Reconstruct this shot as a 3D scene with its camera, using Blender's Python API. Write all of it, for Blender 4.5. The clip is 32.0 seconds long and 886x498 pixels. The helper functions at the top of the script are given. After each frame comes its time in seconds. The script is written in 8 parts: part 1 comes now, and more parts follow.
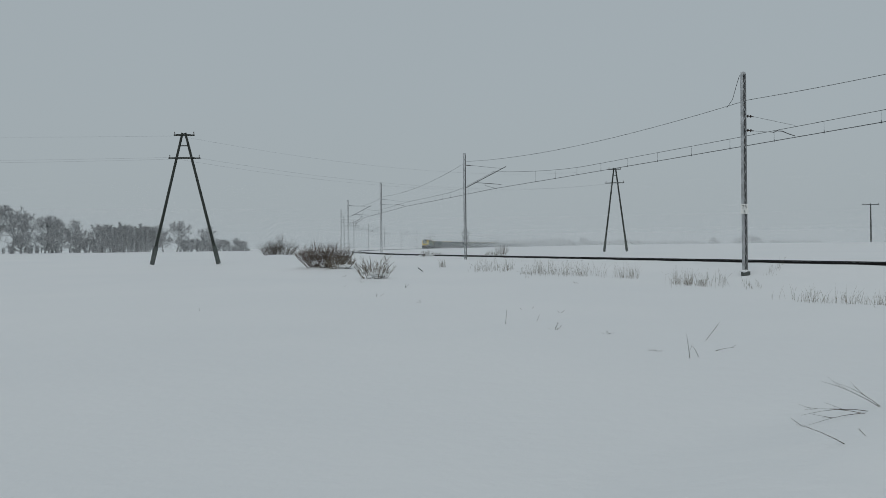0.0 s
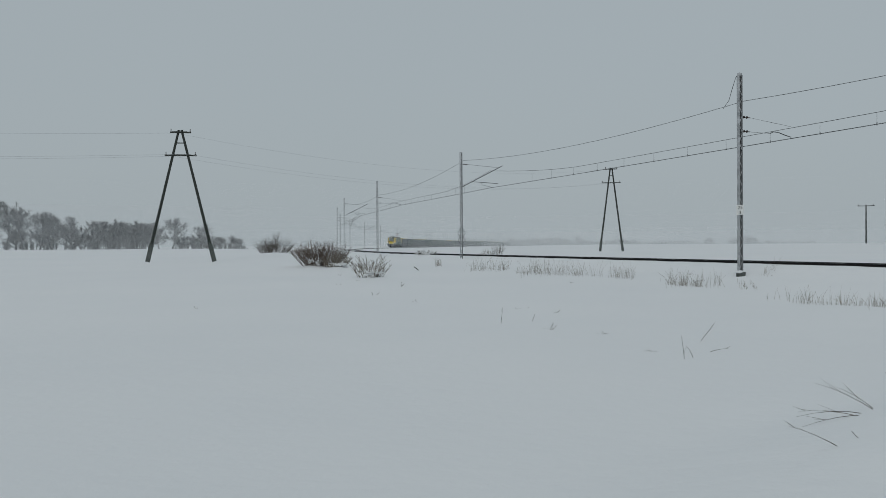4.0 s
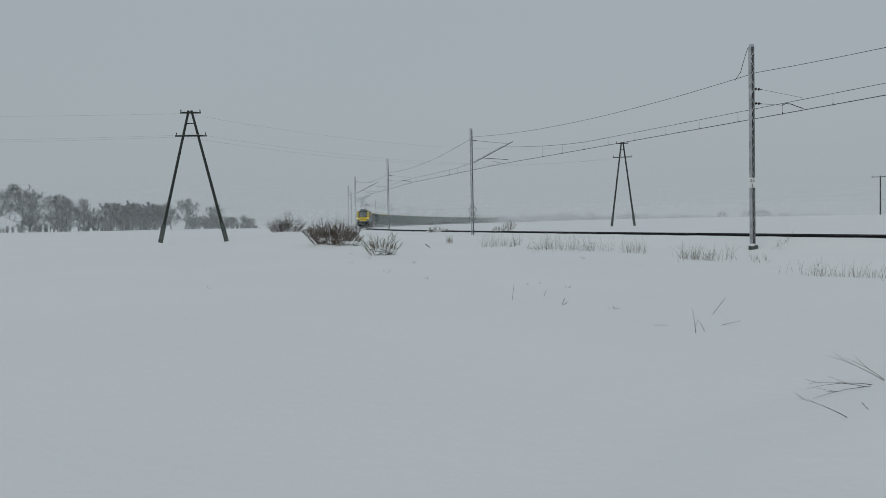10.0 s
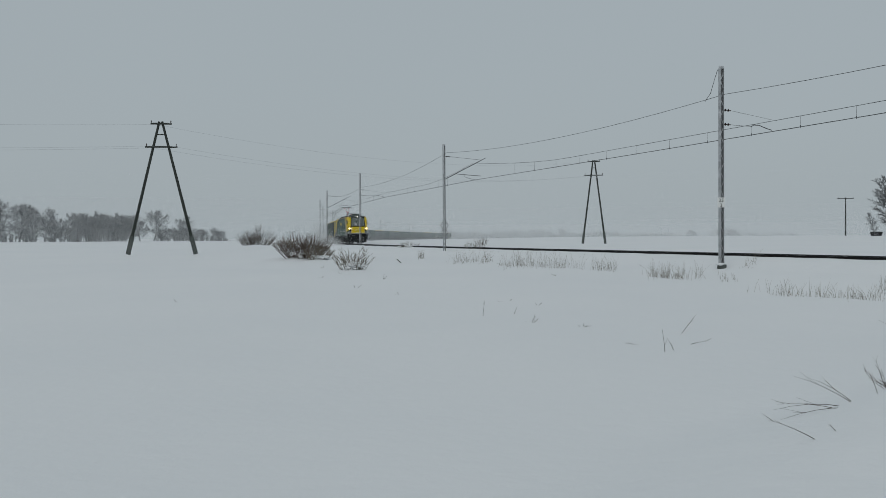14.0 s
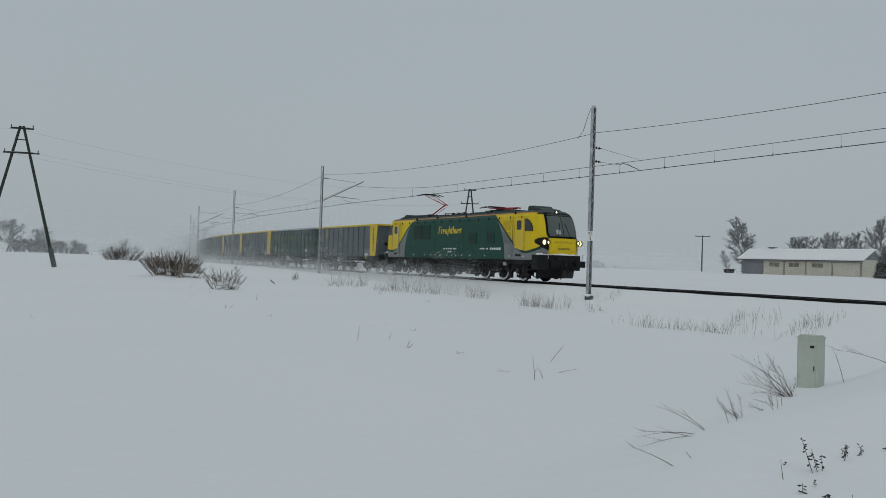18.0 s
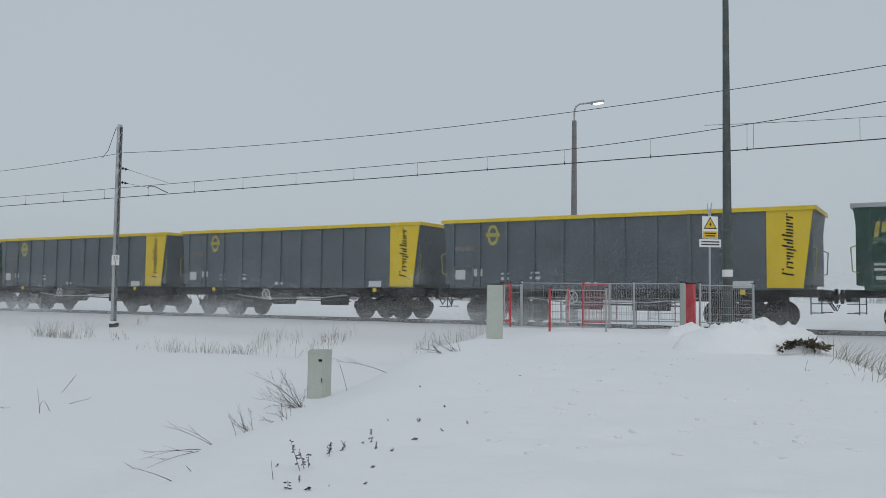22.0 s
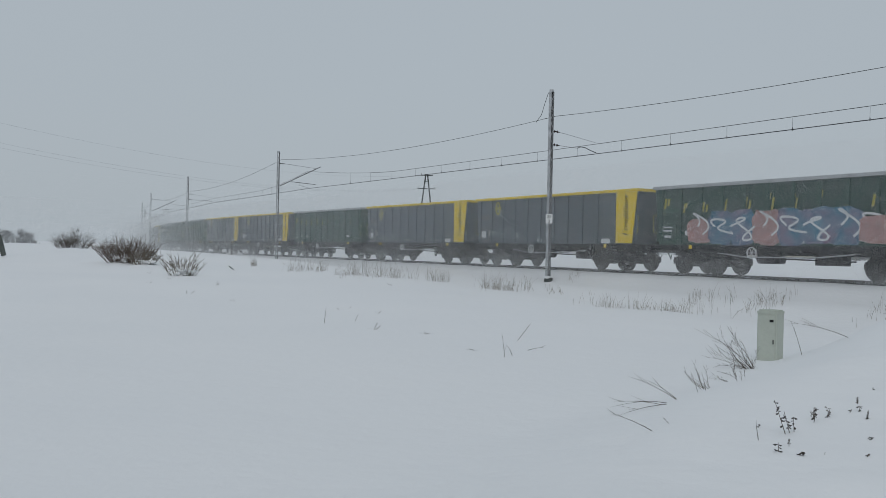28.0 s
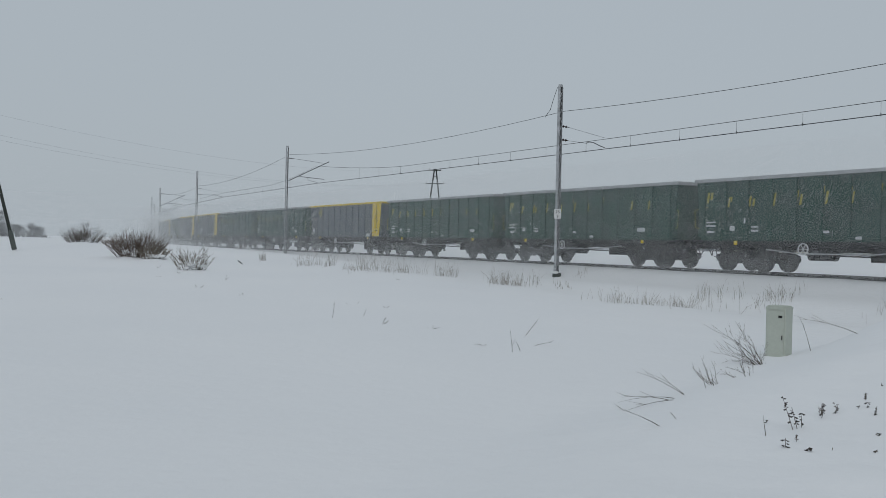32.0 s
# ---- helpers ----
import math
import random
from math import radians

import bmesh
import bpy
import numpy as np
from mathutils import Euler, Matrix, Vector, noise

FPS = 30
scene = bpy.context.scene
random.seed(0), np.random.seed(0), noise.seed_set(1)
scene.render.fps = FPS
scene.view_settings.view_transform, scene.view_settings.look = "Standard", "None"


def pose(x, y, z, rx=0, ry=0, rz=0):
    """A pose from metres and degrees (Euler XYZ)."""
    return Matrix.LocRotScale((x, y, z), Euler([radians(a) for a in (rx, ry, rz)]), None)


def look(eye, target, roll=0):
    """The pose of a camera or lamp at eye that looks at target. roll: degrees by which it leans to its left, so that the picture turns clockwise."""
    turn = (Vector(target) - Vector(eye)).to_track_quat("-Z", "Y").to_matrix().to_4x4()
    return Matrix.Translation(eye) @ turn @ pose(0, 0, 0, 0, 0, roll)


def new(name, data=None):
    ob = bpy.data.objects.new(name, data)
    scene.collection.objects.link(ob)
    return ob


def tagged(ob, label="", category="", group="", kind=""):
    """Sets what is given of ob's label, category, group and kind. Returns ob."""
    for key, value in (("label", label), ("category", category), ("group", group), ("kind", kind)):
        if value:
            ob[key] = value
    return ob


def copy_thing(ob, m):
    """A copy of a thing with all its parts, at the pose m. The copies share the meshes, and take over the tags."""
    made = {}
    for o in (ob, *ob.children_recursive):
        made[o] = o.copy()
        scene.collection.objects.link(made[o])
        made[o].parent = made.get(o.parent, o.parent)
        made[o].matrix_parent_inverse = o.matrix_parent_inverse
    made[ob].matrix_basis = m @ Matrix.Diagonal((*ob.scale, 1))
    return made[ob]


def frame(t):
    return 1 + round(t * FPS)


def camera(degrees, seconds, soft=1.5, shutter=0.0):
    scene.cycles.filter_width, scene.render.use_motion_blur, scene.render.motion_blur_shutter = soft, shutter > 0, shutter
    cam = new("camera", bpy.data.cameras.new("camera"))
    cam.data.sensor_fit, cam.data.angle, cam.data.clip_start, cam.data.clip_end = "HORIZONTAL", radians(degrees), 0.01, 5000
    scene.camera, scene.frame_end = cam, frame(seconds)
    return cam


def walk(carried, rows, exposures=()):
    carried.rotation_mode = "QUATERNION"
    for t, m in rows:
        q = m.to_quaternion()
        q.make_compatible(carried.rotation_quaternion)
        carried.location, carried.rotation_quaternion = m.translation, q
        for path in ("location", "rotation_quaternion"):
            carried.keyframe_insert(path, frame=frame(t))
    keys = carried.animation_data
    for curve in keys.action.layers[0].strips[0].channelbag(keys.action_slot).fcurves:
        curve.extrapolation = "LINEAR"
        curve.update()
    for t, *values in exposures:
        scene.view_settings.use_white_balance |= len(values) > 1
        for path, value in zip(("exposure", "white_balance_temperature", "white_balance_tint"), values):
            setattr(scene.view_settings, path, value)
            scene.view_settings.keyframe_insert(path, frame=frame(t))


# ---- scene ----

# exposure and white balance of the picture along the clip
EXPOSURES = [(0, -0.05, 6500, 10), (14, -0.06, 6500, 10), (17.5, -0.05, 6500, 10), (19, 0.11, 6490, 11), (20, 0.21, 6480, 12), (21, 0.33, 6460, 14), (22, 0.26, 6440, 13), (23, 0.14, 6430, 13), (25, 0.12, 6430, 13), (28, 0.11, 6430, 13), (32, 0.10, 6430, 13)]
CLOUD_DARK, CLOUD_LIGHT = (0.368, 0.420, 0.446, 1), (0.388, 0.442, 0.470, 1)
SUN_POWER = 0.36

EYE_Z = 1.7


def aim(x, y, z, yaw, pitch, lean):
    """Camera pose from its place, the compass turn to the right of +y, the tilt and the lean, in degrees."""
    a, p = radians(yaw), radians(pitch)
    way = Vector((math.sin(a) * math.cos(p), math.cos(a) * math.cos(p), math.sin(p)))
    eye = Vector((x, y, z))
    return look(eye, eye + way, lean)


cam = camera(54.94, 32.0, soft=0.75)
PATH = [
    (0, 0.04, 0.18, 1.68, 0.00, -0.16, -0.64),
    (0.5, 0.04, 0.17, 1.68, 0.01, -0.18, -0.55),
    (1, 0.03, 0.15, 1.67, 0.03, -0.18, -0.54),
    (1.5, 0.06, 0.17, 1.72, 0.04, -0.21, -0.51),
    (2, 0.05, 0.17, 1.69, 0.09, -0.21, -0.43),
    (2.5, 0.04, 0.14, 1.66, 0.13, -0.21, -0.40),
    (3, 0.06, 0.15, 1.66, 0.16, -0.23, -0.37),
    (3.5, 0.05, 0.17, 1.70, 0.21, -0.29, -0.35),
    (5.5, 0.04, 0.16, 1.68, 0.37, -0.04, -0.21),
    (6, 0.08, 0.20, 1.71, 0.37, -0.08, -0.21),
    (6.5, 0.06, 0.18, 1.69, 0.43, -0.08, -0.31),
    (7, 0.02, 0.15, 1.71, 0.49, -0.14, -0.32),
    (7.5, 0.04, 0.15, 1.70, 0.51, -0.14, -0.24),
    (8, 0.04, 0.17, 1.70, 0.54, -0.15, -0.21),
    (8.5, 0.05, 0.18, 1.70, 0.58, -0.12, -0.15),
    (9, 0.09, 0.21, 1.70, 0.62, -0.18, -0.46),
    (9.5, 0.04, 0.21, 1.70, -0.37, -2.06, -3.51),
    (10, 0.06, 0.13, 1.70, -0.53, -1.79, -1.06),
    (10.5, 0.07, 0.16, 1.72, -0.04, -1.16, -0.77),
    (11, 0.09, 0.20, 1.71, -0.03, -0.87, -0.66),
    (11.5, 0.05, 0.17, 1.70, 0.04, -0.84, -0.07),
    (12, 0.04, 0.19, 1.70, 0.08, -0.90, -0.06),
    (12.5, 0.05, 0.12, 1.68, 0.06, -0.99, -0.56),
    (13, 0.11, 0.25, 1.71, 0.09, -1.07, -1.08),
    (13.5, 0.05, 0.26, 1.71, 0.48, -1.06, -0.63),
    (14, 0.08, 0.22, 1.71, 1.38, -0.78, -0.31),
    (14.5, 0.05, 0.16, 1.72, 1.45, -0.27, -0.16),
    (16.5, 0.03, 0.20, 1.65, 2.88, -0.11, 1.11),
    (17, 0.04, 0.13, 1.65, 4.25, -0.09, 1.21),
    (17.5, 0.04, 0.14, 1.68, 6.23, 0.57, 1.75),
    (17.8, -0.01, 0.15, 1.72, 7.79, 0.65, 1.69),
    (18, 0.00, 0.12, 1.74, 9.76, 0.93, 1.81),
    (18.2, -0.01, 0.08, 1.72, 12.22, 1.05, 1.88),
    (18.5, -0.04, 0.01, 1.79, 16.41, 1.04, 1.75),
    (18.8, -0.01, -0.04, 1.74, 24.35, 1.16, 1.29),
    (19, 0.01, -0.09, 1.83, 30.38, 0.66, 1.07),
    (19.2, 0.05, -0.16, 1.77, 35.54, 0.91, 0.61),
    (19.5, 0.13, -0.24, 1.86, 45.52, 1.45, 0.17),
    (19.7, 0.15, -0.27, 1.80, 51.69, 2.03, -0.19),
    (20, 0.15, -0.35, 1.75, 59.24, 2.27, 0.08),
    (20.2, 0.20, -0.38, 1.75, 64.08, 2.27, 0.04),
    (20.5, 0.26, -0.42, 1.75, 69.16, 2.94, -0.02),
    (20.8, 0.25, -0.41, 1.76, 70.47, 3.21, -0.33),
    (21, 0.24, -0.40, 1.76, 68.72, 3.54, -0.53),
    (21.2, 0.25, -0.37, 1.73, 64.23, 3.58, -0.01),
    (21.5, 0.26, -0.31, 1.68, 54.98, 3.92, 0.78),
    (21.8, 0.14, -0.40, 1.67, 45.94, 3.79, 0.94),
    (22, 0.17, -0.26, 1.68, 40.17, 3.32, 0.68),
    (22.4, 0.03, -0.16, 1.68, 27.81, 2.36, 0.13),
    (22.5, 0.02, -0.12, 1.68, 25.35, 2.24, 0.40),
    (23, -0.11, -0.01, 1.67, 18.93, 1.57, -0.72),
    (23.3, -0.16, -0.04, 1.68, 17.33, 1.55, -0.50),
    (23.5, -0.21, -0.06, 1.67, 16.41, 1.66, -0.24),
    (24, -0.25, -0.05, 1.66, 15.02, 1.66, 0.13),
    (24.5, -0.24, -0.00, 1.64, 14.97, 1.01, 0.42),
    (25, -0.23, 0.05, 1.64, 14.75, 0.72, 0.62),
    (25.5, -0.28, 0.03, 1.64, 14.31, 0.70, 0.77),
    (27.5, -0.29, 0.00, 1.63, 13.04, 0.07, 1.29),
    (28, -0.28, 0.04, 1.63, 12.80, 0.06, 1.23),
    (28.5, -0.26, 0.06, 1.63, 12.68, -0.07, 1.16),
    (29, -0.26, 0.06, 1.63, 12.67, -0.34, 0.90),
    (29.5, -0.26, 0.05, 1.63, 12.66, -0.34, 0.68),
    (30, -0.27, 0.04, 1.63, 12.61, -0.31, 0.59),
    (30.5, -0.26, 0.06, 1.64, 12.50, -0.31, 0.82),
    (31, -0.26, 0.07, 1.63, 12.44, -0.31, 1.10),
    (31.5, -0.26, 0.04, 1.64, 12.28, -0.32, 1.20),
    (32, -0.28, 0.02, 1.63, 12.24, -0.29, 1.35),
]
walk(cam, [(t, aim(*row)) for t, *row in PATH], exposures=EXPOSURES)
# ---- light: an even overcast winter sky, with a very soft glow of the hidden sun ----
world = bpy.data.worlds.new("overcast_sky")
scene.world = world
world.use_nodes = True
wn, wl = world.node_tree.nodes, world.node_tree.links
wn.clear()
w_out = wn.new("ShaderNodeOutputWorld")
w_bg = wn.new("ShaderNodeBackground")
w_sky = wn.new("ShaderNodeTexSky")
w_sky.sky_type, w_sky.sun_disc = "NISHITA", False
w_sky.sun_elevation, w_sky.sun_rotation = radians(35), radians(200)
w_sky.air_density, w_sky.dust_density, w_sky.ozone_density = 1.0, 6.0, 1.0
w_dim = wn.new("ShaderNodeMix")
w_dim.data_type, w_dim.blend_type = "RGBA", "MULTIPLY"
w_dim.inputs["Factor"].default_value = 1.0
w_dim.inputs["B"].default_value = (0.10, 0.10, 0.10, 1)
w_tc = wn.new("ShaderNodeTexCoord")
w_noise = wn.new("ShaderNodeTexNoise")
w_noise.inputs["Scale"].default_value, w_noise.inputs["Detail"].default_value = 1.3, 3.0
w_cloud = wn.new("ShaderNodeMix")
w_cloud.data_type = "RGBA"
w_cloud.inputs["A"].default_value = CLOUD_DARK
w_cloud.inputs["B"].default_value = CLOUD_LIGHT
w_mix = wn.new("ShaderNodeMix")
w_mix.data_type = "RGBA"
w_mix.inputs["Factor"].default_value = 0.94
wl.new(w_tc.outputs["Generated"], w_noise.inputs["Vector"])
wl.new(w_noise.outputs["Fac"], w_cloud.inputs["Factor"])
wl.new(w_sky.outputs["Color"], w_dim.inputs["A"])
wl.new(w_dim.outputs["Result"], w_mix.inputs["A"])
wl.new(w_cloud.outputs["Result"], w_mix.inputs["B"])
wl.new(w_mix.outputs["Result"], w_bg.inputs["Color"])
wl.new(w_bg.outputs["Background"], w_out.inputs["Surface"])
w_bg.inputs["Strength"].default_value = 1.0

sun = new("sun", bpy.data.lights.new("sun", "SUN"))
sun.data.energy, sun.data.angle, sun.data.color = SUN_POWER, radians(60), (1.0, 0.98, 0.95)
sun.rotation_euler = Euler((radians(38), 0, radians(-20)))

# ---- materials ----


def node_material(name):
    m = bpy.data.materials.new(name)
    m.use_nodes = True
    t = m.node_tree
    return m, t, t.nodes["Principled BSDF"]


def paint(name, color, rough=0.5, metal=0.0, vary=0.12, scale=6.0, dirt=None, dirt_amount=0.0, bump=0.0, random=0.0, dirt_scale=2.5):
    """Surface with fine grain, a slow second variation, an optional layer of stains and slight relief."""
    m, t, b = node_material(name)
    n, l = t.nodes, t.links
    tc = n.new("ShaderNodeTexCoord")
    fine, slow = n.new("ShaderNodeTexNoise"), n.new("ShaderNodeTexNoise")
    fine.inputs["Scale"].default_value, fine.inputs["Detail"].default_value = scale * 6, 5
    slow.inputs["Scale"].default_value, slow.inputs["Detail"].default_value = scale * 0.35, 3
    for q in (fine, slow):
        l.new(tc.outputs["Object"], q.inputs["Vector"])
    add = n.new("ShaderNodeMath")
    add.operation = "ADD"
    l.new(fine.outputs["Fac"], add.inputs[0])
    l.new(slow.outputs["Fac"], add.inputs[1])
    rng = n.new("ShaderNodeMapRange")
    rng.inputs["From Min"].default_value, rng.inputs["From Max"].default_value = 0.6, 1.4
    rng.inputs["To Min"].default_value, rng.inputs["To Max"].default_value = 1 - vary, 1 + vary
    l.new(add.outputs[0], rng.inputs["Value"])
    last = rng.outputs["Result"]
    if random:
        info = n.new("ShaderNodeObjectInfo")
        r2 = n.new("ShaderNodeMapRange")
        r2.inputs["To Min"].default_value, r2.inputs["To Max"].default_value = 1 - random, 1 + random
        l.new(info.outputs["Random"], r2.inputs["Value"])
        mu = n.new("ShaderNodeMath")
        mu.operation = "MULTIPLY"
        l.new(last, mu.inputs[0])
        l.new(r2.outputs["Result"], mu.inputs[1])
        last = mu.outputs[0]
    hsv = n.new("ShaderNodeHueSaturation")
    hsv.inputs["Color"].default_value = (*color, 1)
    l.new(last, hsv.inputs["Value"])
    col = hsv.outputs["Color"]
    if dirt:
        spots = n.new("ShaderNodeTexNoise")
        spots.inputs["Scale"].default_value, spots.inputs["Detail"].default_value = dirt_scale, 8
        spots.inputs["Roughness"].default_value = 0.7
        l.new(tc.outputs["Object"], spots.inputs["Vector"])
        r3 = n.new("ShaderNodeMapRange")
        r3.inputs["From Min"].default_value, r3.inputs["From Max"].default_value = 0.42, 0.72
        r3.inputs["To Max"].default_value = dirt_amount
        l.new(spots.outputs["Fac"], r3.inputs["Value"])
        mix = n.new("ShaderNodeMix")
        mix.data_type = "RGBA"
        mix.inputs["B"].default_value = (*dirt, 1)
        l.new(r3.outputs["Result"], mix.inputs["Factor"])
        l.new(col, mix.inputs["A"])
        col = mix.outputs["Result"]
    l.new(col, b.inputs["Base Color"])
    b.inputs["Roughness"].default_value, b.inputs["Metallic"].default_value = rough, metal
    if bump:
        bp = n.new("ShaderNodeBump")
        bp.inputs["Strength"].default_value, bp.inputs["Distance"].default_value = 0.6, bump
        l.new(fine.outputs["Fac"], bp.inputs["Height"])
        l.new(bp.outputs["Normal"], b.inputs["Normal"])
    return m


def glow(name, color, power):
    m, t, b = node_material(name)
    b.inputs["Base Color"].default_value = (*color, 1)
    b.inputs["Emission Color"].default_value = (*color, 1)
    b.inputs["Emission Strength"].default_value = power
    return m


def glass(name, color, rough=0.08):
    m, t, b = node_material(name)
    b.inputs["Base Color"].default_value = (*color, 1)
    b.inputs["Roughness"].default_value = rough
    b.inputs["Specular IOR Level"].default_value = 0.6
    return m


def snow_ground():
    m, t, b = node_material("snow")
    n, l = t.nodes, t.links
    tc = n.new("ShaderNodeTexCoord")
    slow, drift, fine = (n.new("ShaderNodeTexNoise") for _ in range(3))
    slow.inputs["Scale"].default_value, slow.inputs["Detail"].default_value = 0.11, 4
    drift.inputs["Scale"].default_value, drift.inputs["Detail"].default_value = 1.6, 6
    drift.inputs["Roughness"].default_value = 0.55
    fine.inputs["Scale"].default_value, fine.inputs["Detail"].default_value = 55.0, 4
    for q in (slow, drift, fine):
        l.new(tc.outputs["Object"], q.inputs["Vector"])
    ramp = n.new("ShaderNodeMix")
    ramp.data_type = "RGBA"
    ramp.inputs["A"].default_value = (0.80, 0.82, 0.84, 1)
    ramp.inputs["B"].default_value = (0.88, 0.89, 0.895, 1)
    l.new(slow.outputs["Fac"], ramp.inputs["Factor"])
    l.new(ramp.outputs["Result"], b.inputs["Base Color"])
    b.inputs["Roughness"].default_value = 0.75
    b.inputs["Specular IOR Level"].default_value = 0.25
    b1, b2 = n.new("ShaderNodeBump"), n.new("ShaderNodeBump")
    b1.inputs["Strength"].default_value, b1.inputs["Distance"].default_value = 0.6, 0.06
    b2.inputs["Strength"].default_value, b2.inputs["Distance"].default_value = 0.35, 0.006
    l.new(drift.outputs["Fac"], b1.inputs["Height"])
    l.new(fine.outputs["Fac"], b2.inputs["Height"])
    lumps, b3 = n.new("ShaderNodeTexNoise"), n.new("ShaderNodeBump")
    lumps.inputs["Scale"].default_value, lumps.inputs["Detail"].default_value = 5.5, 5
    l.new(tc.outputs["Object"], lumps.inputs["Vector"])
    b3.inputs["Strength"].default_value, b3.inputs["Distance"].default_value = 0.5, 0.030
    l.new(lumps.outputs["Fac"], b3.inputs["Height"])
    l.new(b1.outputs["Normal"], b3.inputs["Normal"])
    l.new(b3.outputs["Normal"], b2.inputs["Normal"])
    l.new(b2.outputs["Normal"], b.inputs["Normal"])
    return m


SNOW = snow_ground()
GALV = paint("galvanised_steel", (0.36, 0.37, 0.38), 0.55, 0.35, 0.14, 3, (0.62, 0.64, 0.66), 0.5)
RIMED = paint("rimed_steel", (0.30, 0.315, 0.325), 0.7, 0.1, 0.18, 4, (0.75, 0.77, 0.8), 0.75)
# darker steel colour that carries the shade inside the lattice masts
SHADED_STEEL = paint("shaded_mast_steel", (0.20, 0.207, 0.213), 0.7, 0.1, 0.2, 4, (0.3, 0.31, 0.32), 0.3)
DARK_STEEL = paint("dark_steel", (0.055, 0.055, 0.058), 0.6, 0.4, 0.2, 5)
WIRE = paint("wire", (0.075, 0.08, 0.085), 0.5, 0.5, 0.15, 2)
RAIL = paint("rail_steel", (0.011, 0.011, 0.011), 0.7, 0.0, 0.3, 4, (0.020, 0.018, 0.017), 0.5)
RAIL_TOP = paint("rail_head", (0.30, 0.31, 0.32), 0.3, 0.9, 0.1, 6)
CREOSOTE = paint("creosoted_wood", (0.034, 0.041, 0.036), 0.85, 0, 0.3, 5, (0.020, 0.023, 0.020), 0.7, 0.004)
CONCRETE = paint("concrete", (0.30, 0.30, 0.29), 0.85, 0, 0.15, 5, (0.20, 0.19, 0.18), 0.5, 0.003)
POLE_CONCRETE = paint("weathered_concrete", (0.072, 0.084, 0.078), 0.85, 0, 0.2, 4, (0.17, 0.185, 0.18), 0.5, 0.003)
INSULATOR = paint("brown_insulator", (0.035, 0.020, 0.016), 0.25, 0, 0.1, 5)
RED = paint("red_paint", (0.50, 0.020, 0.030), 0.45, 0, 0.08, 5, (0.7, 0.5, 0.5), 0.25)
FENCE_GREY = paint("grey_fence_coat", (0.40, 0.42, 0.43), 0.5, 0.1, 0.08, 5)
CABINET = paint("pale_green_grey_plastic", (0.48, 0.52, 0.46), 0.6, 0, 0.07, 4, (0.34, 0.36, 0.32), 0.35)
WHITE = paint("white_enamel", (0.78, 0.79, 0.78), 0.45, 0, 0.04, 5)
YELLOW_SIGN = paint("yellow_enamel", (0.75, 0.50, 0.03), 0.45, 0, 0.05, 5)
BLACK = paint("black_paint", (0.02, 0.02, 0.02), 0.5, 0, 0.1, 5)
TWIG = paint("bare_twig", (0.11, 0.090, 0.075), 0.9, 0, 0.3, 8, random=0.25)
RED_TWIG = paint("reddish_twig", (0.135, 0.098, 0.078), 0.9, 0, 0.3, 8, (0.06, 0.055, 0.045), 0.8)
DEAD_LEAF = paint("dark_dead_leaf", (0.045, 0.036, 0.032), 0.9, 0, 0.3, 8)
STRAW = paint("dry_grass", (0.225, 0.195, 0.155), 0.9, 0, 0.35, 8, (0.085, 0.075, 0.062), 0.9)
BARK = paint("frosted_bark", (0.225, 0.23, 0.236), 0.9, 0, 0.10, 3, (0.36, 0.37, 0.38), 0.2)
# snow-flecked needles; base and flecks are lightened to imitate haze
NEEDLES = paint("haze_paled_needles", (0.050, 0.066, 0.056), 0.9, 0, 0.3, 3, (0.6, 0.62, 0.64), 0.55)
LOCO_DARK = paint("sooty_underframe", (0.012, 0.012, 0.013), 0.65, 0.1, 0.3, 4, (0.09, 0.09, 0.09), 0.35)
GRILLE = paint("grille_green_black", (0.008, 0.034, 0.026), 0.6, 0.1, 0.2, 4)
ROOF_DARK = paint("dark_green_roof_paint", (0.030, 0.046, 0.040), 0.6, 0.1, 0.2, 3, (0.10, 0.10, 0.10), 0.4)
LOCO_BLACK = paint("locomotive_black", (0.012, 0.013, 0.014), 0.5, 0.1, 0.15, 4)
TYRE = paint("snow_caked_rim", (0.90, 0.91, 0.92), 0.7, 0.0, 0.15, 5)
RED_ARM = paint("red_pantograph_paint", (0.42, 0.018, 0.025), 0.45, 0, 0.08, 4)
LIVERY_YELLOW = paint("yellow_paint", (0.72, 0.52, 0.010), 0.42, 0, 0.05, 2, (0.35, 0.27, 0.05), 0.3, dirt_scale=1.2)
WAGON_GREEN = paint("green_wagon_paint", (0.010, 0.058, 0.040), 0.5, 0, 0.12, 2, (0.05, 0.062, 0.058), 0.65, random=0.18, dirt_scale=0.9)
WAGON_GREY = paint("grey_wagon_paint", (0.098, 0.122, 0.138), 0.5, 0, 0.10, 2, (0.062, 0.068, 0.072), 0.6, random=0.12, dirt_scale=0.9)
FADED_YELLOW = paint("faded_yellow_marking", (0.42, 0.36, 0.07), 0.6, 0, 0.25, 3, (0.06, 0.11, 0.05), 0.4, dirt_scale=3)
WORN_GREY = paint("worn_grey_brown_paint", (0.155, 0.150, 0.140), 0.7, 0, 0.2, 3, (0.30, 0.29, 0.27), 0.6)
WORN_GREEN = paint("worn_pale_green_paint", (0.060, 0.120, 0.095), 0.7, 0, 0.2, 3, (0.25, 0.28, 0.25), 0.6)
HANDRAIL = paint("olive_yellow_handrail", (0.30, 0.30, 0.09), 0.6, 0, 0.15, 4)
CAB_GLASS = glass("dark_cab_glass", (0.012, 0.014, 0.016))
# the halo round the headlights, as a warm emission of its own
LAMP_HALO = glow("lamp_halo_glow", (1.0, 0.66, 0.16), 2.2)
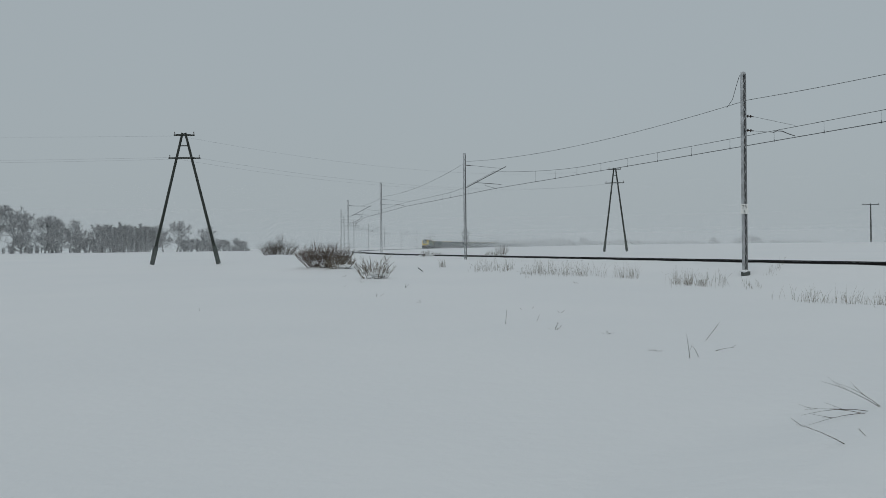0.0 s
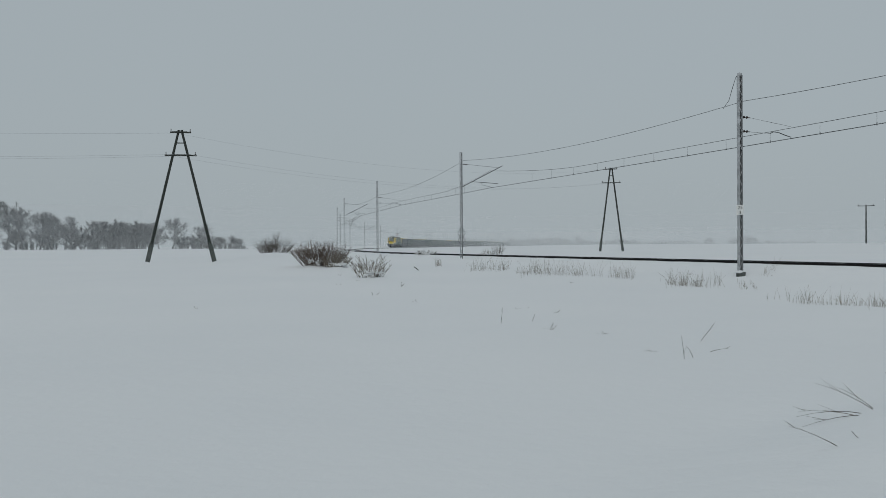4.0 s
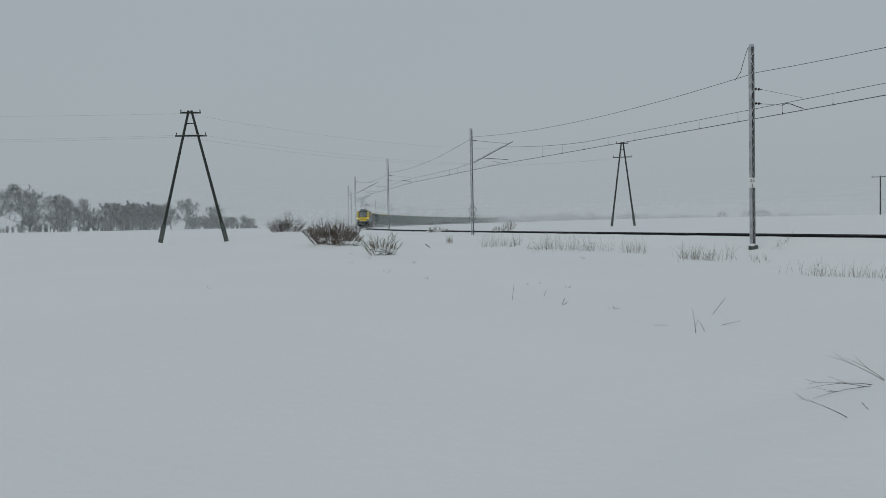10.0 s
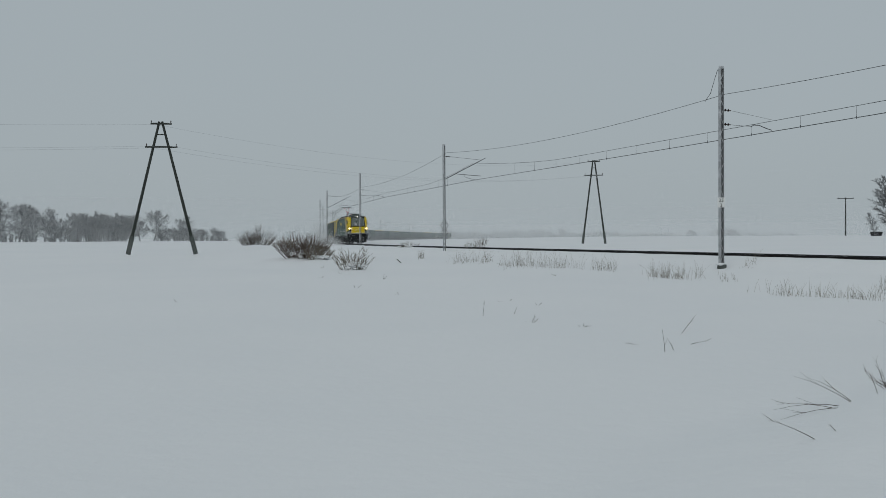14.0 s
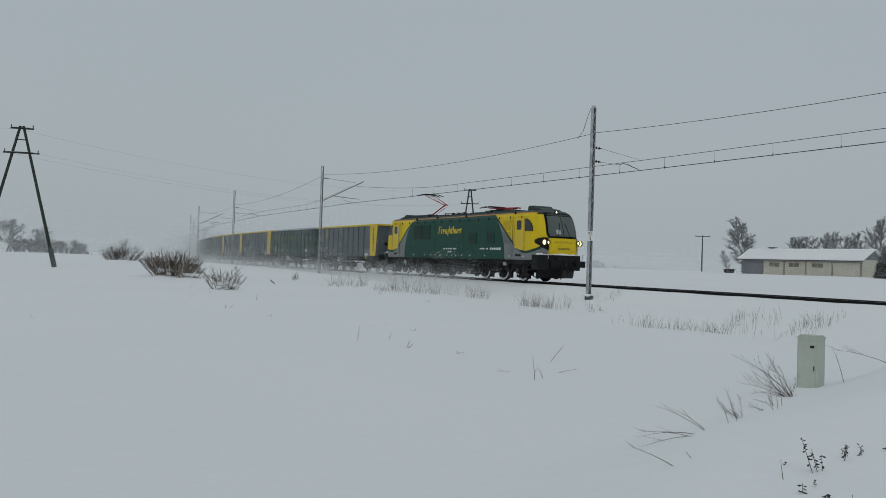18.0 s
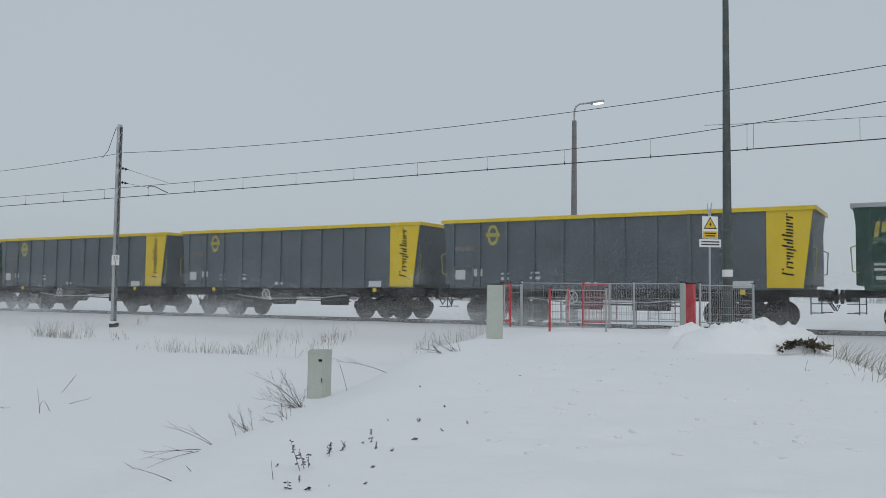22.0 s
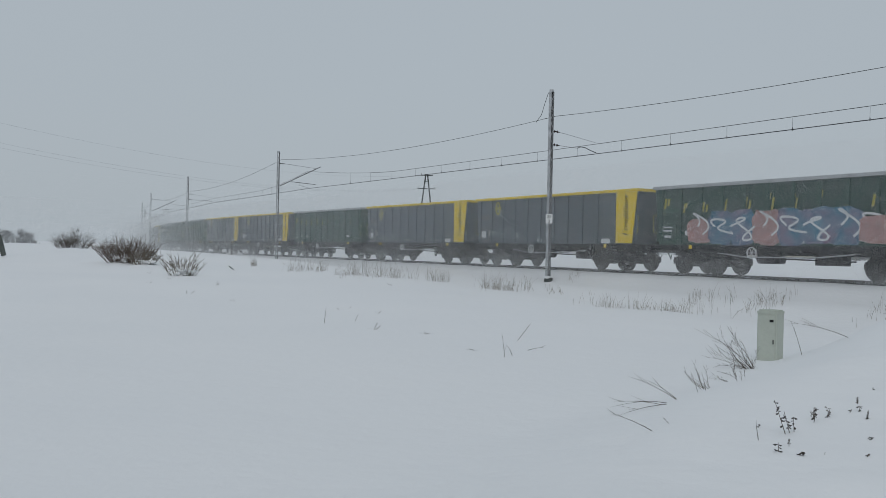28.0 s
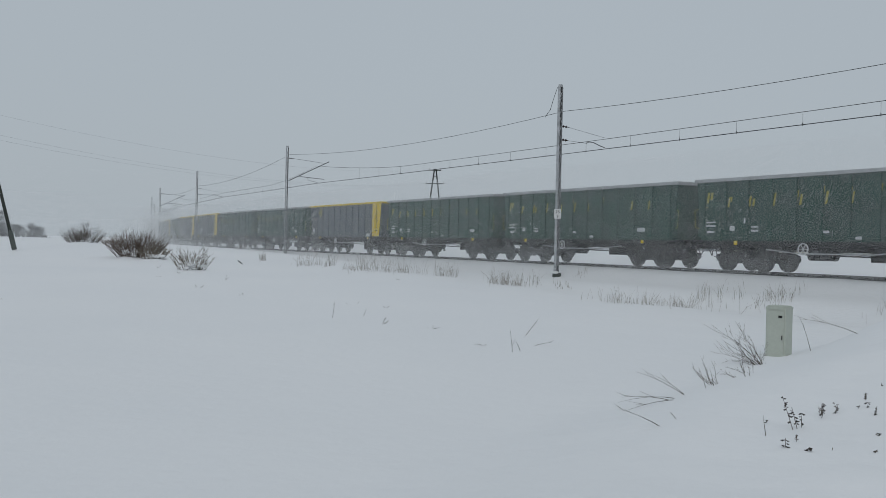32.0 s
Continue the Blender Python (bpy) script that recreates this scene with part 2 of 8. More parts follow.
# pale base colour stands in for bright sky showing in the glass
SCREEN_GLASS = glass("sky_paled_windscreen", (0.22, 0.26, 0.25), 0.06)
HEADLIGHT = glow("lit_headlight", (1.0, 0.80, 0.36), 4.0)
TOP_LIGHT = glow("lit_top_light", (1.0, 0.93, 0.75), 5.0)
STREET_GLOW = glow("street_light_lens", (0.95, 0.97, 1.0), 1.6)
ROOF_TIN = paint("dark_roof", (0.05, 0.05, 0.055), 0.6, 0.1, 0.2, 2)
DUSTY_PANE = paint("dusty_window_pane", (0.16, 0.145, 0.11), 0.4, 0, 0.25, 3)
# cream blockwork, its colour paled and greyed by the haze before it
HAZED_CREAM = paint("haze_paled_cream_wall", (0.56, 0.54, 0.46), 0.85, 0, 0.10, 2, (0.35, 0.33, 0.28), 0.4)
WALL_GREY = paint("grey_cladding", (0.17, 0.185, 0.20), 0.7, 0, 0.12, 2)
QUOIN = paint("dark_quoin_brick", (0.13, 0.085, 0.07), 0.85, 0, 0.2, 3)
# for the train's blown snow and the haze flakes, toned near the sky
SNOW_AND_HAZE, _t, _b = node_material("airborne_snow_and_haze")
_t.nodes.remove(_b)
_d, _s, _m = _t.nodes.new("ShaderNodeBsdfDiffuse"), _t.nodes.new("ShaderNodeBsdfTranslucent"), _t.nodes.new("ShaderNodeMixShader")
_d.inputs["Color"].default_value = _s.inputs["Color"].default_value = (0.885, 0.90, 0.91, 1)
_t.links.new(_d.outputs[0], _m.inputs[1])
_t.links.new(_s.outputs[0], _m.inputs[2])
_t.links.new(_m.outputs[0], _t.nodes["Material Output"].inputs["Surface"])
SPRAY_PINK = paint("pink_spray_paint", (0.40, 0.24, 0.23), 0.6, 0, 0.2, 3, (0.05, 0.07, 0.06), 0.5)
SPRAY_BLUE = paint("blue_spray_paint", (0.055, 0.17, 0.25), 0.6, 0, 0.3, 3, (0.30, 0.12, 0.17), 0.8, dirt_scale=0.9)
SPRAY_WHITE = paint("white_spray_paint", (0.55, 0.57, 0.58), 0.6, 0, 0.15, 3)
SPRAY_BLACK = paint("black_spray_paint", (0.03, 0.032, 0.035), 0.6, 0, 0.15, 3)


for _dull in (LOCO_DARK, LOCO_BLACK, RAIL, BLACK):
    _dull.node_tree.nodes["Principled BSDF"].inputs["Specular IOR Level"].default_value = 0.15


def livery(name="locomotive_livery", shade=1.0):
    """The locomotive's paint: yellow ends swept into a grey band and a green middle, an orange line under a dark roof."""
    m, t, b = node_material(name)
    n, l = t.nodes, t.links
    tc = n.new("ShaderNodeTexCoord")
    xyz = n.new("ShaderNodeSeparateXYZ")
    l.new(tc.outputs["Object"], xyz.inputs[0])

    def op(kind, a, c=None):
        q = n.new("ShaderNodeMath")
        q.operation = kind
        for i, v in enumerate((a, c)):
            if v is None:
                continue
            if isinstance(v, (int, float)):
                q.inputs[i].default_value = v
            else:
                l.new(v, q.inputs[i])
        return q.outputs[0]

    def ramp(v, lo, hi, a, c, smooth=True):
        q = n.new("ShaderNodeMapRange")
        q.interpolation_type = "SMOOTHSTEP" if smooth else "LINEAR"
        l.new(v, q.inputs["Value"])
        for key, val in zip(("From Min", "From Max", "To Min", "To Max"), (lo, hi, a, c)):
            q.inputs[key].default_value = val
        return q.outputs["Result"]

    def blend(f, a, c):
        q = n.new("ShaderNodeMix")
        q.data_type = "RGBA"
        l.new(f, q.inputs["Factor"])
        for key, v in (("A", a), ("B", c)):
            if isinstance(v, tuple):
                q.inputs[key].default_value = (*v, 1)
            else:
                l.new(v, q.inputs[key])
        return q.outputs["Result"]

    x, z = op("ABSOLUTE", xyz.outputs["X"]), xyz.outputs["Z"]
    h = ramp(z, 1.2, 3.95, 0, 1, False)
    bow = op("MULTIPLY", op("SQRT", op("SUBTRACT", 1.0, op("MULTIPLY", h, h))), 1.8)
    green = op("LESS_THAN", x, op("ADD", bow, 4.62))
    fall = op("ADD", ramp(x, 4.7, 8.45, 3.98, 1.76), op("MULTIPLY", op("POWER", op("MAXIMUM", op("SUBTRACT", x, 8.45), 0.0), 2), 0.20))
    line = op("GREATER_THAN", z, op("SUBTRACT", fall, 0.15))
    yellow = op("GREATER_THAN", z, fall)
    noise_a = n.new("ShaderNodeTexNoise")
    noise_a.inputs["Scale"].default_value, noise_a.inputs["Detail"].default_value = 0.9, 7
    l.new(tc.outputs["Object"], noise_a.inputs["Vector"])
    grime = ramp(noise_a.outputs["Fac"], 0.45, 0.78, 0.0, 0.16)
    col = blend(line, (0.20, 0.215, 0.22), (0.010, 0.050, 0.030))
    nose = op("MULTIPLY", op("MULTIPLY", op("GREATER_THAN", x, 9.2), op("LESS_THAN", op("ABSOLUTE", xyz.outputs["Y"]), 1.0)), op("GREATER_THAN", z, 1.40))
    col = blend(op("MAXIMUM", yellow, nose), col, (0.72, 0.52, 0.010))
    col = blend(green, col, (0.006, 0.062, 0.043))
    col = blend(op("GREATER_THAN", z, 3.93), col, (0.55, 0.20, 0.02))
    col = blend(op("GREATER_THAN", z, 3.99), col, (0.018, 0.050, 0.038))
    visor = op("MULTIPLY", op("GREATER_THAN", z, 3.84), op("GREATER_THAN", x, 9.08))
    col = blend(visor, col, (0.022, 0.030, 0.030))
    col = blend(grime, col, (0.05, 0.055, 0.05))
    streaks = n.new("ShaderNodeTexNoise")
    stretch = n.new("ShaderNodeMapping")
    stretch.inputs["Scale"].default_value = (3.2, 3.2, 0.35)
    l.new(tc.outputs["Object"], stretch.inputs["Vector"])
    l.new(stretch.outputs["Vector"], streaks.inputs["Vector"])
    streaks.inputs["Scale"].default_value, streaks.inputs["Detail"].default_value = 1.0, 6
    col = blend(ramp(streaks.outputs["Fac"], 0.52, 0.80, 0.0, 0.22), col, (0.06, 0.066, 0.062))
    flecks = n.new("ShaderNodeTexNoise")
    flecks.inputs["Scale"].default_value, flecks.inputs["Detail"].default_value = 7.0, 3
    l.new(tc.outputs["Object"], flecks.inputs["Vector"])
    col = blend(ramp(flecks.outputs["Fac"], 0.70, 0.76, 0.0, 0.40), col, (0.50, 0.53, 0.53))
    if shade < 1.0:
        slots = n.new("ShaderNodeTexWave")
        slots.bands_direction = "Z"
        slots.inputs["Scale"].default_value = 4.0
        l.new(tc.outputs["Object"], slots.inputs["Vector"])
        col = blend(ramp(slots.outputs["Fac"], 0.35, 0.65, 0.55 - shade * 0.5, 0.55 - shade * 0.75), col, (0.012, 0.016, 0.014))
    l.new(col, b.inputs["Base Color"])
    b.inputs["Roughness"].default_value = 0.42
    b.inputs["Specular IOR Level"].default_value = 0.22
    return m


LIVERY = livery()
LIVERY_MESH = livery("perforated_livery_grille", 0.45)
# ---- mesh helpers ----


def mesh_of(name, bm, material, smooth=False):
    me = bpy.data.meshes.new(name)
    if smooth:
        for fc in bm.faces:
            fc.smooth = True
    bm.to_mesh(me)
    bm.free()
    for m in material if isinstance(material, (list, tuple)) else [material]:
        me.materials.append(m)
    return me


def part(name, bm, material, parent, label="", smooth=False):
    """Links a bmesh (or a finished mesh) as one mesh object under a thing or part."""
    ob = new(name, mesh_of(name, bm, material, smooth) if isinstance(bm, bmesh.types.BMesh) else bm)
    ob.parent = parent
    return tagged(ob, label)


def thing(name, m=None, label="", category="", group="", kind=""):
    """A top-level Empty that holds the parts of one thing."""
    ob = new(name)
    ob.empty_display_size = 0.2
    if m is not None:
        ob.matrix_basis = m
    return tagged(ob, label, category, group, kind)


def solo(name, bm, material, m=None, label="", category="", group="", kind="", smooth=False):
    ob = new(name, mesh_of(name, bm, material, smooth))
    if m is not None:
        ob.matrix_basis = m
    return tagged(ob, label, category, group, kind)


def box(bm, c, s, rot=None, bevel=0.0, mat=0):
    """A box round c of size s, with chamfered upright edges where bevel is given."""
    hx, hy, hz = s[0] / 2, s[1] / 2, s[2] / 2
    m = Matrix.Translation(c) @ (rot.to_4x4() if rot else Matrix())
    if bevel:
        k = min(bevel, hx * 0.9, hy * 0.9)
        ring = [(-hx + k, -hy), (hx - k, -hy), (hx, -hy + k), (hx, hy - k), (hx - k, hy), (-hx + k, hy), (-hx, hy - k), (-hx, -hy + k)]
    else:
        ring = [(-hx, -hy), (hx, -hy), (hx, hy), (-hx, hy)]
    lo = [bm.verts.new(m @ Vector((a, b, -hz))) for a, b in ring]
    hi = [bm.verts.new(m @ Vector((a, b, hz))) for a, b in ring]
    fs = [bm.faces.new(lo[::-1]), bm.faces.new(hi)]
    k = len(ring)
    fs += [bm.faces.new((lo[i], lo[(i + 1) % k], hi[(i + 1) % k], hi[i])) for i in range(k)]
    for fc in fs:
        fc.material_index = mat
    return fs


def rod(bm, a, b, r0, r1=None, seg=8, caps=True):
    """A round, maybe tapered bar from a to b."""
    a, b = Vector(a), Vector(b)
    r1 = r0 if r1 is None else r1
    d = (b - a).normalized()
    side = d.orthogonal().normalized()
    up = d.cross(side)
    lo, hi = [], []
    for i in range(seg):
        w = side * math.cos(2 * math.pi * i / seg) + up * math.sin(2 * math.pi * i / seg)
        lo.append(bm.verts.new(a + w * r0))
        hi.append(bm.verts.new(b + w * r1))
    for i in range(seg):
        bm.faces.new((lo[i], lo[(i + 1) % seg], hi[(i + 1) % seg], hi[i]))
    if caps:
        bm.faces.new(lo[::-1])
        bm.faces.new(hi)


def tube(bm, pts, r, seg=5):
    """A bar of even thickness along a line of points."""
    pts = [Vector(p) for p in pts]
    rings = []
    for i, p in enumerate(pts):
        d = (pts[min(i + 1, len(pts) - 1)] - pts[max(i - 1, 0)]).normalized()
        side = d.cross(Vector((0, 0, 1)))
        side = side.normalized() if side.length > 1e-3 else Vector((1, 0, 0))
        up = side.cross(d)
        rings.append([bm.verts.new(p + (side * math.cos(2 * math.pi * k / seg) + up * math.sin(2 * math.pi * k / seg)) * r) for k in range(seg)])
    for a, b in zip(rings, rings[1:]):
        for k in range(seg):
            bm.faces.new((a[k], a[(k + 1) % seg], b[(k + 1) % seg], b[k]))
    bm.faces.new(rings[0][::-1])
    bm.faces.new(rings[-1])


def plate(bm, pts, thick, axis):
    """A flat plate with the outline pts (3D, one plane), thickened along axis."""
    t = Vector(axis).normalized() * thick
    a = [bm.verts.new(Vector(p)) for p in pts]
    b = [bm.verts.new(Vector(p) + t) for p in pts]
    bm.faces.new(a[::-1])
    bm.faces.new(b)
    for i in range(len(a)):
        j = (i + 1) % len(a)
        bm.faces.new((a[i], a[j], b[j], b[i]))


def disc(bm, c, axis, r, width, seg=20, hole=0.0):
    """A wheel disc or a ring round c."""
    ax = Vector(axis).normalized()
    u = ax.orthogonal().normalized()
    v = ax.cross(u)
    c = Vector(c)
    rows = []
    prof = [(hole, -0.5), (r, -0.5), (r, 0.5), (hole, 0.5)] if hole else [(r, -0.5), (r, 0.5)]
    for rr, w in prof:
        rows.append([bm.verts.new(c + ax * (w * width) + (u * math.cos(2 * math.pi * i / seg) + v * math.sin(2 * math.pi * i / seg)) * rr) for i in range(seg)])
    k = len(rows)
    for j in range(k if hole else k - 1):
        a, b = rows[j], rows[(j + 1) % k]
        for i in range(seg):
            bm.faces.new((a[i], a[(i + 1) % seg], b[(i + 1) % seg], b[i]))
    if not hole:
        bm.faces.new(rows[0][::-1])
        bm.faces.new(rows[1])


# ---- the railway's line ----
# Distance from the eye, across and along: s runs with the train, 0 beside the eye; behind s = -70 the line bends away.
TURN = radians(70.75)
ACROSS = np.array([math.sin(TURN), math.cos(TURN)])
ALONG = np.array([math.cos(TURN), -math.sin(TURN)])
LINE_D = 29.25
RAIL_Z = EYE_Z - 0.88
WIRE_Z = RAIL_Z + 5.90
BENDS = [(0, 0.0), (69.9, 0.0), (70, 0.00186), (100, 0.00294), (140, 0.00139), (200, 0.00174), (280, 0.00127), (380, 0.00036), (520, 0.00033), (900, 0.0003)]
_S = np.arange(0, 1000.5, 0.5)
_K = np.interp(_S, [a for a, _ in BENDS], [b for _, b in BENDS])
_TH = np.concatenate([[0], np.cumsum((_K[1:] + _K[:-1]) * 0.25)])
_A = np.concatenate([[0], np.cumsum(np.cos((_TH[1:] + _TH[:-1]) / 2) * 0.5)])
_B = np.concatenate([[0], np.cumsum(np.sin((_TH[1:] + _TH[:-1]) / 2) * 0.5)])
_LINE = ACROSS * (LINE_D + _B[:, None]) - ALONG * _A[:, None]


def on_line(s, u=0.0):
    """Ground point of the line at s, u metres to its far side."""
    if s >= 0:
        p, d = ACROSS * LINE_D + ALONG * s, ALONG
    else:
        p = np.array([np.interp(-s, _S, _LINE[:, 0]), np.interp(-s, _S, _LINE[:, 1])])
        th = np.interp(-s, _S, _TH)
        d = ALONG * math.cos(th) - ACROSS * math.sin(th)
    return p[0] - d[1] * u, p[1] + d[0] * u


def heading(s):
    """Direction of travel at s, as a turn about z in degrees."""
    th = 0.0 if s >= 0 else float(np.interp(-s, _S, _TH))
    d = ALONG * math.cos(th) - ACROSS * math.sin(th)
    return math.degrees(math.atan2(d[1], d[0]))


# ---- the ground ----
def smooth(a, b, v):
    t = np.clip((v - a) / (b - a), 0, 1)
    return t * t * (3 - 2 * t)


_ROAD0, _ROADD = np.array([5.3, 3.4]), np.array([0.78, 0.6258])
_far_line = np.concatenate([_LINE[::-1][::4], ACROSS * LINE_D + ALONG * np.arange(2, 1200, 2)[:, None]])


def line_offset(x, y):
    """Metres to the far side of the track's centre, from any ground points."""
    p = np.stack([x, y], -1).reshape(-1, 2)
    out = np.empty(len(p))
    seg = _far_line[1:] - _far_line[:-1]
    seg = seg / np.linalg.norm(seg, axis=1)[:, None]
    for i in range(0, len(p), 4000):
        q = p[i:i + 4000]
        d2 = (q[:, 0:1] - _far_line[None, :-1, 0]) ** 2 + (q[:, 1:2] - _far_line[None, :-1, 1]) ** 2
        k = np.argmin(d2, axis=1)
        r = q - _far_line[k]
        out[i:i + 4000] = -(seg[k, 1] * r[:, 0] - seg[k, 0] * r[:, 1])
    return out.reshape(x.shape)


def waves(x, y):
    return (np.sin(x * 0.31 + 1.3 * np.sin(y * 0.17)) * np.cos(y * 0.27 + 0.8 * np.sin(x * 0.13 + 1)) * 0.6
            + np.sin(x * 0.93 + 2 + np.sin(y * 0.71)) * np.sin(y * 0.83 + 0.5 + np.cos(x * 0.6)) * 0.4)


_pit = random.Random(71)
# shallow trodden dents on the road and its bank: along, across, radius, depth
PITS = [(_pit.uniform(-1.5, 12.5), _pit.gauss(0.4, 1.9), _pit.uniform(0.13, 0.32), _pit.uniform(0.02, 0.055)) for _ in range(90)]


def ground_z(x, y):
    x, y = np.asarray(x, float), np.asarray(y, float)
    u = line_offset(x, y)
    r = np.hypot(x, y)
    along = x * ALONG[0] + y * ALONG[1]
    near = -1.98 + 1.22 * smooth(16, 76, y - 0.12 * x) * smooth(60, 10, x) + 0.12 * smooth(70, 140, r) * smooth(-20, -40, along)
    near = near + 0.35 * smooth(30, 200, -u) * smooth(20, 60, along)
    beyond = -1.05 + 0.95 * smooth(6, 95, u) + 0.32 * np.exp(-((u - 7.5) / 2.5) ** 2) * smooth(-60, -95, along) * (0.6 + 0.4 * np.sin(along * 0.35))
    field = np.where(u < 0, near, beyond)
    ditch = -0.22 * np.exp(-((u + 6.0) / 1.7) ** 2) * smooth(70, 20, -along)
    field = field + ditch + waves(x, y) * 0.05 * smooth(2, 9, r)
    field = field + (0.045 * waves(x * 2.1, y * 2.1) + 0.030 * waves(x * 4.4 + 1, y * 4.1)) * np.where(u < 0, smooth(17, 11, -u) * smooth(3, 5, -u), 0.0) * smooth(-45, -25, along)
    field = field - 0.44 * np.exp(-((x + 24) ** 2 + (y - 60) ** 2) / 300) + 0.50 * np.exp(-((x + 13.5) ** 2 / 7 + (y - 68) ** 2 / 18)) + 0.22 * np.exp(-((x + 7) ** 2 / 6 + (y - 52) ** 2 / 8)) * (1 + 0.3 * np.sin(x * 4))
    bank = np.where(u < 0, -0.985 - 0.55 * smooth(1.5, 3.1, -u), -0.985 - 0.16 * smooth(1.5, 3.1, u)) + 0.012 * np.sin(along * 1.7) * np.sin(along * 0.41)
    w = np.where(u < 0, smooth(7.2, 2.9, -u), smooth(9, 3, u))
    z = field * (1 - w) + bank * w
    # the snowed-in road up to the crossing
    px, py = x - _ROAD0[0], y - _ROAD0[1]
    a = px * _ROADD[0] + py * _ROADD[1]
    c = -px * _ROADD[1] + py * _ROADD[0]
    top = -1.66 + 0.70 * smooth(-3, 14, a) + 0.035 * waves(x * 2.3, y * 2.3) + 0.022 * waves(x * 5.1 + 3, y * 4.7)
    top = top + 0.20 * smooth(12.6, 14.6, a) * smooth(3.0, 1.6, np.abs(c + 0.2)) * np.where(u < 0, smooth(20, 17.5, a), 0.0)
    near_road = (a > -4) & (a < 15) & (np.abs(c) < 7)
    if near_road.any():
        qa, qc, dent = a[near_road], c[near_road], np.zeros(int(near_road.sum()))
        for pa, pc, pr, pd in PITS:
            dent += -pd * np.exp(-(((qa - pa) / pr) ** 2 + ((qc - pc) / pr) ** 2)) + 0.35 * pd * np.exp(-(((qa - pa - 1.2 * pr) / pr) ** 2 + ((qc - pc) / pr) ** 2))
        top[near_road] += dent
    half = 3.3 + 0.25 * np.sin(a * 0.7)
    k = smooth(half + 2.6, half, np.abs(c)) * np.where(u < 0, smooth(-40, -12, a), smooth(60, 20, a))
    k = k * np.where(np.abs(u) < 2.0, 0.0, 1.0) * smooth(1.9, 3.0, np.abs(u))
    z = z * (1 - k) + np.maximum(top, z) * k
    return z + EYE_Z


def gz(x, y):
    return float(ground_z(np.array([x]), np.array([y]))[0])


def build_ground():
    rad = np.concatenate([[0.0], np.geomspace(0.6, 90, 270), np.geomspace(92, 4000, 70)])
    n_az = 600
    az = np.arange(n_az) * 2 * math.pi / n_az
    R, A = np.meshgrid(rad[1:], az, indexing="ij")
    X, Y = R * np.sin(A), R * np.cos(A)
    Z = ground_z(X, Y)
    verts = [(0, 0, gz(0.01, 0.01))] + list(zip(X.ravel(), Y.ravel(), Z.ravel()))
    faces = [(0, 1 + (j + 1) % n_az, 1 + j) for j in range(n_az)]
    for i in range(len(rad) - 2):
        o, q = 1 + i * n_az, 1 + (i + 1) * n_az
        faces += [(o + j, o + (j + 1) % n_az, q + (j + 1) % n_az, q + j) for j in range(n_az)]
    me = bpy.data.meshes.new("ground")
    me.from_pydata(verts, [], faces)
    me.flip_normals()
    me.shade_smooth()
    me.materials.append(SNOW)
    tagged(new("ground", me), "snow-covered field sloping to a railway bank", "ground", kind="structure")


build_ground()


def build_track():
    """Two rails standing out of the snow, with the sleepers buried."""
    track = thing("railway_track", None, "single railway track with dark rails buried in snow", "railway track", kind="structure")
    S = list(np.arange(-640, -60, 4.0)) + list(np.arange(-60, 60, 6.0)) + list(np.arange(60, 420, 20.0))
    prof = [(-0.065, -0.20), (0.065, -0.20), (0.03, -0.16), (0.012, -0.13), (0.012, -0.05), (0.036, -0.035), (0.036, 0.0), (-0.036, 0.0), (-0.036, -0.035), (-0.012, -0.05), (-0.012, -0.13), (-0.03, -0.16)]
    for gauge in (-0.755, 0.755):
        bm = bmesh.new()
        rings = []
        for s in S:
            rings.append([bm.verts.new((*on_line(s, gauge + dy), RAIL_Z + dz)) for dy, dz in prof])
        for a, b in zip(rings, rings[1:]):
            for k in range(len(prof)):
                fc = bm.faces.new((a[k], a[(k + 1) % len(prof)], b[(k + 1) % len(prof)], b[k]))
                fc.material_index = 1 if k == 6 else 0
        part("rail", bm, [RAIL, RAIL_TOP], track, "dark steel rail clear of snow")


build_track()


# ---- masts and wires over the line ----
MAST_U = -2.95


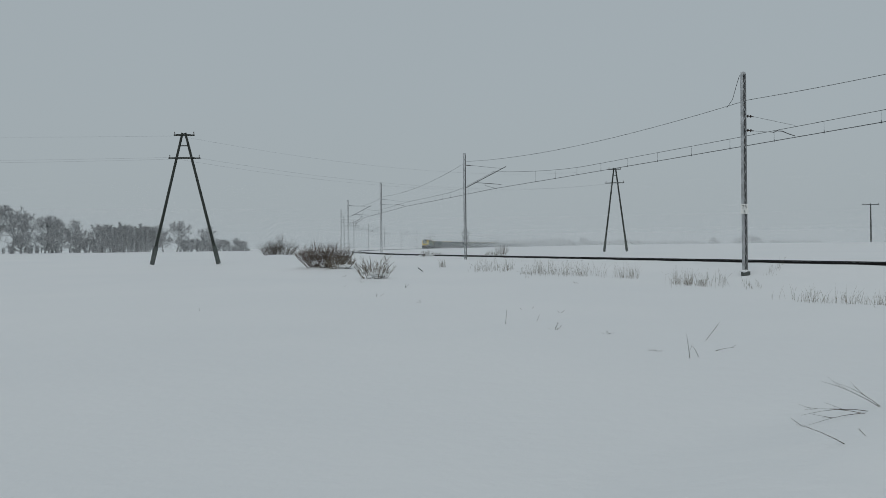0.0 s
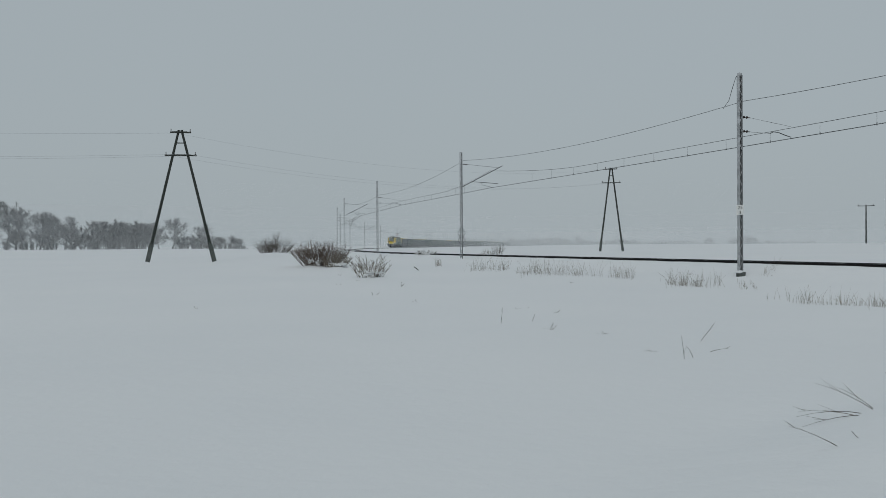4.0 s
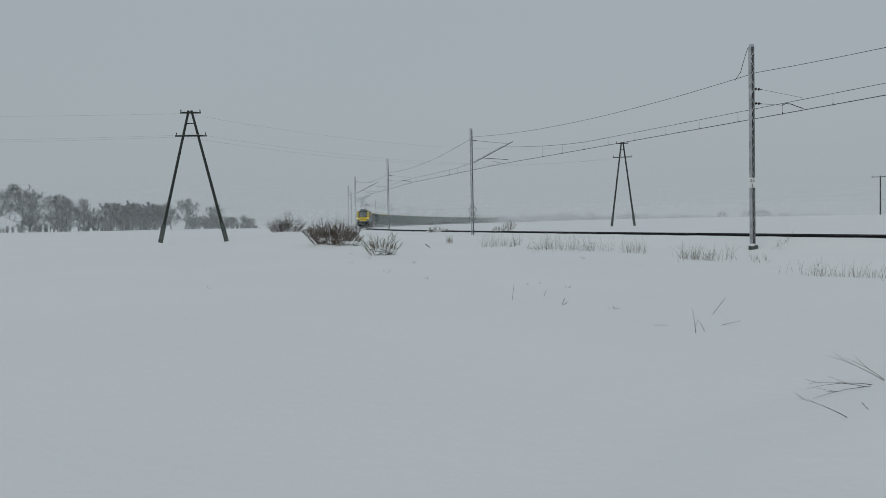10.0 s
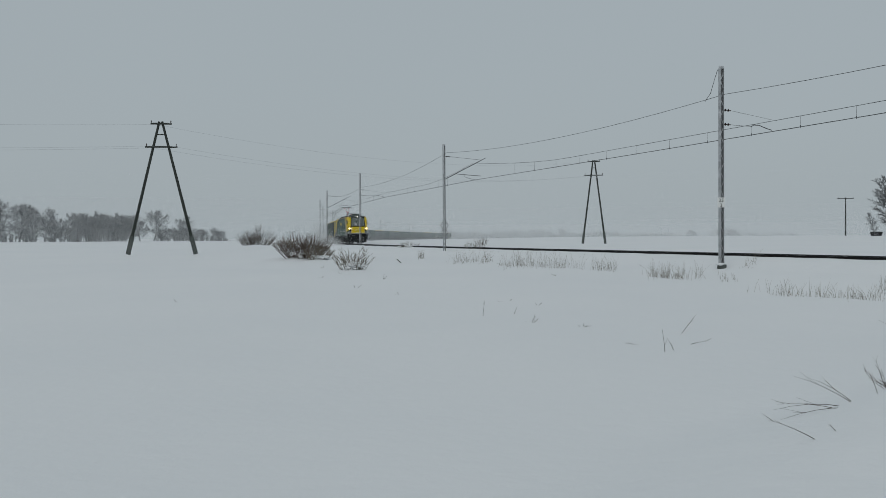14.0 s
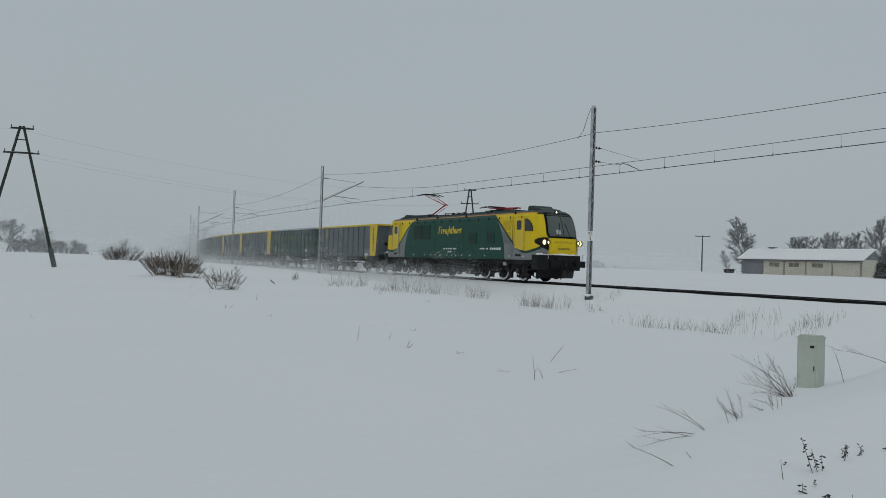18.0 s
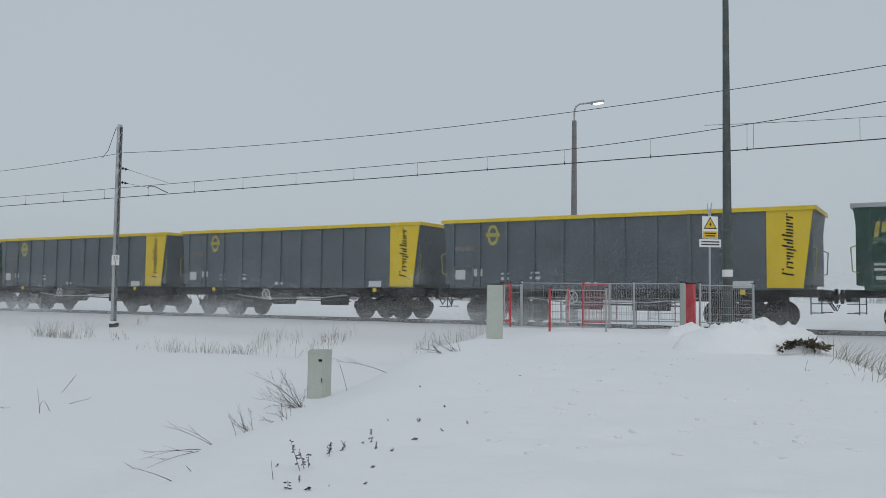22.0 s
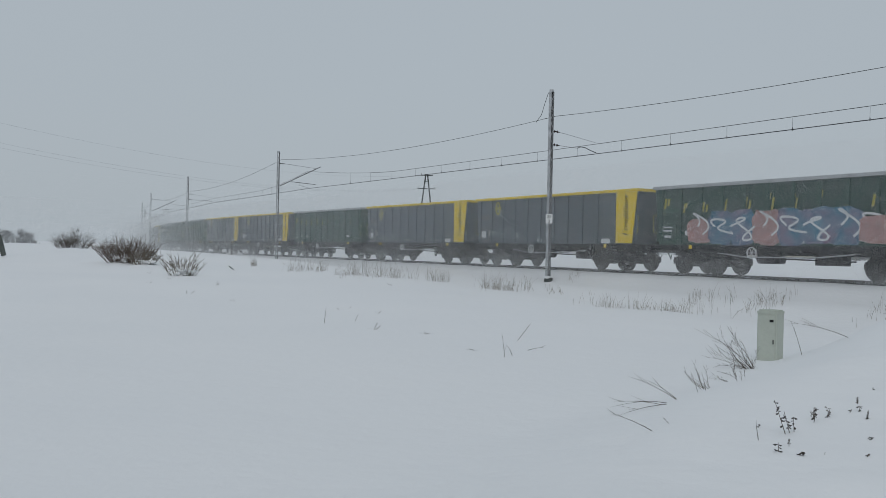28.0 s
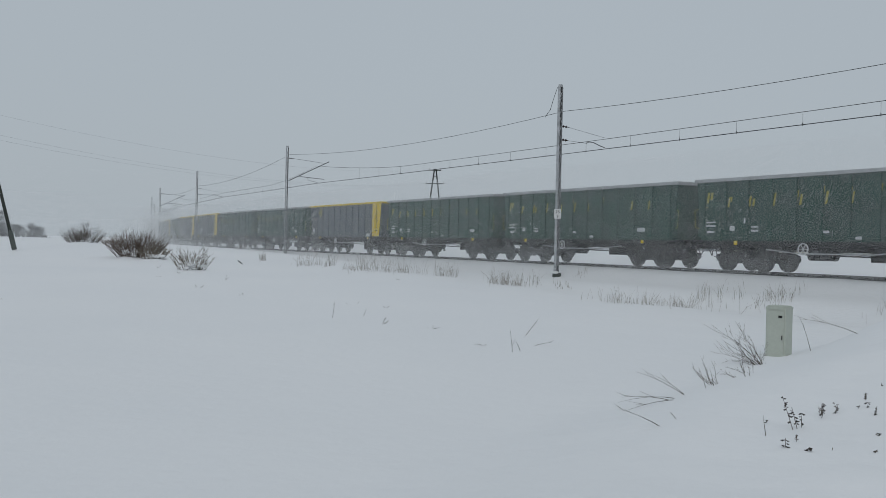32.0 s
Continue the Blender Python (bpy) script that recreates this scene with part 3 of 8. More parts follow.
def lattice_mast(height, size=0.20):
    """Two steel channels tied by flat lacing bars, on a short footing."""
    mast = thing("catenary_mast")
    k = size / 2
    # the far channel's shade is painted in as a darker steel
    for sx in (-1, 1):
        for sy in (-1, 1):
            bm = bmesh.new()
            box(bm, (sx * (k - 0.018), sy * size * 0.36, height / 2), (0.042, 0.012, height))
            part("channel_flange", bm, RIMED if sx < 0 else SHADED_STEEL, mast)
    for sx in (-1, 1):
        bm = bmesh.new()
        box(bm, (sx * k, 0, height / 2), (0.010, size * 0.76, height))
        part("channel_web", bm, RIMED if sx < 0 else SHADED_STEEL, mast)
    step = 0.42
    count = int((height - 0.5) / step)
    tilt = math.atan2(step, size)
    for i in range(count):
        z = 0.35 + i * step
        bm = bmesh.new()
        for sy in (-1, 1):
            box(bm, (0, sy * size * 0.35, z + step / 2), (math.hypot(size, step), 0.006, 0.030), Euler((0, -tilt if i % 2 == 0 else tilt, 0)).to_matrix())
        part("lacing_bar", bm, RIMED, mast)
    bm = bmesh.new()
    box(bm, (0, 0, height + 0.04), (size + 0.03, size * 0.8, 0.12), bevel=0.05)
    part("cap", bm, RIMED, mast, "snow-topped mast cap")
    bm = bmesh.new()
    box(bm, (0.02, 0, -0.12), (0.40, 0.36, 0.66), Euler((0, 0.06, 0.1)).to_matrix(), bevel=0.09)
    part("footing", bm, POLE_CONCRETE, mast, "weathered concrete footing")
    bm = bmesh.new()
    for q in range(3):
        bmesh.ops.create_icosphere(bm, subdivisions=2, radius=1, matrix=Matrix.Translation((0.10 * math.cos(q * 2.1) - 0.05, 0.10 * math.sin(q * 2.1), 0.22)) @ Matrix.Diagonal((0.15, 0.13, 0.07, 1)))
    part("caught_snow", bm, SNOW, mast, "snow lying on the footing", True)
    return mast


def insulator(bm, a, b, sheds=4, r=0.055):
    a, b = Vector(a), Vector(b)
    rod(bm, a, b, 0.022, seg=6)
    for i in range(sheds):
        p = a.lerp(b, (i + 0.8) / (sheds + 0.6))
        d = (b - a).normalized()
        rod(bm, p - d * 0.018, p + d * 0.018, r, r * 0.55, seg=8)


def cantilever(mast, reach, z_wire, z_mess, style):
    """Bracket from the mast out over the track. style 'push': a slanted tube with a steady arm; 'pull': short ties."""
    if style == "push":
        reach, z_mess = 3.55, z_wire + 1.5
        lo, hi = Vector((0.15, 0, z_wire + 0.06)), Vector((reach, 0, z_mess + 0.28))
        bm = bmesh.new()
        rod(bm, lo.lerp(hi, 0.12), hi.lerp(lo, -0.10), 0.032, seg=6)
        part("bracket_tube", bm, DARK_STEEL, mast)
        bm = bmesh.new()
        insulator(bm, lo, lo.lerp(hi, 0.14))
        part("insulator", bm, INSULATOR, mast)
        bm = bmesh.new()
        insulator(bm, (0.15, 0, z_mess + 0.50), (0.60, 0, z_mess + 0.49))
        part("insulator", bm, INSULATOR, mast)
        bm = bmesh.new()
        rod(bm, (0.60, 0, z_mess + 0.49), hi, 0.012, seg=5)
        part("tie_rod", bm, DARK_STEEL, mast)
        bm = bmesh.new()
        rod(bm, (1.15, 0, z_wire + 0.50), (reach - 0.1, 0, z_wire + 0.38), 0.022, seg=6)
        rod(bm, lo.lerp(hi, 0.33), (1.15, 0, z_wire + 0.50), 0.014, seg=5)
        tube(bm, [(1.9, 0, z_wire + 0.46), (1.92, 0, z_wire + 0.26), (2.4, 0, z_wire + 0.14), (3.0, 0, z_wire + 0.02)], 0.013)
        part("steady_arm", bm, DARK_STEEL, mast)
    else:
        z_mess = z_wire + 0.52
        for z in (z_wire + 0.86, z_wire + 0.20):
            bm = bmesh.new()
            insulator(bm, (0.12, 0, z), (0.55, 0, z - 0.02), 2, 0.07)
            part("insulator", bm, INSULATOR, mast)
        bm = bmesh.new()
        rod(bm, (0.55, 0, z_wire + 0.84), (reach, 0, z_mess), 0.007, seg=5)
        part("tie_rod", bm, DARK_STEEL, mast)
        bm = bmesh.new()
        rod(bm, (0.55, 0, z_wire + 0.18), (1.75, 0, z_wire + 0.15), 0.008, seg=5)
        tube(bm, [(1.7, 0, z_wire + 0.14), (1.9, 0, z_wire + 0.23), (2.2, 0, z_wire + 0.22), (2.6, 0, z_wire + 0.10), (reach, 0, z_wire + 0.02)], 0.020)
        part("steady_arm", bm, DARK_STEEL, mast)


MAST_S = [-32.8, -69.3, -101.0, -139.5, -174.0, -208.0, -245.0, -285.0, -325.0, -368.0, -412.0, -456.0]
MAST_UP = {-69.3: 0.16}
FEED_DROP = {-32.8: 1.18, -69.3: 0.45, -101.0: 1.6}
MAST_TOP = EYE_Z + 7.8
MESS_Z = WIRE_Z + 1.05
mast_label = "rime-covered grey lattice steel catenary mast"
for i, s in enumerate(MAST_S):
    x, y = on_line(s, MAST_U)
    z0 = gz(x, y)
    mast = lattice_mast(MAST_TOP + MAST_UP.get(s, 0.0) - z0)
    mast.matrix_basis = pose(x, y, z0, 0, 0, heading(s) + 90)
    tagged(mast, mast_label + (" with kilometre plate" if i == 0 else ""), "catenary mast", "masts along the railway")
    cantilever(mast, 2.95, WIRE_Z - z0, MESS_Z - z0, "pull" if i % 2 == 0 else "push")
    if i == 1:
        zg = EYE_Z + 1.05 - z0
        for sx in (-1, 1):
            for a, b in (((0.08, -0.42), (0.36, 0.0)), ((0.36, 0.0), (0.08, 0.42)), ((0.08, -0.95), (0.34, -0.62)), ((0.34, -0.62), (0.08, -0.30))):
                bm = bmesh.new()
                rod(bm, (sx * a[0], -0.06, zg + a[1]), (sx * b[0], -0.06, zg + b[1]), 0.022, seg=5)
                part("climbing_guard", bm, DARK_STEEL, mast, "dark bar of a climbing guard")
    if i == 0:
        bm = bmesh.new()
        turned = math.degrees(math.atan2(-x, y)) - heading(s) - 90
        spin = Euler((0, 0, radians(turned))).to_matrix()
        spot = spin @ Vector((0.0, -0.20, 0)) + Vector((0, 0, EYE_Z + 1.56 - z0))
        box(bm, spot, (0.33, 0.012, 0.46), spin)
        plate_ob = part("number_plate", bm, WHITE, mast, "white enamel plate with two black numbers")
        for row, text in enumerate(("25", "3")):
            cu = bpy.data.curves.new("number", "FONT")
            cu.body, cu.size, cu.align_x, cu.extrude = text, 0.22, "CENTER", 0.002
            tmp = bpy.data.objects.new("number", cu)
            me = bpy.data.meshes.new_from_object(tmp)
            bpy.data.objects.remove(tmp)
            me.materials.append(BLACK)
            num = part("number", me, BLACK, plate_ob)
            num.matrix_basis = Matrix.Translation(spot + spin @ Vector((0, -0.010, 0.03 - row * 0.23))) @ spin.to_4x4() @ pose(0, 0, 0, 90, 0, 0)


def sagged(p, q, sag, n=14):
    p, q = Vector(p), Vector(q)
    return [p.lerp(q, i / n) - Vector((0, 0, 4 * sag * (i / n) * (1 - i / n))) for i in range(n + 1)]


# the plain tubular mast past the crossing
M0_S = 2.83
x0, y0 = on_line(M0_S, MAST_U)
z0 = gz(x0, y0)
tube_mast = thing("catenary_mast", pose(x0, y0, z0, 0, 0, heading(0) + 90), "plain pale grey tubular catenary mast on a concrete block", "catenary mast", "masts along the railway")
H0 = EYE_Z + 7.62 - z0
bm = bmesh.new()
rod(bm, (0, 0, 0.3), (0, 0, H0), 0.125, 0.105, seg=14)
part("tube", bm, GALV, tube_mast, smooth=False)
bm = bmesh.new()
box(bm, (0, 0, 0.1), (0.48, 0.48, 0.62), bevel=0.05)
part("footing", bm, CONCRETE, tube_mast, "pale concrete block footing")
bm = bmesh.new()
box(bm, (0, 0, 0.44), (0.36, 0.36, 0.05), bevel=0.03)
for sx in (-1, 1):
    for sy in (-1, 1):
        rod(bm, (sx * 0.13, sy * 0.13, 0.4), (sx * 0.13, sy * 0.13, 0.56), 0.025, seg=6)
part("base_plate", bm, DARK_STEEL, tube_mast, "bolted dark steel base plate")
for z in (H0 - 0.55, WIRE_Z + 0.55 - z0):
    bm = bmesh.new()
    disc(bm, (0, 0, z), (0, 0, 1), 0.15, 0.06, 14, 0.10)
    part("clamp", bm, DARK_STEEL, tube_mast)
ZC = WIRE_Z + 0.65 - z0
for tip in ((1.7, 0.48, ZC + 1.0), (1.9, 0.50, ZC - 0.55)):
    bm = bmesh.new()
    a, b = Vector((0.12, 0.08, ZC)), Vector(tip)
    insulator(bm, a, a.lerp(b, 0.34), 5, 0.042)
    part("insulator", bm, INSULATOR, tube_mast)
    bm = bmesh.new()
    rod(bm, a.lerp(b, 0.34), b, 0.028, seg=6)
    part("bracket_tube", bm, DARK_STEEL, tube_mast)
bm = bmesh.new()
rod(bm, (1.75, 0.48, ZC + 1.0), (1.75, 0.44, ZC - 0.5), 0.012, seg=5)
rod(bm, (0.12, 0.05, H0 - 0.6), (1.7, 0.48, ZC + 1.0), 0.012, seg=5)
part("tie_rod", bm, DARK_STEEL, tube_mast)

ALL_S = sorted(MAST_S + [M0_S, 38.0, 74.0, 110.0])
for i, s in enumerate((38.0, 74.0, 110.0)):
    x, y = on_line(s, MAST_U)
    z = gz(x, y)
    m2 = lattice_mast(MAST_TOP - z)
    m2.matrix_basis = pose(x, y, z, 0, 0, heading(s) + 90)
    tagged(m2, mast_label, "catenary mast", "masts along the railway")
    cantilever(m2, 2.95, WIRE_Z - z, MESS_Z - z, "push" if i % 2 == 0 else "pull")


HIGH = [s for i, s in enumerate(ALL_S) if (ALL_S.index(M0_S) - i) % 2 == 0]


def build_wires():
    contact = thing("overhead_wire", None, "overhead contact wire with its catenary wire and droppers", "overhead wire")
    earth = thing("feeder_wire", None, "thin dark feeder wire along the mast tops", "overhead wire")
    stag = {s: (0.22 if i % 2 else -0.22) for i, s in enumerate(ALL_S)}
    for a, b in zip(ALL_S, ALL_S[1:]):
        if a < -330:
            continue
        ua, ub = stag[a], stag[b]
        n = 22

        def run(za, zb, sag, off=0.0):
            pts = []
            for k in range(n + 1):
                f = k / n
                x, y = on_line(a + (b - a) * f, 0)
                xa, ya = on_line(a, ua + off)
                xb, yb = on_line(b, ub + off)
                pts.append(Vector((xa + (xb - xa) * f, ya + (yb - ya) * f, za + (zb - za) * f - 4 * sag * f * (1 - f))))
            return pts

        con = run(WIRE_Z, WIRE_Z, 0.02)
        high = 1 if b in HIGH else 0
        mes = [p + Vector((0, 0, 0.5 + 1.0 * max(0, 1 - 2.3 * abs(high - k / n)) ** 1.5)) for k, p in enumerate(con)]
        bm = bmesh.new()
        tube(bm, con, 0.014, 5)
        tube(bm, [p + Vector((0.045, 0.02, 0.0)) for p in con], 0.014, 5)
        part("contact_wire", bm, WIRE, contact)
        bm = bmesh.new()
        tube(bm, mes, 0.013, 5)
        part("catenary_wire", bm, WIRE, contact)
        for k in range(1, n, 2):
            if mes[k].z - con[k].z > 0.95:
                continue
            bm = bmesh.new()
            tube(bm, [con[k], con[k].lerp(mes[k], 0.5), mes[k]], 0.006, 4)
            rod(bm, con[k] - Vector((0, 0, 0.05)), con[k] + Vector((0, 0, 0.08)), 0.018, seg=5)
            part("dropper", bm, WIRE, contact)
        top_a = (EYE_Z + 7.62 if a == M0_S else MAST_TOP) - FEED_DROP.get(a, 0.75)
        top_b = (EYE_Z + 7.62 if b == M0_S else MAST_TOP) - FEED_DROP.get(b, 0.75)
        xa, ya = on_line(a, MAST_U + 0.25)
        xb, yb = on_line(b, MAST_U + 0.25)
        bm = bmesh.new()
        tube(bm, sagged((xa, ya, top_a), (xb, yb, top_b), 0.55), 0.012, 5)
        part("wire", bm, WIRE, earth)
    # the stitch wire under the catenary at the tubular mast
    bm = bmesh.new()
    st = []
    for k in range(13):
        s = M0_S - 9.5 + 19.0 * k / 12
        f = abs(k - 6) / 6
        x, y = on_line(s, 0.0)
        st.append(Vector((x, y, WIRE_Z + 0.66 + 0.28 * f ** 2)))
    tube(bm, st, 0.008, 4)
    part("stitch_wire", bm, WIRE, contact)
    for k in range(1, 12, 2):
        bm = bmesh.new()
        tube(bm, [st[k], st[k] * 0.5 + Vector((st[k].x, st[k].y, WIRE_Z)) * 0.5, Vector((st[k].x, st[k].y, WIRE_Z))], 0.006, 4)
        part("dropper", bm, WIRE, contact)
    for s, top in ((MAST_S[0], MAST_TOP), (M0_S, EYE_Z + 7.62)):
        xa, ya = on_line(s, MAST_U)
        xb, yb = on_line(s - (1.4 if s == M0_S else 1.5), MAST_U + 0.25)
        bm = bmesh.new()
        zb = top - FEED_DROP.get(s, 0.75) - 0.12
        loop = [(k / 16, (k / 16) ** 0.75) for k in range(17)]
        tube(bm, [(xa + (xb - xa) * f, ya + (yb - ya) * f, top - 0.1 + (zb - top + 0.1) * f ** 2 + 0.62 * math.sin(math.pi * g)) for f, g in loop] if s == M0_S else
             [(xa, ya, top + 0.12), (xa + (xb - xa) * 0.22, ya + (yb - ya) * 0.22, top - 0.02), (xa + (xb - xa) * 0.42, ya + (yb - ya) * 0.42, top - 0.45), (xa + (xb - xa) * 0.65, ya + (yb - ya) * 0.65, top - 1.0), (xb, yb, zb)], 0.013, 5)
        part("jumper_wire", bm, WIRE, earth)


build_wires()


# ---- wooden A-frame power poles and their lines ----
def polar(az, d):
    return d * math.sin(radians(az)), d * math.cos(radians(az))


def a_pole(x, y, z, height, spread, turn):
    pole = thing("power_pole", pose(x, y, z, 0, 0, turn), "dark wooden A-frame power pole with concrete feet in the snow", "power pole", "power line poles")
    top_z = height
    for sx in (-1, 1):
        foot, head = Vector((sx * spread / 2, 0, 0.2)), Vector((sx * 0.10, 0, top_z))
        bm = bmesh.new()
        rod(bm, foot.lerp(head, 0.05), head, 0.115, 0.085, seg=10)
        part("leg", bm, CREOSOTE, pole)
        bm = bmesh.new()
        d = (head - foot).normalized()
        box(bm, foot.lerp(head, 0.055), (0.30, 0.26, 1.35), Vector((0, 0, 1)).rotation_difference(d).to_matrix(), 0.03)
        part("footing", bm, POLE_CONCRETE, pole, "mossy concrete pole footing")
    arms = []
    for z, w in ((top_z - 0.15, 0.75), (top_z - 1.85, 1.15)):
        bm = bmesh.new()
        box(bm, (0, 0.15, z), (w * 2, 0.09, 0.10))
        box(bm, (0, -0.15, z), (w * 1.4, 0.06, 0.08))
        part("crossarm", bm, CREOSOTE, pole)
        arms.append((z, w))
        for sx in (-1, 1):
            bm = bmesh.new()
            insulator(bm, (sx * w * 0.92, 0.15, z + 0.02), (sx * w * 0.92, 0.15, z + 0.26), 2, 0.06)
            part("insulator", bm, INSULATOR, pole)
    bm = bmesh.new()
    box(bm, (0, 0, top_z - 0.95), (0.5, 0.06, 0.07))
    part("brace", bm, CREOSOTE, pole)
    return pole


ax, ay = polar(-16.75, 66.0)
AZ = EYE_Z - 1.18
a_pole(ax, ay, AZ, EYE_Z + 8.6 - AZ, 4.75, 6)
bx, by = polar(11.45, 108.0)
BZ = gz(bx, by) - 0.05
a_pole(bx, by, BZ, EYE_Z + 9.5 - BZ, 2.75, -10)


def power_lines():
    lines = thing("power_line", None, "thin power line wires between wooden poles", "power line")
    spans = [((-95.0, 20.0, EYE_Z + 8.2), (ax, ay, EYE_Z + 8.45)), ((ax, ay, EYE_Z + 8.45), (bx, by, EYE_Z + 9.35))]
    d = Vector((bx - ax, by - ay, 0)).normalized()
    side = Vector((-d.y, d.x, 0))
    for dz, w, tops in ((0.0, 0.7, 1), (-1.7, 1.05, 2)):
        for p, q in spans:
            for k in (-1, 1) if tops == 2 else (1,):
                bm = bmesh.new()
                tube(bm, sagged(Vector(p) + side * w * k + Vector((0, 0, dz)), Vector(q) + side * w * k + Vector((0, 0, dz)), 1.5, 20), 0.0055, 4)
                part("wire", bm, RIMED, lines)


power_lines()
# ---- the level crossing ----
ROUND_H = 1.12


def fence_panel(p, q, z, h=1.05, post=("grey", "grey"), label="grey welded-mesh fence panel at the crossing", wires=None):
    """A welded mesh panel between two posts."""
    fence = thing("mesh_fence", pose(p[0], p[1], z, 0, 0, math.degrees(math.atan2(q[1] - p[1], q[0] - p[0]))), label, "fence", "fences at the crossing")
    L = math.hypot(q[0] - p[0], q[1] - p[1])
    for x, kind in ((0, post[0]), (L, post[1])):
        bm = bmesh.new()
        box(bm, (x, 0, h / 2 - 0.04), (0.052, 0.052, h + 0.12), bevel=0.012)
        part("post", bm, RED if kind == "red" else FENCE_GREY, fence, "red post" if kind == "red" else "")
        bm = bmesh.new()
        box(bm, (x, 0, h + 0.035), (0.075, 0.075, 0.02))
        part("post_cap", bm, BLACK, fence)
    wires = wires or FENCE_GREY
    for zz, r in ((0.06, 0.016), (h - 0.03, 0.012)):
        bm = bmesh.new()
        rod(bm, (0, 0, zz), (L, 0, zz), r, seg=6)
        part("rail", bm, wires, fence)
    for k in range(1, 5):
        bm = bmesh.new()
        zz = 0.08 + (h - 0.11) * k / 5
        rod(bm, (0, 0.012, zz), (L, 0.012, zz), 0.006, seg=4)
        part("cross_wire", bm, wires, fence)
    bm = bmesh.new()
    n = int(L / 0.065)
    for k in range(1, n):
        rod(bm, (L * k / n, 0, 0.08), (L * k / n, 0, h - 0.03), 0.0038, seg=3, caps=False)
    tagged(part("mesh_wire", bm, wires, fence), kind="stuff")
    return fence


def slab(name, p, q, z, h, material, label, thick=0.06):
    ob = thing(name, pose((p[0] + q[0]) / 2, (p[1] + q[1]) / 2, z, 0, 0, math.degrees(math.atan2(q[1] - p[1], q[0] - p[0]))), label, "barrier panel", "panels at the crossing")
    L = math.hypot(q[0] - p[0], q[1] - p[1])
    bm = bmesh.new()
    box(bm, (0, 0, h / 2 - 0.15), (L, thick, h + 0.3), bevel=0.015)
    part("panel", bm, material, ob)
    bm = bmesh.new()
    box(bm, (0, 0, h + 0.012), (L + 0.01, thick + 0.01, 0.025), bevel=0.015)
    part("cap", bm, BLACK, ob)
    return ob


slab("crossing_barrier", (14.08, 14.58), (14.36, 14.32), 0.74, 1.28, CABINET, "pale grey upright barrier panel in the snow", 0.16)
fence_panel((15.66, 15.70), (16.00, 15.72), 1.06, 1.02, ("red", "red"), "narrow red mesh panel between red posts", RED)
fence_panel((16.50, 16.46), (16.88, 16.20), 1.06, 1.02, ("grey", "grey"), "narrow grey mesh panel behind the red one")
fence_panel((16.89, 16.18), (18.86, 13.92), 1.08, 1.08)
fence_panel((15.58, 13.94), (16.47, 12.92), 0.97, 0.98, ("red", "grey"), "grey mesh gate with a red post")
fence_panel((17.03, 14.12), (17.50, 13.65), 1.06, 1.05, ("red", "grey"), "red mesh gate with a red post", RED)
fence_panel((18.07, 13.32), (18.75, 12.38), 1.10, 1.05)
slab("crossing_barrier", (18.66, 12.30), (18.42, 12.02), 1.12, 1.02, CABINET, "pale grey upright barrier panel")
slab("crossing_barrier", (18.25, 11.87), (17.94, 11.44), 1.02, 1.08, RED, "bright red upright barrier panel")
fence_panel((18.13, 11.42), (19.68, 10.92), 1.12, 0.98)
# beyond the track
fence_panel((22.9, 19.9), (24.34, 19.12), 0.88, 1.25)
fence_panel((24.34, 19.12), (24.9, 18.4), 0.88, 1.25)
fence_panel((26.6, 22.6), (28.41, 22.03), 0.86, 1.18, ("grey", "red"), "grey mesh panel with a red post beyond the track")
fence_panel((29.41, 20.68), (29.78, 20.15), 0.88, 1.15, ("grey", "red"), "grey mesh panel with a red post beyond the track")
fence_panel((29.99, 21.60), (29.41, 20.68), 0.88, 1.15)
for p, h in (((22.64, 19.60), 1.22), ((22.98, 19.20), 1.36)):
    bm = bmesh.new()
    box(bm, (0, 0, h / 2 - 0.1), (0.08, 0.08, h + 0.2), bevel=0.012)
    solo("fence_post", bm, RED, pose(p[0], p[1], 0.92, 0, 0, 45), "red steel fence post in the snow", "post", "posts at the crossing")
# a low barred barrier beside the far road
rail_b = thing("road_barrier", pose(26.99, 29.44, 0.80, 0, 0, -44), "low grey two-bar road barrier in the snow", "barrier")
for k in range(2):
    bm = bmesh.new()
    rod(bm, (0, 0, 0.28 + 0.28 * k), (2.6, 0, 0.28 + 0.28 * k), 0.028, seg=7)
    part("bar", bm, FENCE_GREY, rail_b)
for k in range(3):
    bm = bmesh.new()
    rod(bm, (1.3 * k, 0, -0.2), (1.3 * k, 0, 0.58), 0.032, seg=7)
    part("post", bm, FENCE_GREY, rail_b)

# tall concrete pole
pole = thing("concrete_pole", pose(20.66, 12.22, 1.02), "tall dark weathered concrete pole with a pale band", "pole")
bm = bmesh.new()
rod(bm, (0, 0, -0.2), (0, 0, 9.25), 0.135, 0.075, seg=14)
part("shaft", bm, POLE_CONCRETE, pole)
bm = bmesh.new()
disc(bm, (0, 0, 1.42), (0, 0, 1), 0.136, 0.19, 14, 0.118)
part("band", bm, WHITE, pole, "pale painted band")
bm = bmesh.new()
rod(bm, (0, 0, 9.25), (0, 0, 9.38), 0.06, 0.04, seg=8)
part("pole_top", bm, DARK_STEEL, pole)

# warning sign with a yellow triangle
sign = thing("warning_sign", pose(19.15, 11.78, 1.15, 0, 0, -32), "electric warning sign, white and yellow, on a grey post", "sign")
bm = bmesh.new()
rod(bm, (0, 0.03, -0.2), (0, 0.03, 2.85), 0.028, seg=8)
part("post", bm, FENCE_GREY, sign)
bm = bmesh.new()
box(bm, (0, 0, 2.40), (0.42, 0.012, 0.56), bevel=0.004)
board = part("board", bm, WHITE, sign)
bm = bmesh.new()
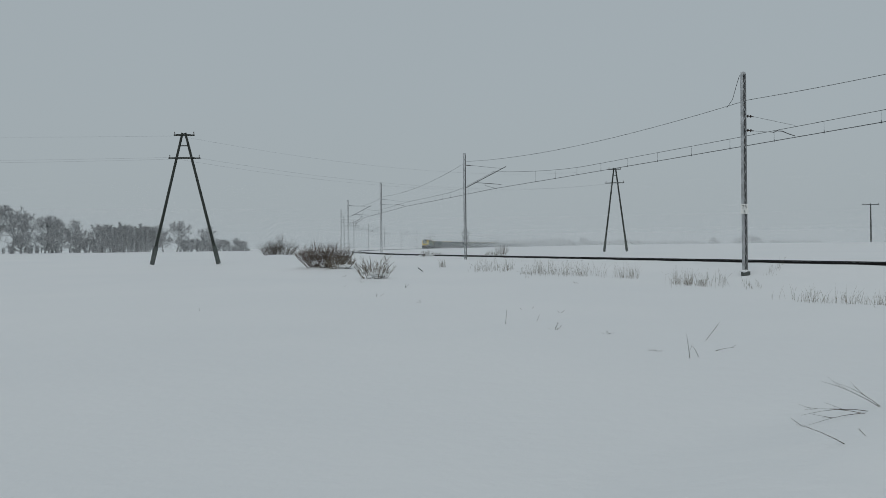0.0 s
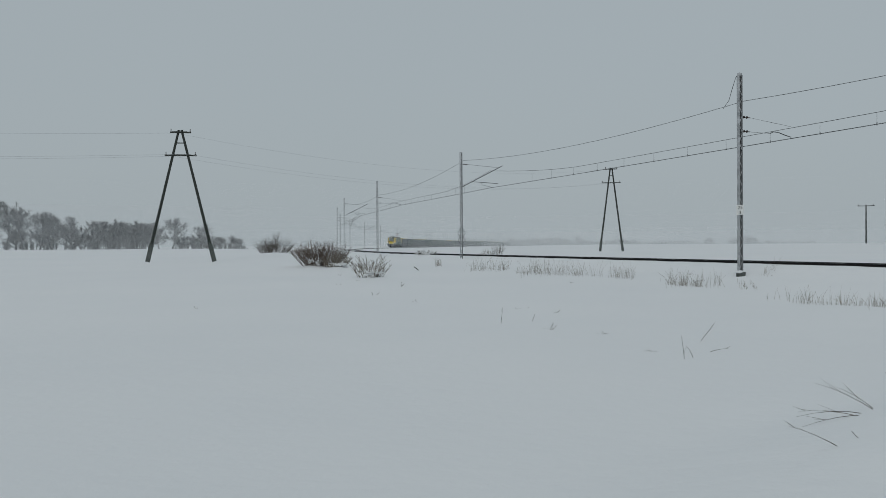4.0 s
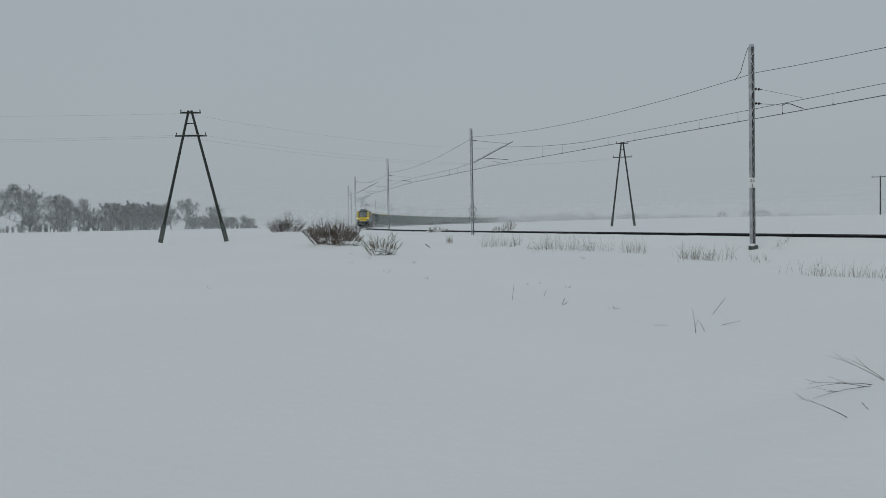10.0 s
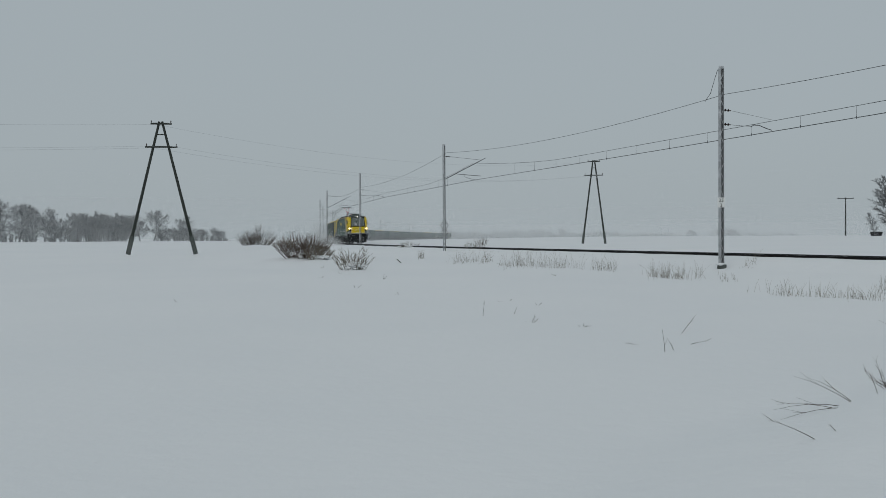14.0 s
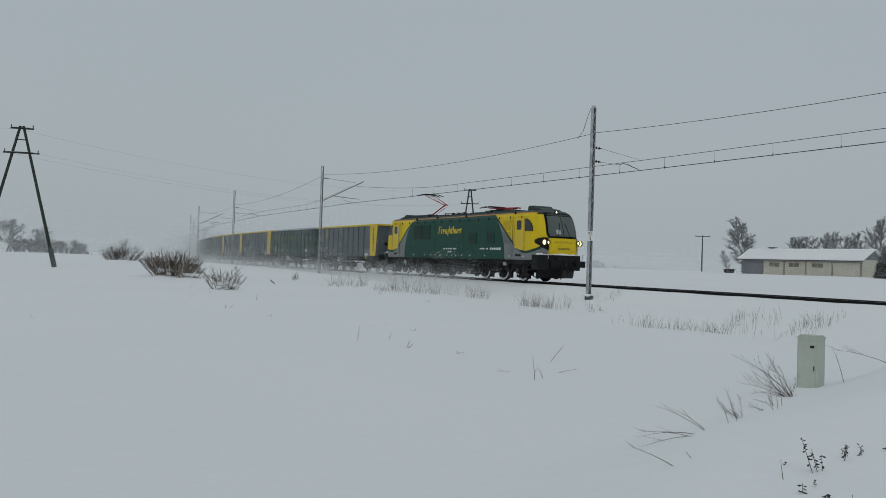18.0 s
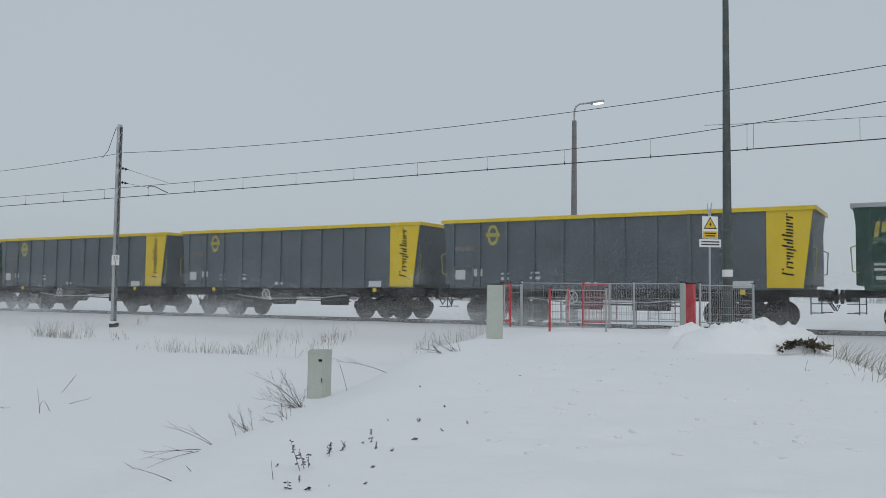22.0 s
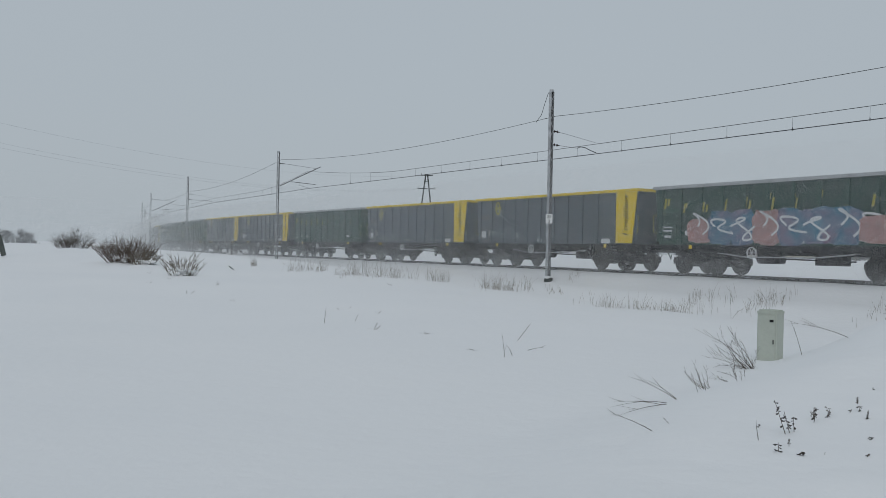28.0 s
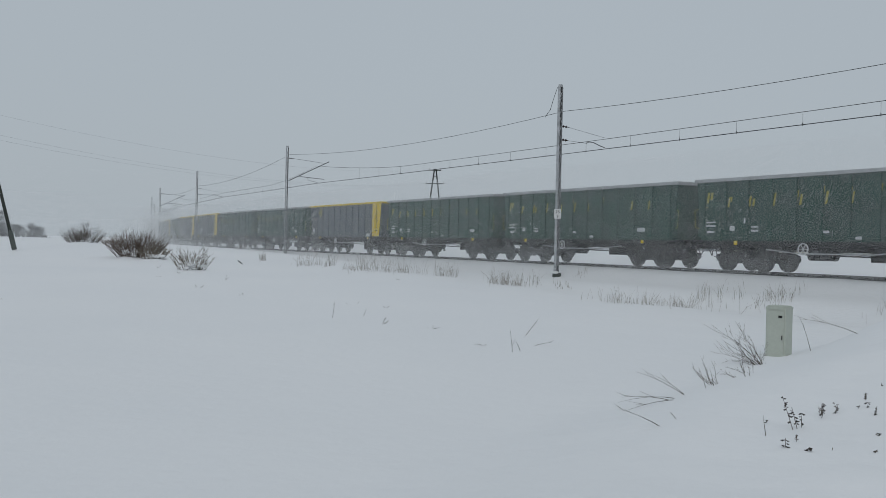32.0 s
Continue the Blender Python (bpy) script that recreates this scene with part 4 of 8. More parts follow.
box(bm, (0, -0.008, 2.215), (0.39, 0.008, 0.17))
part("text_field", bm, YELLOW_SIGN, board)
for k in range(2):
    bm = bmesh.new()
    box(bm, (0, -0.014, 2.25 - 0.065 * k), (0.30 - 0.05 * k, 0.004, 0.030))
    part("text_bar", bm, BLACK, board)
for r, m, y in ((0.205, BLACK, -0.0070), (0.165, YELLOW_SIGN, -0.0120)):
    bm = bmesh.new()
    plate(bm, [(r * math.sin(a), y, 2.465 + r * math.cos(a)) for a in (0, 2 * math.pi / 3, 4 * math.pi / 3)], 0.004, (0, -1, 0))
    part("triangle", bm, m, board)
bm = bmesh.new()
plate(bm, [(0.03, -0.018, 2.56), (-0.035, -0.018, 2.465), (0.0, -0.018, 2.465), (-0.02, -0.018, 2.39), (0.045, -0.018, 2.49), (0.008, -0.018, 2.49)], 0.003, (0, -1, 0))
part("bolt_mark", bm, BLACK, board)
bm = bmesh.new()
box(bm, (0, 0, 2.00), (0.58, 0.012, 0.20), bevel=0.004)
low = part("lower_board", bm, WHITE, sign)
for k in range(2):
    bm = bmesh.new()
    box(bm, (0, -0.009, 2.035 - 0.07 * k), (0.48, 0.004, 0.032))
    part("text_bar", bm, DARK_STEEL, low)
for a in (-10, 9):
    bm = bmesh.new()
    rod(bm, (0.02 * a / 10, 0.03, 2.68), (0.06 * a / 10, 0.03, 3.03), 0.022, 0.008, seg=5)
    part("spike", bm, RIMED, sign)

# street lamp beyond the track
lamp = thing("street_lamp", pose(29.18, 25.03, 0.85, 0, 0, -50), "grey concrete street lamp with a lit head", "street lamp")
bm = bmesh.new()
rod(bm, (0, 0, -0.2), (0, 0, 8.9), 0.17, 0.105, seg=12)
part("shaft", bm, paint("lamp_concrete", (0.22, 0.22, 0.22), 0.85, 0, 0.15, 4), lamp)
bm = bmesh.new()
tube(bm, [(0, 0, 8.85), (0, 0, 9.35), (0.08, 0, 9.55), (0.25, 0, 9.66), (0.75, 0, 9.70)], 0.042, 8)
part("arm", bm, GALV, lamp)
bm = bmesh.new()
box(bm, (1.02, 0, 9.72), (0.62, 0.26, 0.10), Euler((0, radians(-8), 0)).to_matrix(), 0.08)
head = part("head", bm, GALV, lamp)
bm = bmesh.new()
box(bm, (1.06, 0, 9.655), (0.46, 0.20, 0.04), Euler((0, radians(-8), 0)).to_matrix(), 0.07)
part("lens", bm, STREET_GLOW, head, "glowing white lens")
bm = bmesh.new()
disc(bm, (0, 0, 1.25), (0, 0, 1), 0.185, 0.14, 12, 0.15)
part("band", bm, GALV, lamp)

# crossing saltire seen from behind, with its lamp box
salt = thing("crossing_signal", pose(27.7, 24.45, 0.85, 0, 0, -46), "crossing saltire and signal box seen from behind", "railway signal")
bm = bmesh.new()
rod(bm, (0, 0, -0.2), (0, 0, 3.5), 0.045, seg=8)
part("post", bm, GALV, salt)
for a in (24, -24):
    bm = bmesh.new()
    box(bm, (0, 0.05 if a > 0 else 0.065, 3.42), (1.35, 0.012, 0.15), Euler((0, radians(a), 0)).to_matrix(), 0.003)
    part("blade", bm, GALV, salt)
bm = bmesh.new()
box(bm, (0.42, 0.048, 3.23), (0.40, 0.014, 0.155), Euler((0, radians(24), 0)).to_matrix())
part("blade_tip", bm, YELLOW_SIGN, salt, "yellow reflective blade end")
bm = bmesh.new()
box(bm, (0, 0.02, 2.80), (0.52, 0.08, 0.66), bevel=0.02)
part("backboard", bm, DARK_STEEL, salt, "dark signal backboard")
bm = bmesh.new()
box(bm, (0, 0.02, 2.32), (0.76, 0.22, 0.26), bevel=0.03)
part("lamp_box", bm, DARK_STEEL, salt)

# cable cabinet in the ditch
cab = thing("cable_cabinet", pose(9.14, 14.05, -0.42, 0, 0, -54), "pale grey-green cable cabinet half sunk in snow", "cabinet")
bm = bmesh.new()
box(bm, (0, 0, 0.46), (0.36, 0.36, 1.10), bevel=0.012)
part("body", bm, CABINET, cab)
bm = bmesh.new()
box(bm, (0, 0, 1.03), (0.375, 0.375, 0.04), bevel=0.012)
box(bm, (0, 0, 1.06), (0.34, 0.34, 0.03), bevel=0.03)
part("lid", bm, CABINET, cab, "overhanging cabinet lid")
bm = bmesh.new()
box(bm, (0.0, -0.187, 0.52), (0.31, 0.014, 0.92), bevel=0.004)
cdoor = part("door", bm, CABINET, cab, "cabinet door")
bm = bmesh.new()
box(bm, (0.125, -0.20, 0.50), (0.018, 0.02, 0.08), bevel=0.006)
part("handle", bm, DARK_STEEL, cdoor)
bm = bmesh.new()
box(bm, (0.09, -0.198, 0.88), (0.07, 0.008, 0.045))
part("label_plate", bm, BLACK, cdoor)
bm = bmesh.new()
box(bm, (0, 0.0, 0.03), (0.42, 0.42, 0.14), bevel=0.03)
part("plinth", bm, CONCRETE, cab)


# ---- snow heap with dug-out debris ----
def heap(name, x, y, z, rx, ry, h, turn, material, label, category, seed, rough=0.12):
    noise_off = Vector((seed * 3.1, seed * 1.7, 0))
    bm = bmesh.new()
    n, m = 84, 28
    rings = []
    for i in range(m + 1):
        f = i / m
        row = []
        for k in range(n):
            a = 2 * math.pi * k / n
            r = f
            px, py = rx * r * math.cos(a), ry * r * math.sin(a)
            w = noise.noise(Vector((px * 1.4, py * 1.4, 0)) + noise_off) * rough + noise.noise(Vector((px * 4, py * 4, 2)) + noise_off) * rough * 0.5 + abs(noise.noise(Vector((px * 9, py * 9, 5)) + noise_off)) * rough * 0.45
            zz = h * (1 - f ** 5) + w * (1 - f ** 5) - 0.12 * f ** 6
            row.append(bm.verts.new((px, py, zz)))
        rings.append(row)
    for a, b in zip(rings[1:], rings[2:]):
        for k in range(n):
            bm.faces.new((a[k], b[k], b[(k + 1) % n], a[(k + 1) % n]))
    bm.faces.new(rings[1])
    for v in rings[0]:
        bm.verts.remove(v)
    return solo(name, bm, material, pose(x, y, z, 0, 0, turn), label, category, smooth=True)


heap("snow_mound", 16.35, 9.05, 0.78, 1.75, 0.95, 0.40, -27, SNOW, "ploughed heap of lumpy snow beside the road", "snow heap", 3, 0.22)
heap("snow_mound", 17.6, 11.2, 0.92, 0.8, 0.45, 0.12, -27, SNOW, "low ridge of lumpy snow under the red panel", "snow heap", 8, 0.16)
rnd = random.Random(5)
bm = bmesh.new()
for k in range(420):
    a = rnd.uniform(-0.55, 0.55)
    c = Vector((a, rnd.gauss(0, 0.14), 0.06 + 0.13 * (1 - abs(a) / 0.6) + rnd.uniform(-0.05, 0.05)))
    d = Vector((rnd.uniform(-1, 1), rnd.uniform(-1, 1), rnd.uniform(-0.4, 0.4))).normalized()
    e = d.cross(Vector((rnd.uniform(-1, 1), rnd.uniform(-1, 1), 1.5))).normalized()
    L = rnd.uniform(0.05, 0.13)
    if k % 5 == 0:
        rod(bm, c, c + d * L * 1.4, rnd.uniform(0.004, 0.009), 0.003, seg=4)
    v = [bm.verts.new(q) for q in (c, c + d * L * 0.5 + e * L * 0.28, c + d * L, c + d * L * 0.5 - e * L * 0.28, c + d * L * 0.5 + d.cross(e) * L * 0.22)]
    for i, j in ((0, 1), (1, 2), (2, 3), (3, 0)):
        bm.faces.new((v[i], v[j], v[4]))
    bm.faces.new((v[3], v[2], v[1], v[0]))
tagged(solo("brush_debris", bm, paint("rotten_leaves", (0.05, 0.042, 0.026), 0.9, 0, 0.5, 6, (0.12, 0.10, 0.06), 0.6), pose(16.42, 8.05, 0.72, 0, 0, -27), "dark rotten twigs and leaves dug out of the snow", "debris"), kind="stuff")


# ---- grass, weeds and twigs ----
def blade(bm, p, h, lean, turn, r):
    a = Vector(p)
    d = Vector((math.sin(radians(turn)) * math.sin(lean), math.cos(radians(turn)) * math.sin(lean), math.cos(lean)))
    bend = d + Vector((d.x * 1.5, d.y * 1.5, -0.35)) * 0.5
    mid = a + d * h * 0.55
    rod(bm, a - d * 0.08, mid, r, r * 0.8, seg=3, caps=False)
    rod(bm, mid, mid + bend.normalized() * h * 0.45, r * 0.8, r * 0.25, seg=3, caps=False)


def grass(x0, y0, x1, y1, depth, count, h, seed, lean=0.18, wind=None, r=0.006, material=None, name="dry_grass", label="patch of thin dry grass stalks in the snow"):
    """Loose stalks along a strip of ground."""
    rnd = random.Random(seed)
    bm = bmesh.new()
    xs, ys, us = [], [], []
    clumps = [rnd.random() for _ in range(max(4, count // 22))]
    dx, dy = x1 - x0, y1 - y0
    L = math.hypot(dx, dy) or 1
    for k in range(count):
        f = min(1, max(0, rnd.choice(clumps) + rnd.gauss(0, 0.055)))
        o = rnd.gauss(0, depth / 2)
        xs.append(x0 + dx * f - dy / L * o)
        ys.append(y0 + dy * f + dx / L * o)
    zs = ground_z(np.array(xs), np.array(ys))
    for x, y, z in zip(xs, ys, zs):
        blade(bm, (x, y, z), h * (0.25 + 0.85 * rnd.random() ** 1.4), abs(rnd.gauss(0, lean)) if wind is None else abs(rnd.gauss(lean, lean * 0.35)), rnd.uniform(0, 360) if wind is None else wind + rnd.gauss(0, 45), r * rnd.uniform(0.6, 1.3))
    return solo(name, bm, material or STRAW, None, label, "grass", "", "stuff")


for i, (x0, y0, x1, y1, d, c, h) in enumerate((
        (4.6, 43.5, 9.6, 42.0, 1.2, 260, 0.95), (9.6, 37.2, 12.2, 36.6, 1.0, 170, 0.85), (12.4, 35.2, 13.2, 35.0, 0.6, 40, 0.3), (14.9, 38.8, 15.4, 38.1, 0.5, 24, 0.55),
        (11.3, 26.8, 13.2, 27.6, 0.9, 80, 0.62), (13.2, 26.6, 15.0, 26.6, 0.9, 60, 0.55), (1.5, 47.0, 3.8, 46.5, 0.9, 110, 0.8), (-0.5, 52.0, 0.8, 52.0, 0.8, 50, 0.6),
        (4.0, 43.6, 4.7, 43.4, 0.5, 24, 0.5), (15.5, 28.6, 17.0, 27.4, 0.9, 70, 0.62), (16.6, 26.6, 17.6, 25.2, 0.9, 80, 0.62), (19.0, 22.9, 19.3, 21.0, 0.8, 70, 0.62),
        (15.4, 4.2, 15.8, 3.6, 0.6, 30, 0.7), (15.6, 3.1, 16.0, 2.3, 0.7, 110, 0.85), (20.9, 0.9, 22.2, -1.6, 0.9, 260, 1.1), (22.8, -1.6, 24.6, -3.4, 0.9, 170, 0.85), (22.8, 2.3, 23.3, 1.2, 0.6, 60, 0.6),
        (24.0, -4.5, 26.5, -9.0, 1.4, 160, 0.8), (17.4, 1.8, 18.4, -0.2, 0.9, 60, 0.5))):
    grass(x0, y0, x1, y1, d * 1.9, int(c * 1.15), h * 0.92, 40 + i, 0.34, r=0.0042)
# leaning grass on the road's right shoulder
grass(16.9, 7.5, 12.3, 3.2, 0.75, 330, 0.52, 77, 0.55, 120, r=0.0036, label="strip of wind-bent straw on the road shoulder")
def twig(x, y, length, turn, rise, seed, forks=3, r=0.008, z=None, name="twig"):
    """A dead stem rising out of the snow: turn is the compass way it leans, rise its angle above the ground."""
    rnd = random.Random(seed)
    bm = bmesh.new()
    p = Vector((x, y, (gz(x, y) if z is None else z) - 0.03))
    d = Vector((math.sin(radians(turn)) * math.cos(radians(rise)), math.cos(radians(turn)) * math.cos(radians(rise)), math.sin(radians(rise))))
    side = d.cross(Vector((0, 0, 1))).normalized()
    pts = [p + d * length * f + Vector((0, 0, -0.22 * length * f * f * math.cos(radians(rise)))) + side * 0.05 * length * math.sin(3 * f + seed) for f in (0, 0.25, 0.5, 0.75, 1)]
    for k, (a, b) in enumerate(zip(pts, pts[1:])):
        rod(bm, a, b, r * (1 - 0.2 * k), r * (0.8 - 0.2 * k), seg=5, caps=False)
    for k in range(forks):
        f = rnd.uniform(0.3, 0.9)
        a = pts[0].lerp(pts[-1], f)
        j = min(int(f * 4), 3)
        a = pts[j].lerp(pts[j + 1], f * 4 - j)
        e = (d + side * rnd.uniform(-0.4, 0.4) + Vector((0, 0, rnd.uniform(-0.15, 0.3)))).normalized()
        rod(bm, a, a + e * length * rnd.uniform(0.15, 0.35), r * 0.55, r * 0.2, seg=4, caps=False)
    return solo(name, bm, TWIG, None, "thin bare twig sticking out of the snow", "twig", "twigs in the snow")


for i, row in enumerate((
        (1.6, 21.4, 0.48, 0, 88, 1), (5.3, 17.3, 0.62, 75, 55, 3), (4.9, 15.7, 0.52, 85, 22, 1), (4.2, 14.7, 0.45, 20, 82, 2), (4.45, 14.9, 0.32, 250, 60, 1), (3.5, 18.6, 0.30, 90, 25, 1), (2.4, 21.8, 0.28, 60, 70, 1),
        (4.5, 9.0, 0.95, 285, 34, 3), (4.55, 9.1, 0.70, 300, 38, 3), (4.3, 8.75, 1.0, 278, 10, 4), (4.25, 8.6, 0.95, 272, 4, 4), (4.2, 8.7, 0.85, 280, 16, 3), (3.2, 7.0, 0.62, 295, 30, 5), (3.45, 7.2, 0.16, 300, 50, 1),
        (5.05, 9.5, 0.42, 320, 70, 3), (5.2, 9.6, 0.36, 340, 78, 2), (3.75, 6.3, 0.28, 30, 75, 0),
        (10.0, 13.0, 1.2, 300, 24, 4), (10.9, 12.4, 0.7, 290, 20, 4), (11.0, 12.3, 0.6, 310, 12, 3), (9.5, 13.6, 0.8, 330, 70, 1),)):
    twig(row[0] + (0.08 if row[1] < 9.3 else 0.06 if row[1] < 12 else 0.0), row[1], row[2] * (0.74 if row[1] < 10 else 0.9), row[3], row[4], 300 + i, (row[5] + 1) // 2 if row[1] < 10 else row[5], 0.0042 if row[1] < 10 else 0.006)
bm = bmesh.new()
rod(bm, (0, 0, -0.1), (0.02, 0, 0.30), 0.02, 0.018, seg=7)
solo("stake", bm, CREOSOTE, pose(13.4, -1.5, gz(13.4, -1.5)), "short dark wooden stake in the snow", "stake")
bm = bmesh.new()
rod(bm, (-0.16, 0, 0.20), (0.16, 0, -0.06), 0.024, 0.020, seg=7)
solo("stick", bm, CREOSOTE, pose(-1.16, 46.49, 0.34), "short dark stick leaning out of the snow", "stick")


def shrub(x, y, h, seed, stems=9, turn=300, fan=70, r=0.006, material=None, label="leafless shrub of fine twigs in the snow"):
    """A small bare shrub: stems leaning one way, each set with finer side twigs."""
    rnd = random.Random(seed)
    ob = thing("shrub", pose(x, y, gz(x, y) - 0.04), label, "shrub", "shrubs in the snow")
    for k in range(stems):
        bm = bmesh.new()
        a, up = radians(turn + rnd.gauss(0, fan)), rnd.uniform(0.35, 1.6)
        d = Vector((math.sin(a), math.cos(a), up)).normalized()
        p, L = Vector((rnd.gauss(0, 0.05), rnd.gauss(0, 0.05), 0)), h * rnd.uniform(0.55, 1.1)
        pts = [p]
        for q in range(5):
            d = (d + Vector((rnd.gauss(0, 0.14), rnd.gauss(0, 0.14), rnd.gauss(-0.03, 0.12)))).normalized()
            pts.append(pts[-1] + d * L / 5)
            rod(bm, pts[-2], pts[-1], r * (1 - q * 0.15), r * (0.85 - q * 0.15), seg=4, caps=False)
            for w in range(2):
                b = pts[-2].lerp(pts[-1], rnd.random())
                e = (d + Vector((rnd.uniform(-1, 1), rnd.uniform(-1, 1), rnd.uniform(-0.3, 0.9))) * 0.75).normalized()
                tip = b + e * L * rnd.uniform(0.10, 0.30)
                rod(bm, b, tip, r * 0.5, r * 0.22, seg=3, caps=False)
                if rnd.random() < 0.5:
                    rod(bm, b.lerp(tip, 0.5), b.lerp(tip, 0.5) + (e + Vector((rnd.uniform(-1, 1), rnd.uniform(-1, 1), 0.3))).normalized() * L * 0.09, r * 0.35, r * 0.2, seg=3, caps=False)
        part("stem", bm, material or TWIG, ob)
    return ob


def tangle(x, y, w, h, seed, twigs=34):
    """Low dark tangle of arching stalks weighed down by pads of snow."""
    rnd = random.Random(seed)
    ob = thing("bramble", pose(x, y, gz(x, y) - 0.03), "low tangle of dark stalks under pads of snow", "bramble", "brambles in the ditch")
    bm, pads = bmesh.new(), bmesh.new()
    for k in range(twigs):
        a, b = rnd.uniform(0, 6.283), rnd.uniform(0, 6.283)
        p = Vector((math.cos(a) * w * 0.35 * rnd.random(), math.sin(a) * w * 0.35 * rnd.random(), 0))
        L, top = w * rnd.uniform(0.25, 0.65), h * rnd.uniform(0.3, 1.0)
        pts = [p + Vector((math.cos(b) * L * f, math.sin(b) * L * f, top * math.sin(math.pi * (0.12 + 0.62 * f)))) for f in (0, 0.3, 0.6, 0.85, 1.0)]
        for q, (c, d) in enumerate(zip(pts, pts[1:])):
            rod(bm, c, d, 0.005 - 0.0008 * q, 0.0042 - 0.0008 * q, seg=3, caps=False)
        for q in range(3):
            c = pts[rnd.randrange(1, 4)]
            rod(bm, c, c + Vector((rnd.uniform(-1, 1), rnd.uniform(-1, 1), rnd.uniform(0, 1))).normalized() * 0.14, 0.004, 0.002, seg=3, caps=False)
        if k % 5 == 0:
            bmesh.ops.create_icosphere(pads, subdivisions=2, radius=1, matrix=Matrix.Translation(pts[2] + Vector((0, 0, 0.01))) @ Matrix.Rotation(b, 4, "Z") @ Matrix.Diagonal((rnd.uniform(0.08, 0.18), rnd.uniform(0.04, 0.08), rnd.uniform(0.015, 0.04), 1)))
    tagged(part("stalks", bm, TWIG, ob), kind="stuff")
    tagged(part("caught_snow", pads, SNOW, ob, "pads of snow on the stalks", True), kind="stuff")
    return ob


def leafy_weed(x, y, h, seed, leaves=9):
    """A small dead plant with a few dark curled leaves still on its stem."""
    rnd = random.Random(seed)
    ob = thing("dead_weed", pose(x, y, gz(x, y) - 0.02), "dead weed with dark curled leaves in the snow", "weed", "weeds on the road bank")
    bm = bmesh.new()
    tip = Vector((rnd.uniform(-0.3, 0.3) * h, rnd.uniform(-0.3, 0.3) * h, h))
    rod(bm, (0, 0, 0), tip, 0.0034, 0.0018, seg=4, caps=False)
    part("stem", bm, TWIG, ob)
    for k in range(leaves):
        bm = bmesh.new()
        p = tip * rnd.uniform(0.25, 1.0)
        a, L = rnd.uniform(0, 6.283), rnd.uniform(0.020, 0.045)
        d, sd = Vector((math.cos(a), math.sin(a), rnd.uniform(-0.9, 0.3))).normalized(), Vector((-math.sin(a), math.cos(a), 0))
        v = [bm.verts.new(q) for q in (p, p + d * L * 0.5 + sd * L * 0.3, p + d * L, p + d * L * 0.5 - sd * L * 0.3, p + d * L * 0.5 + Vector((0, 0, -0.3 * L)))]
        for i, j in ((0, 1), (1, 2), (2, 3), (3, 0)):
            bm.faces.new((v[i], v[j], v[4]))
        bm.faces.new((v[3], v[2], v[1], v[0]))
        part("leaf", bm, DEAD_LEAF, ob)
    return ob


def seed_head_weed(x, y, h, seed, stems=5):
    rnd = random.Random(seed)
    weed = thing("dead_weed", pose(x, y, gz(x, y) - 0.02), "dead weed with dark seed heads in the snow", "weed", "weeds on the road bank")
    for k in range(stems):
        bm = bmesh.new()
        a = rnd.uniform(0, 6.28)
        w = rnd.uniform(0.05, 0.4)
        d = Vector((math.cos(a) * w, math.sin(a) * w, 1)).normalized() * h * rnd.uniform(0.5, 1)
        rod(bm, (0, 0, 0), d, 0.0024, 0.0013, seg=4, caps=False)
        part("stem", bm, TWIG, weed)
        bm = bmesh.new()
        for q in range(5):
            p = d * rnd.uniform(0.4, 1.0)
            s = Vector((rnd.uniform(-1, 1), rnd.uniform(-1, 1), rnd.uniform(-0.2, 1))).normalized() * 0.016
            rod(bm, p, p + s, 0.0015, 0.0034, seg=5)
        tagged(part("seed_head", bm, TWIG, weed, "dark dried seed heads"), kind="stuff")
    return weed


for i, (x, y, h, c) in enumerate(((4.75, 6.85, 0.14, 5), (5.0, 6.95, 0.10, 3), (5.5, 7.2, 0.12, 3), (3.95, 6.05, 0.10, 2), (6.3, 7.4, 0.08, 4), (5.25, 6.5, 0.05, 3), (4.3, 5.6, 0.05, 2), (6.7, 7.0, 0.05, 2), (7.2, 8.0, 0.05, 3), (10.2, 1.1, 0.22, 4))):
    seed_head_weed(x, y, h, 500 + i, c)


# small twig ends and stubble breaking the field's crust
for i, (x, y) in enumerate(((-4.2, 35.6), (-2.3, 30.6), (-1.5, 35.1), (-0.7, 28.0), (-7.3, 25.8), (2.6, 19.6), (3.6, 18.8), (4.0, 15.8), (2.55, 25.6), (3.3, 24.4), (-4.9, 43.1), (5.85, 37.0), (-3.6, 38.8))):
    shrub(x, y, 0.16 + 0.05 * (i % 3), 780 + i, 2 + i % 2, 90 * i, 60, 0.006, TWIG, "twig ends breaking through the snow crust")
DITCH_SHRUBS = [(16.3, 3.9, 0.75, 4), (16.0, 2.75, 0.95, 9), (16.6, 2.5, 0.8, 6), (17.3, 2.5, 0.6, 4), (18.0, 0.85, 0.55, 6), (20.2, 0.1, 0.8, 7), (15.3, 0.9, 0.35, 4), (19.6, -1.0, 0.6, 5)]
BRAMBLES = [(18.4, 2.2, 1.2, 0.26), (18.5, 1.1, 1.3, 0.45), (16.2, 0.95, 0.8, 0.22), (19.5, -0.1, 1.4, 0.40), (19.7, -0.9, 1.2, 0.45), (20.2, -2.1, 1.3, 0.42), (21.6, 1.0, 1.0, 0.30)]
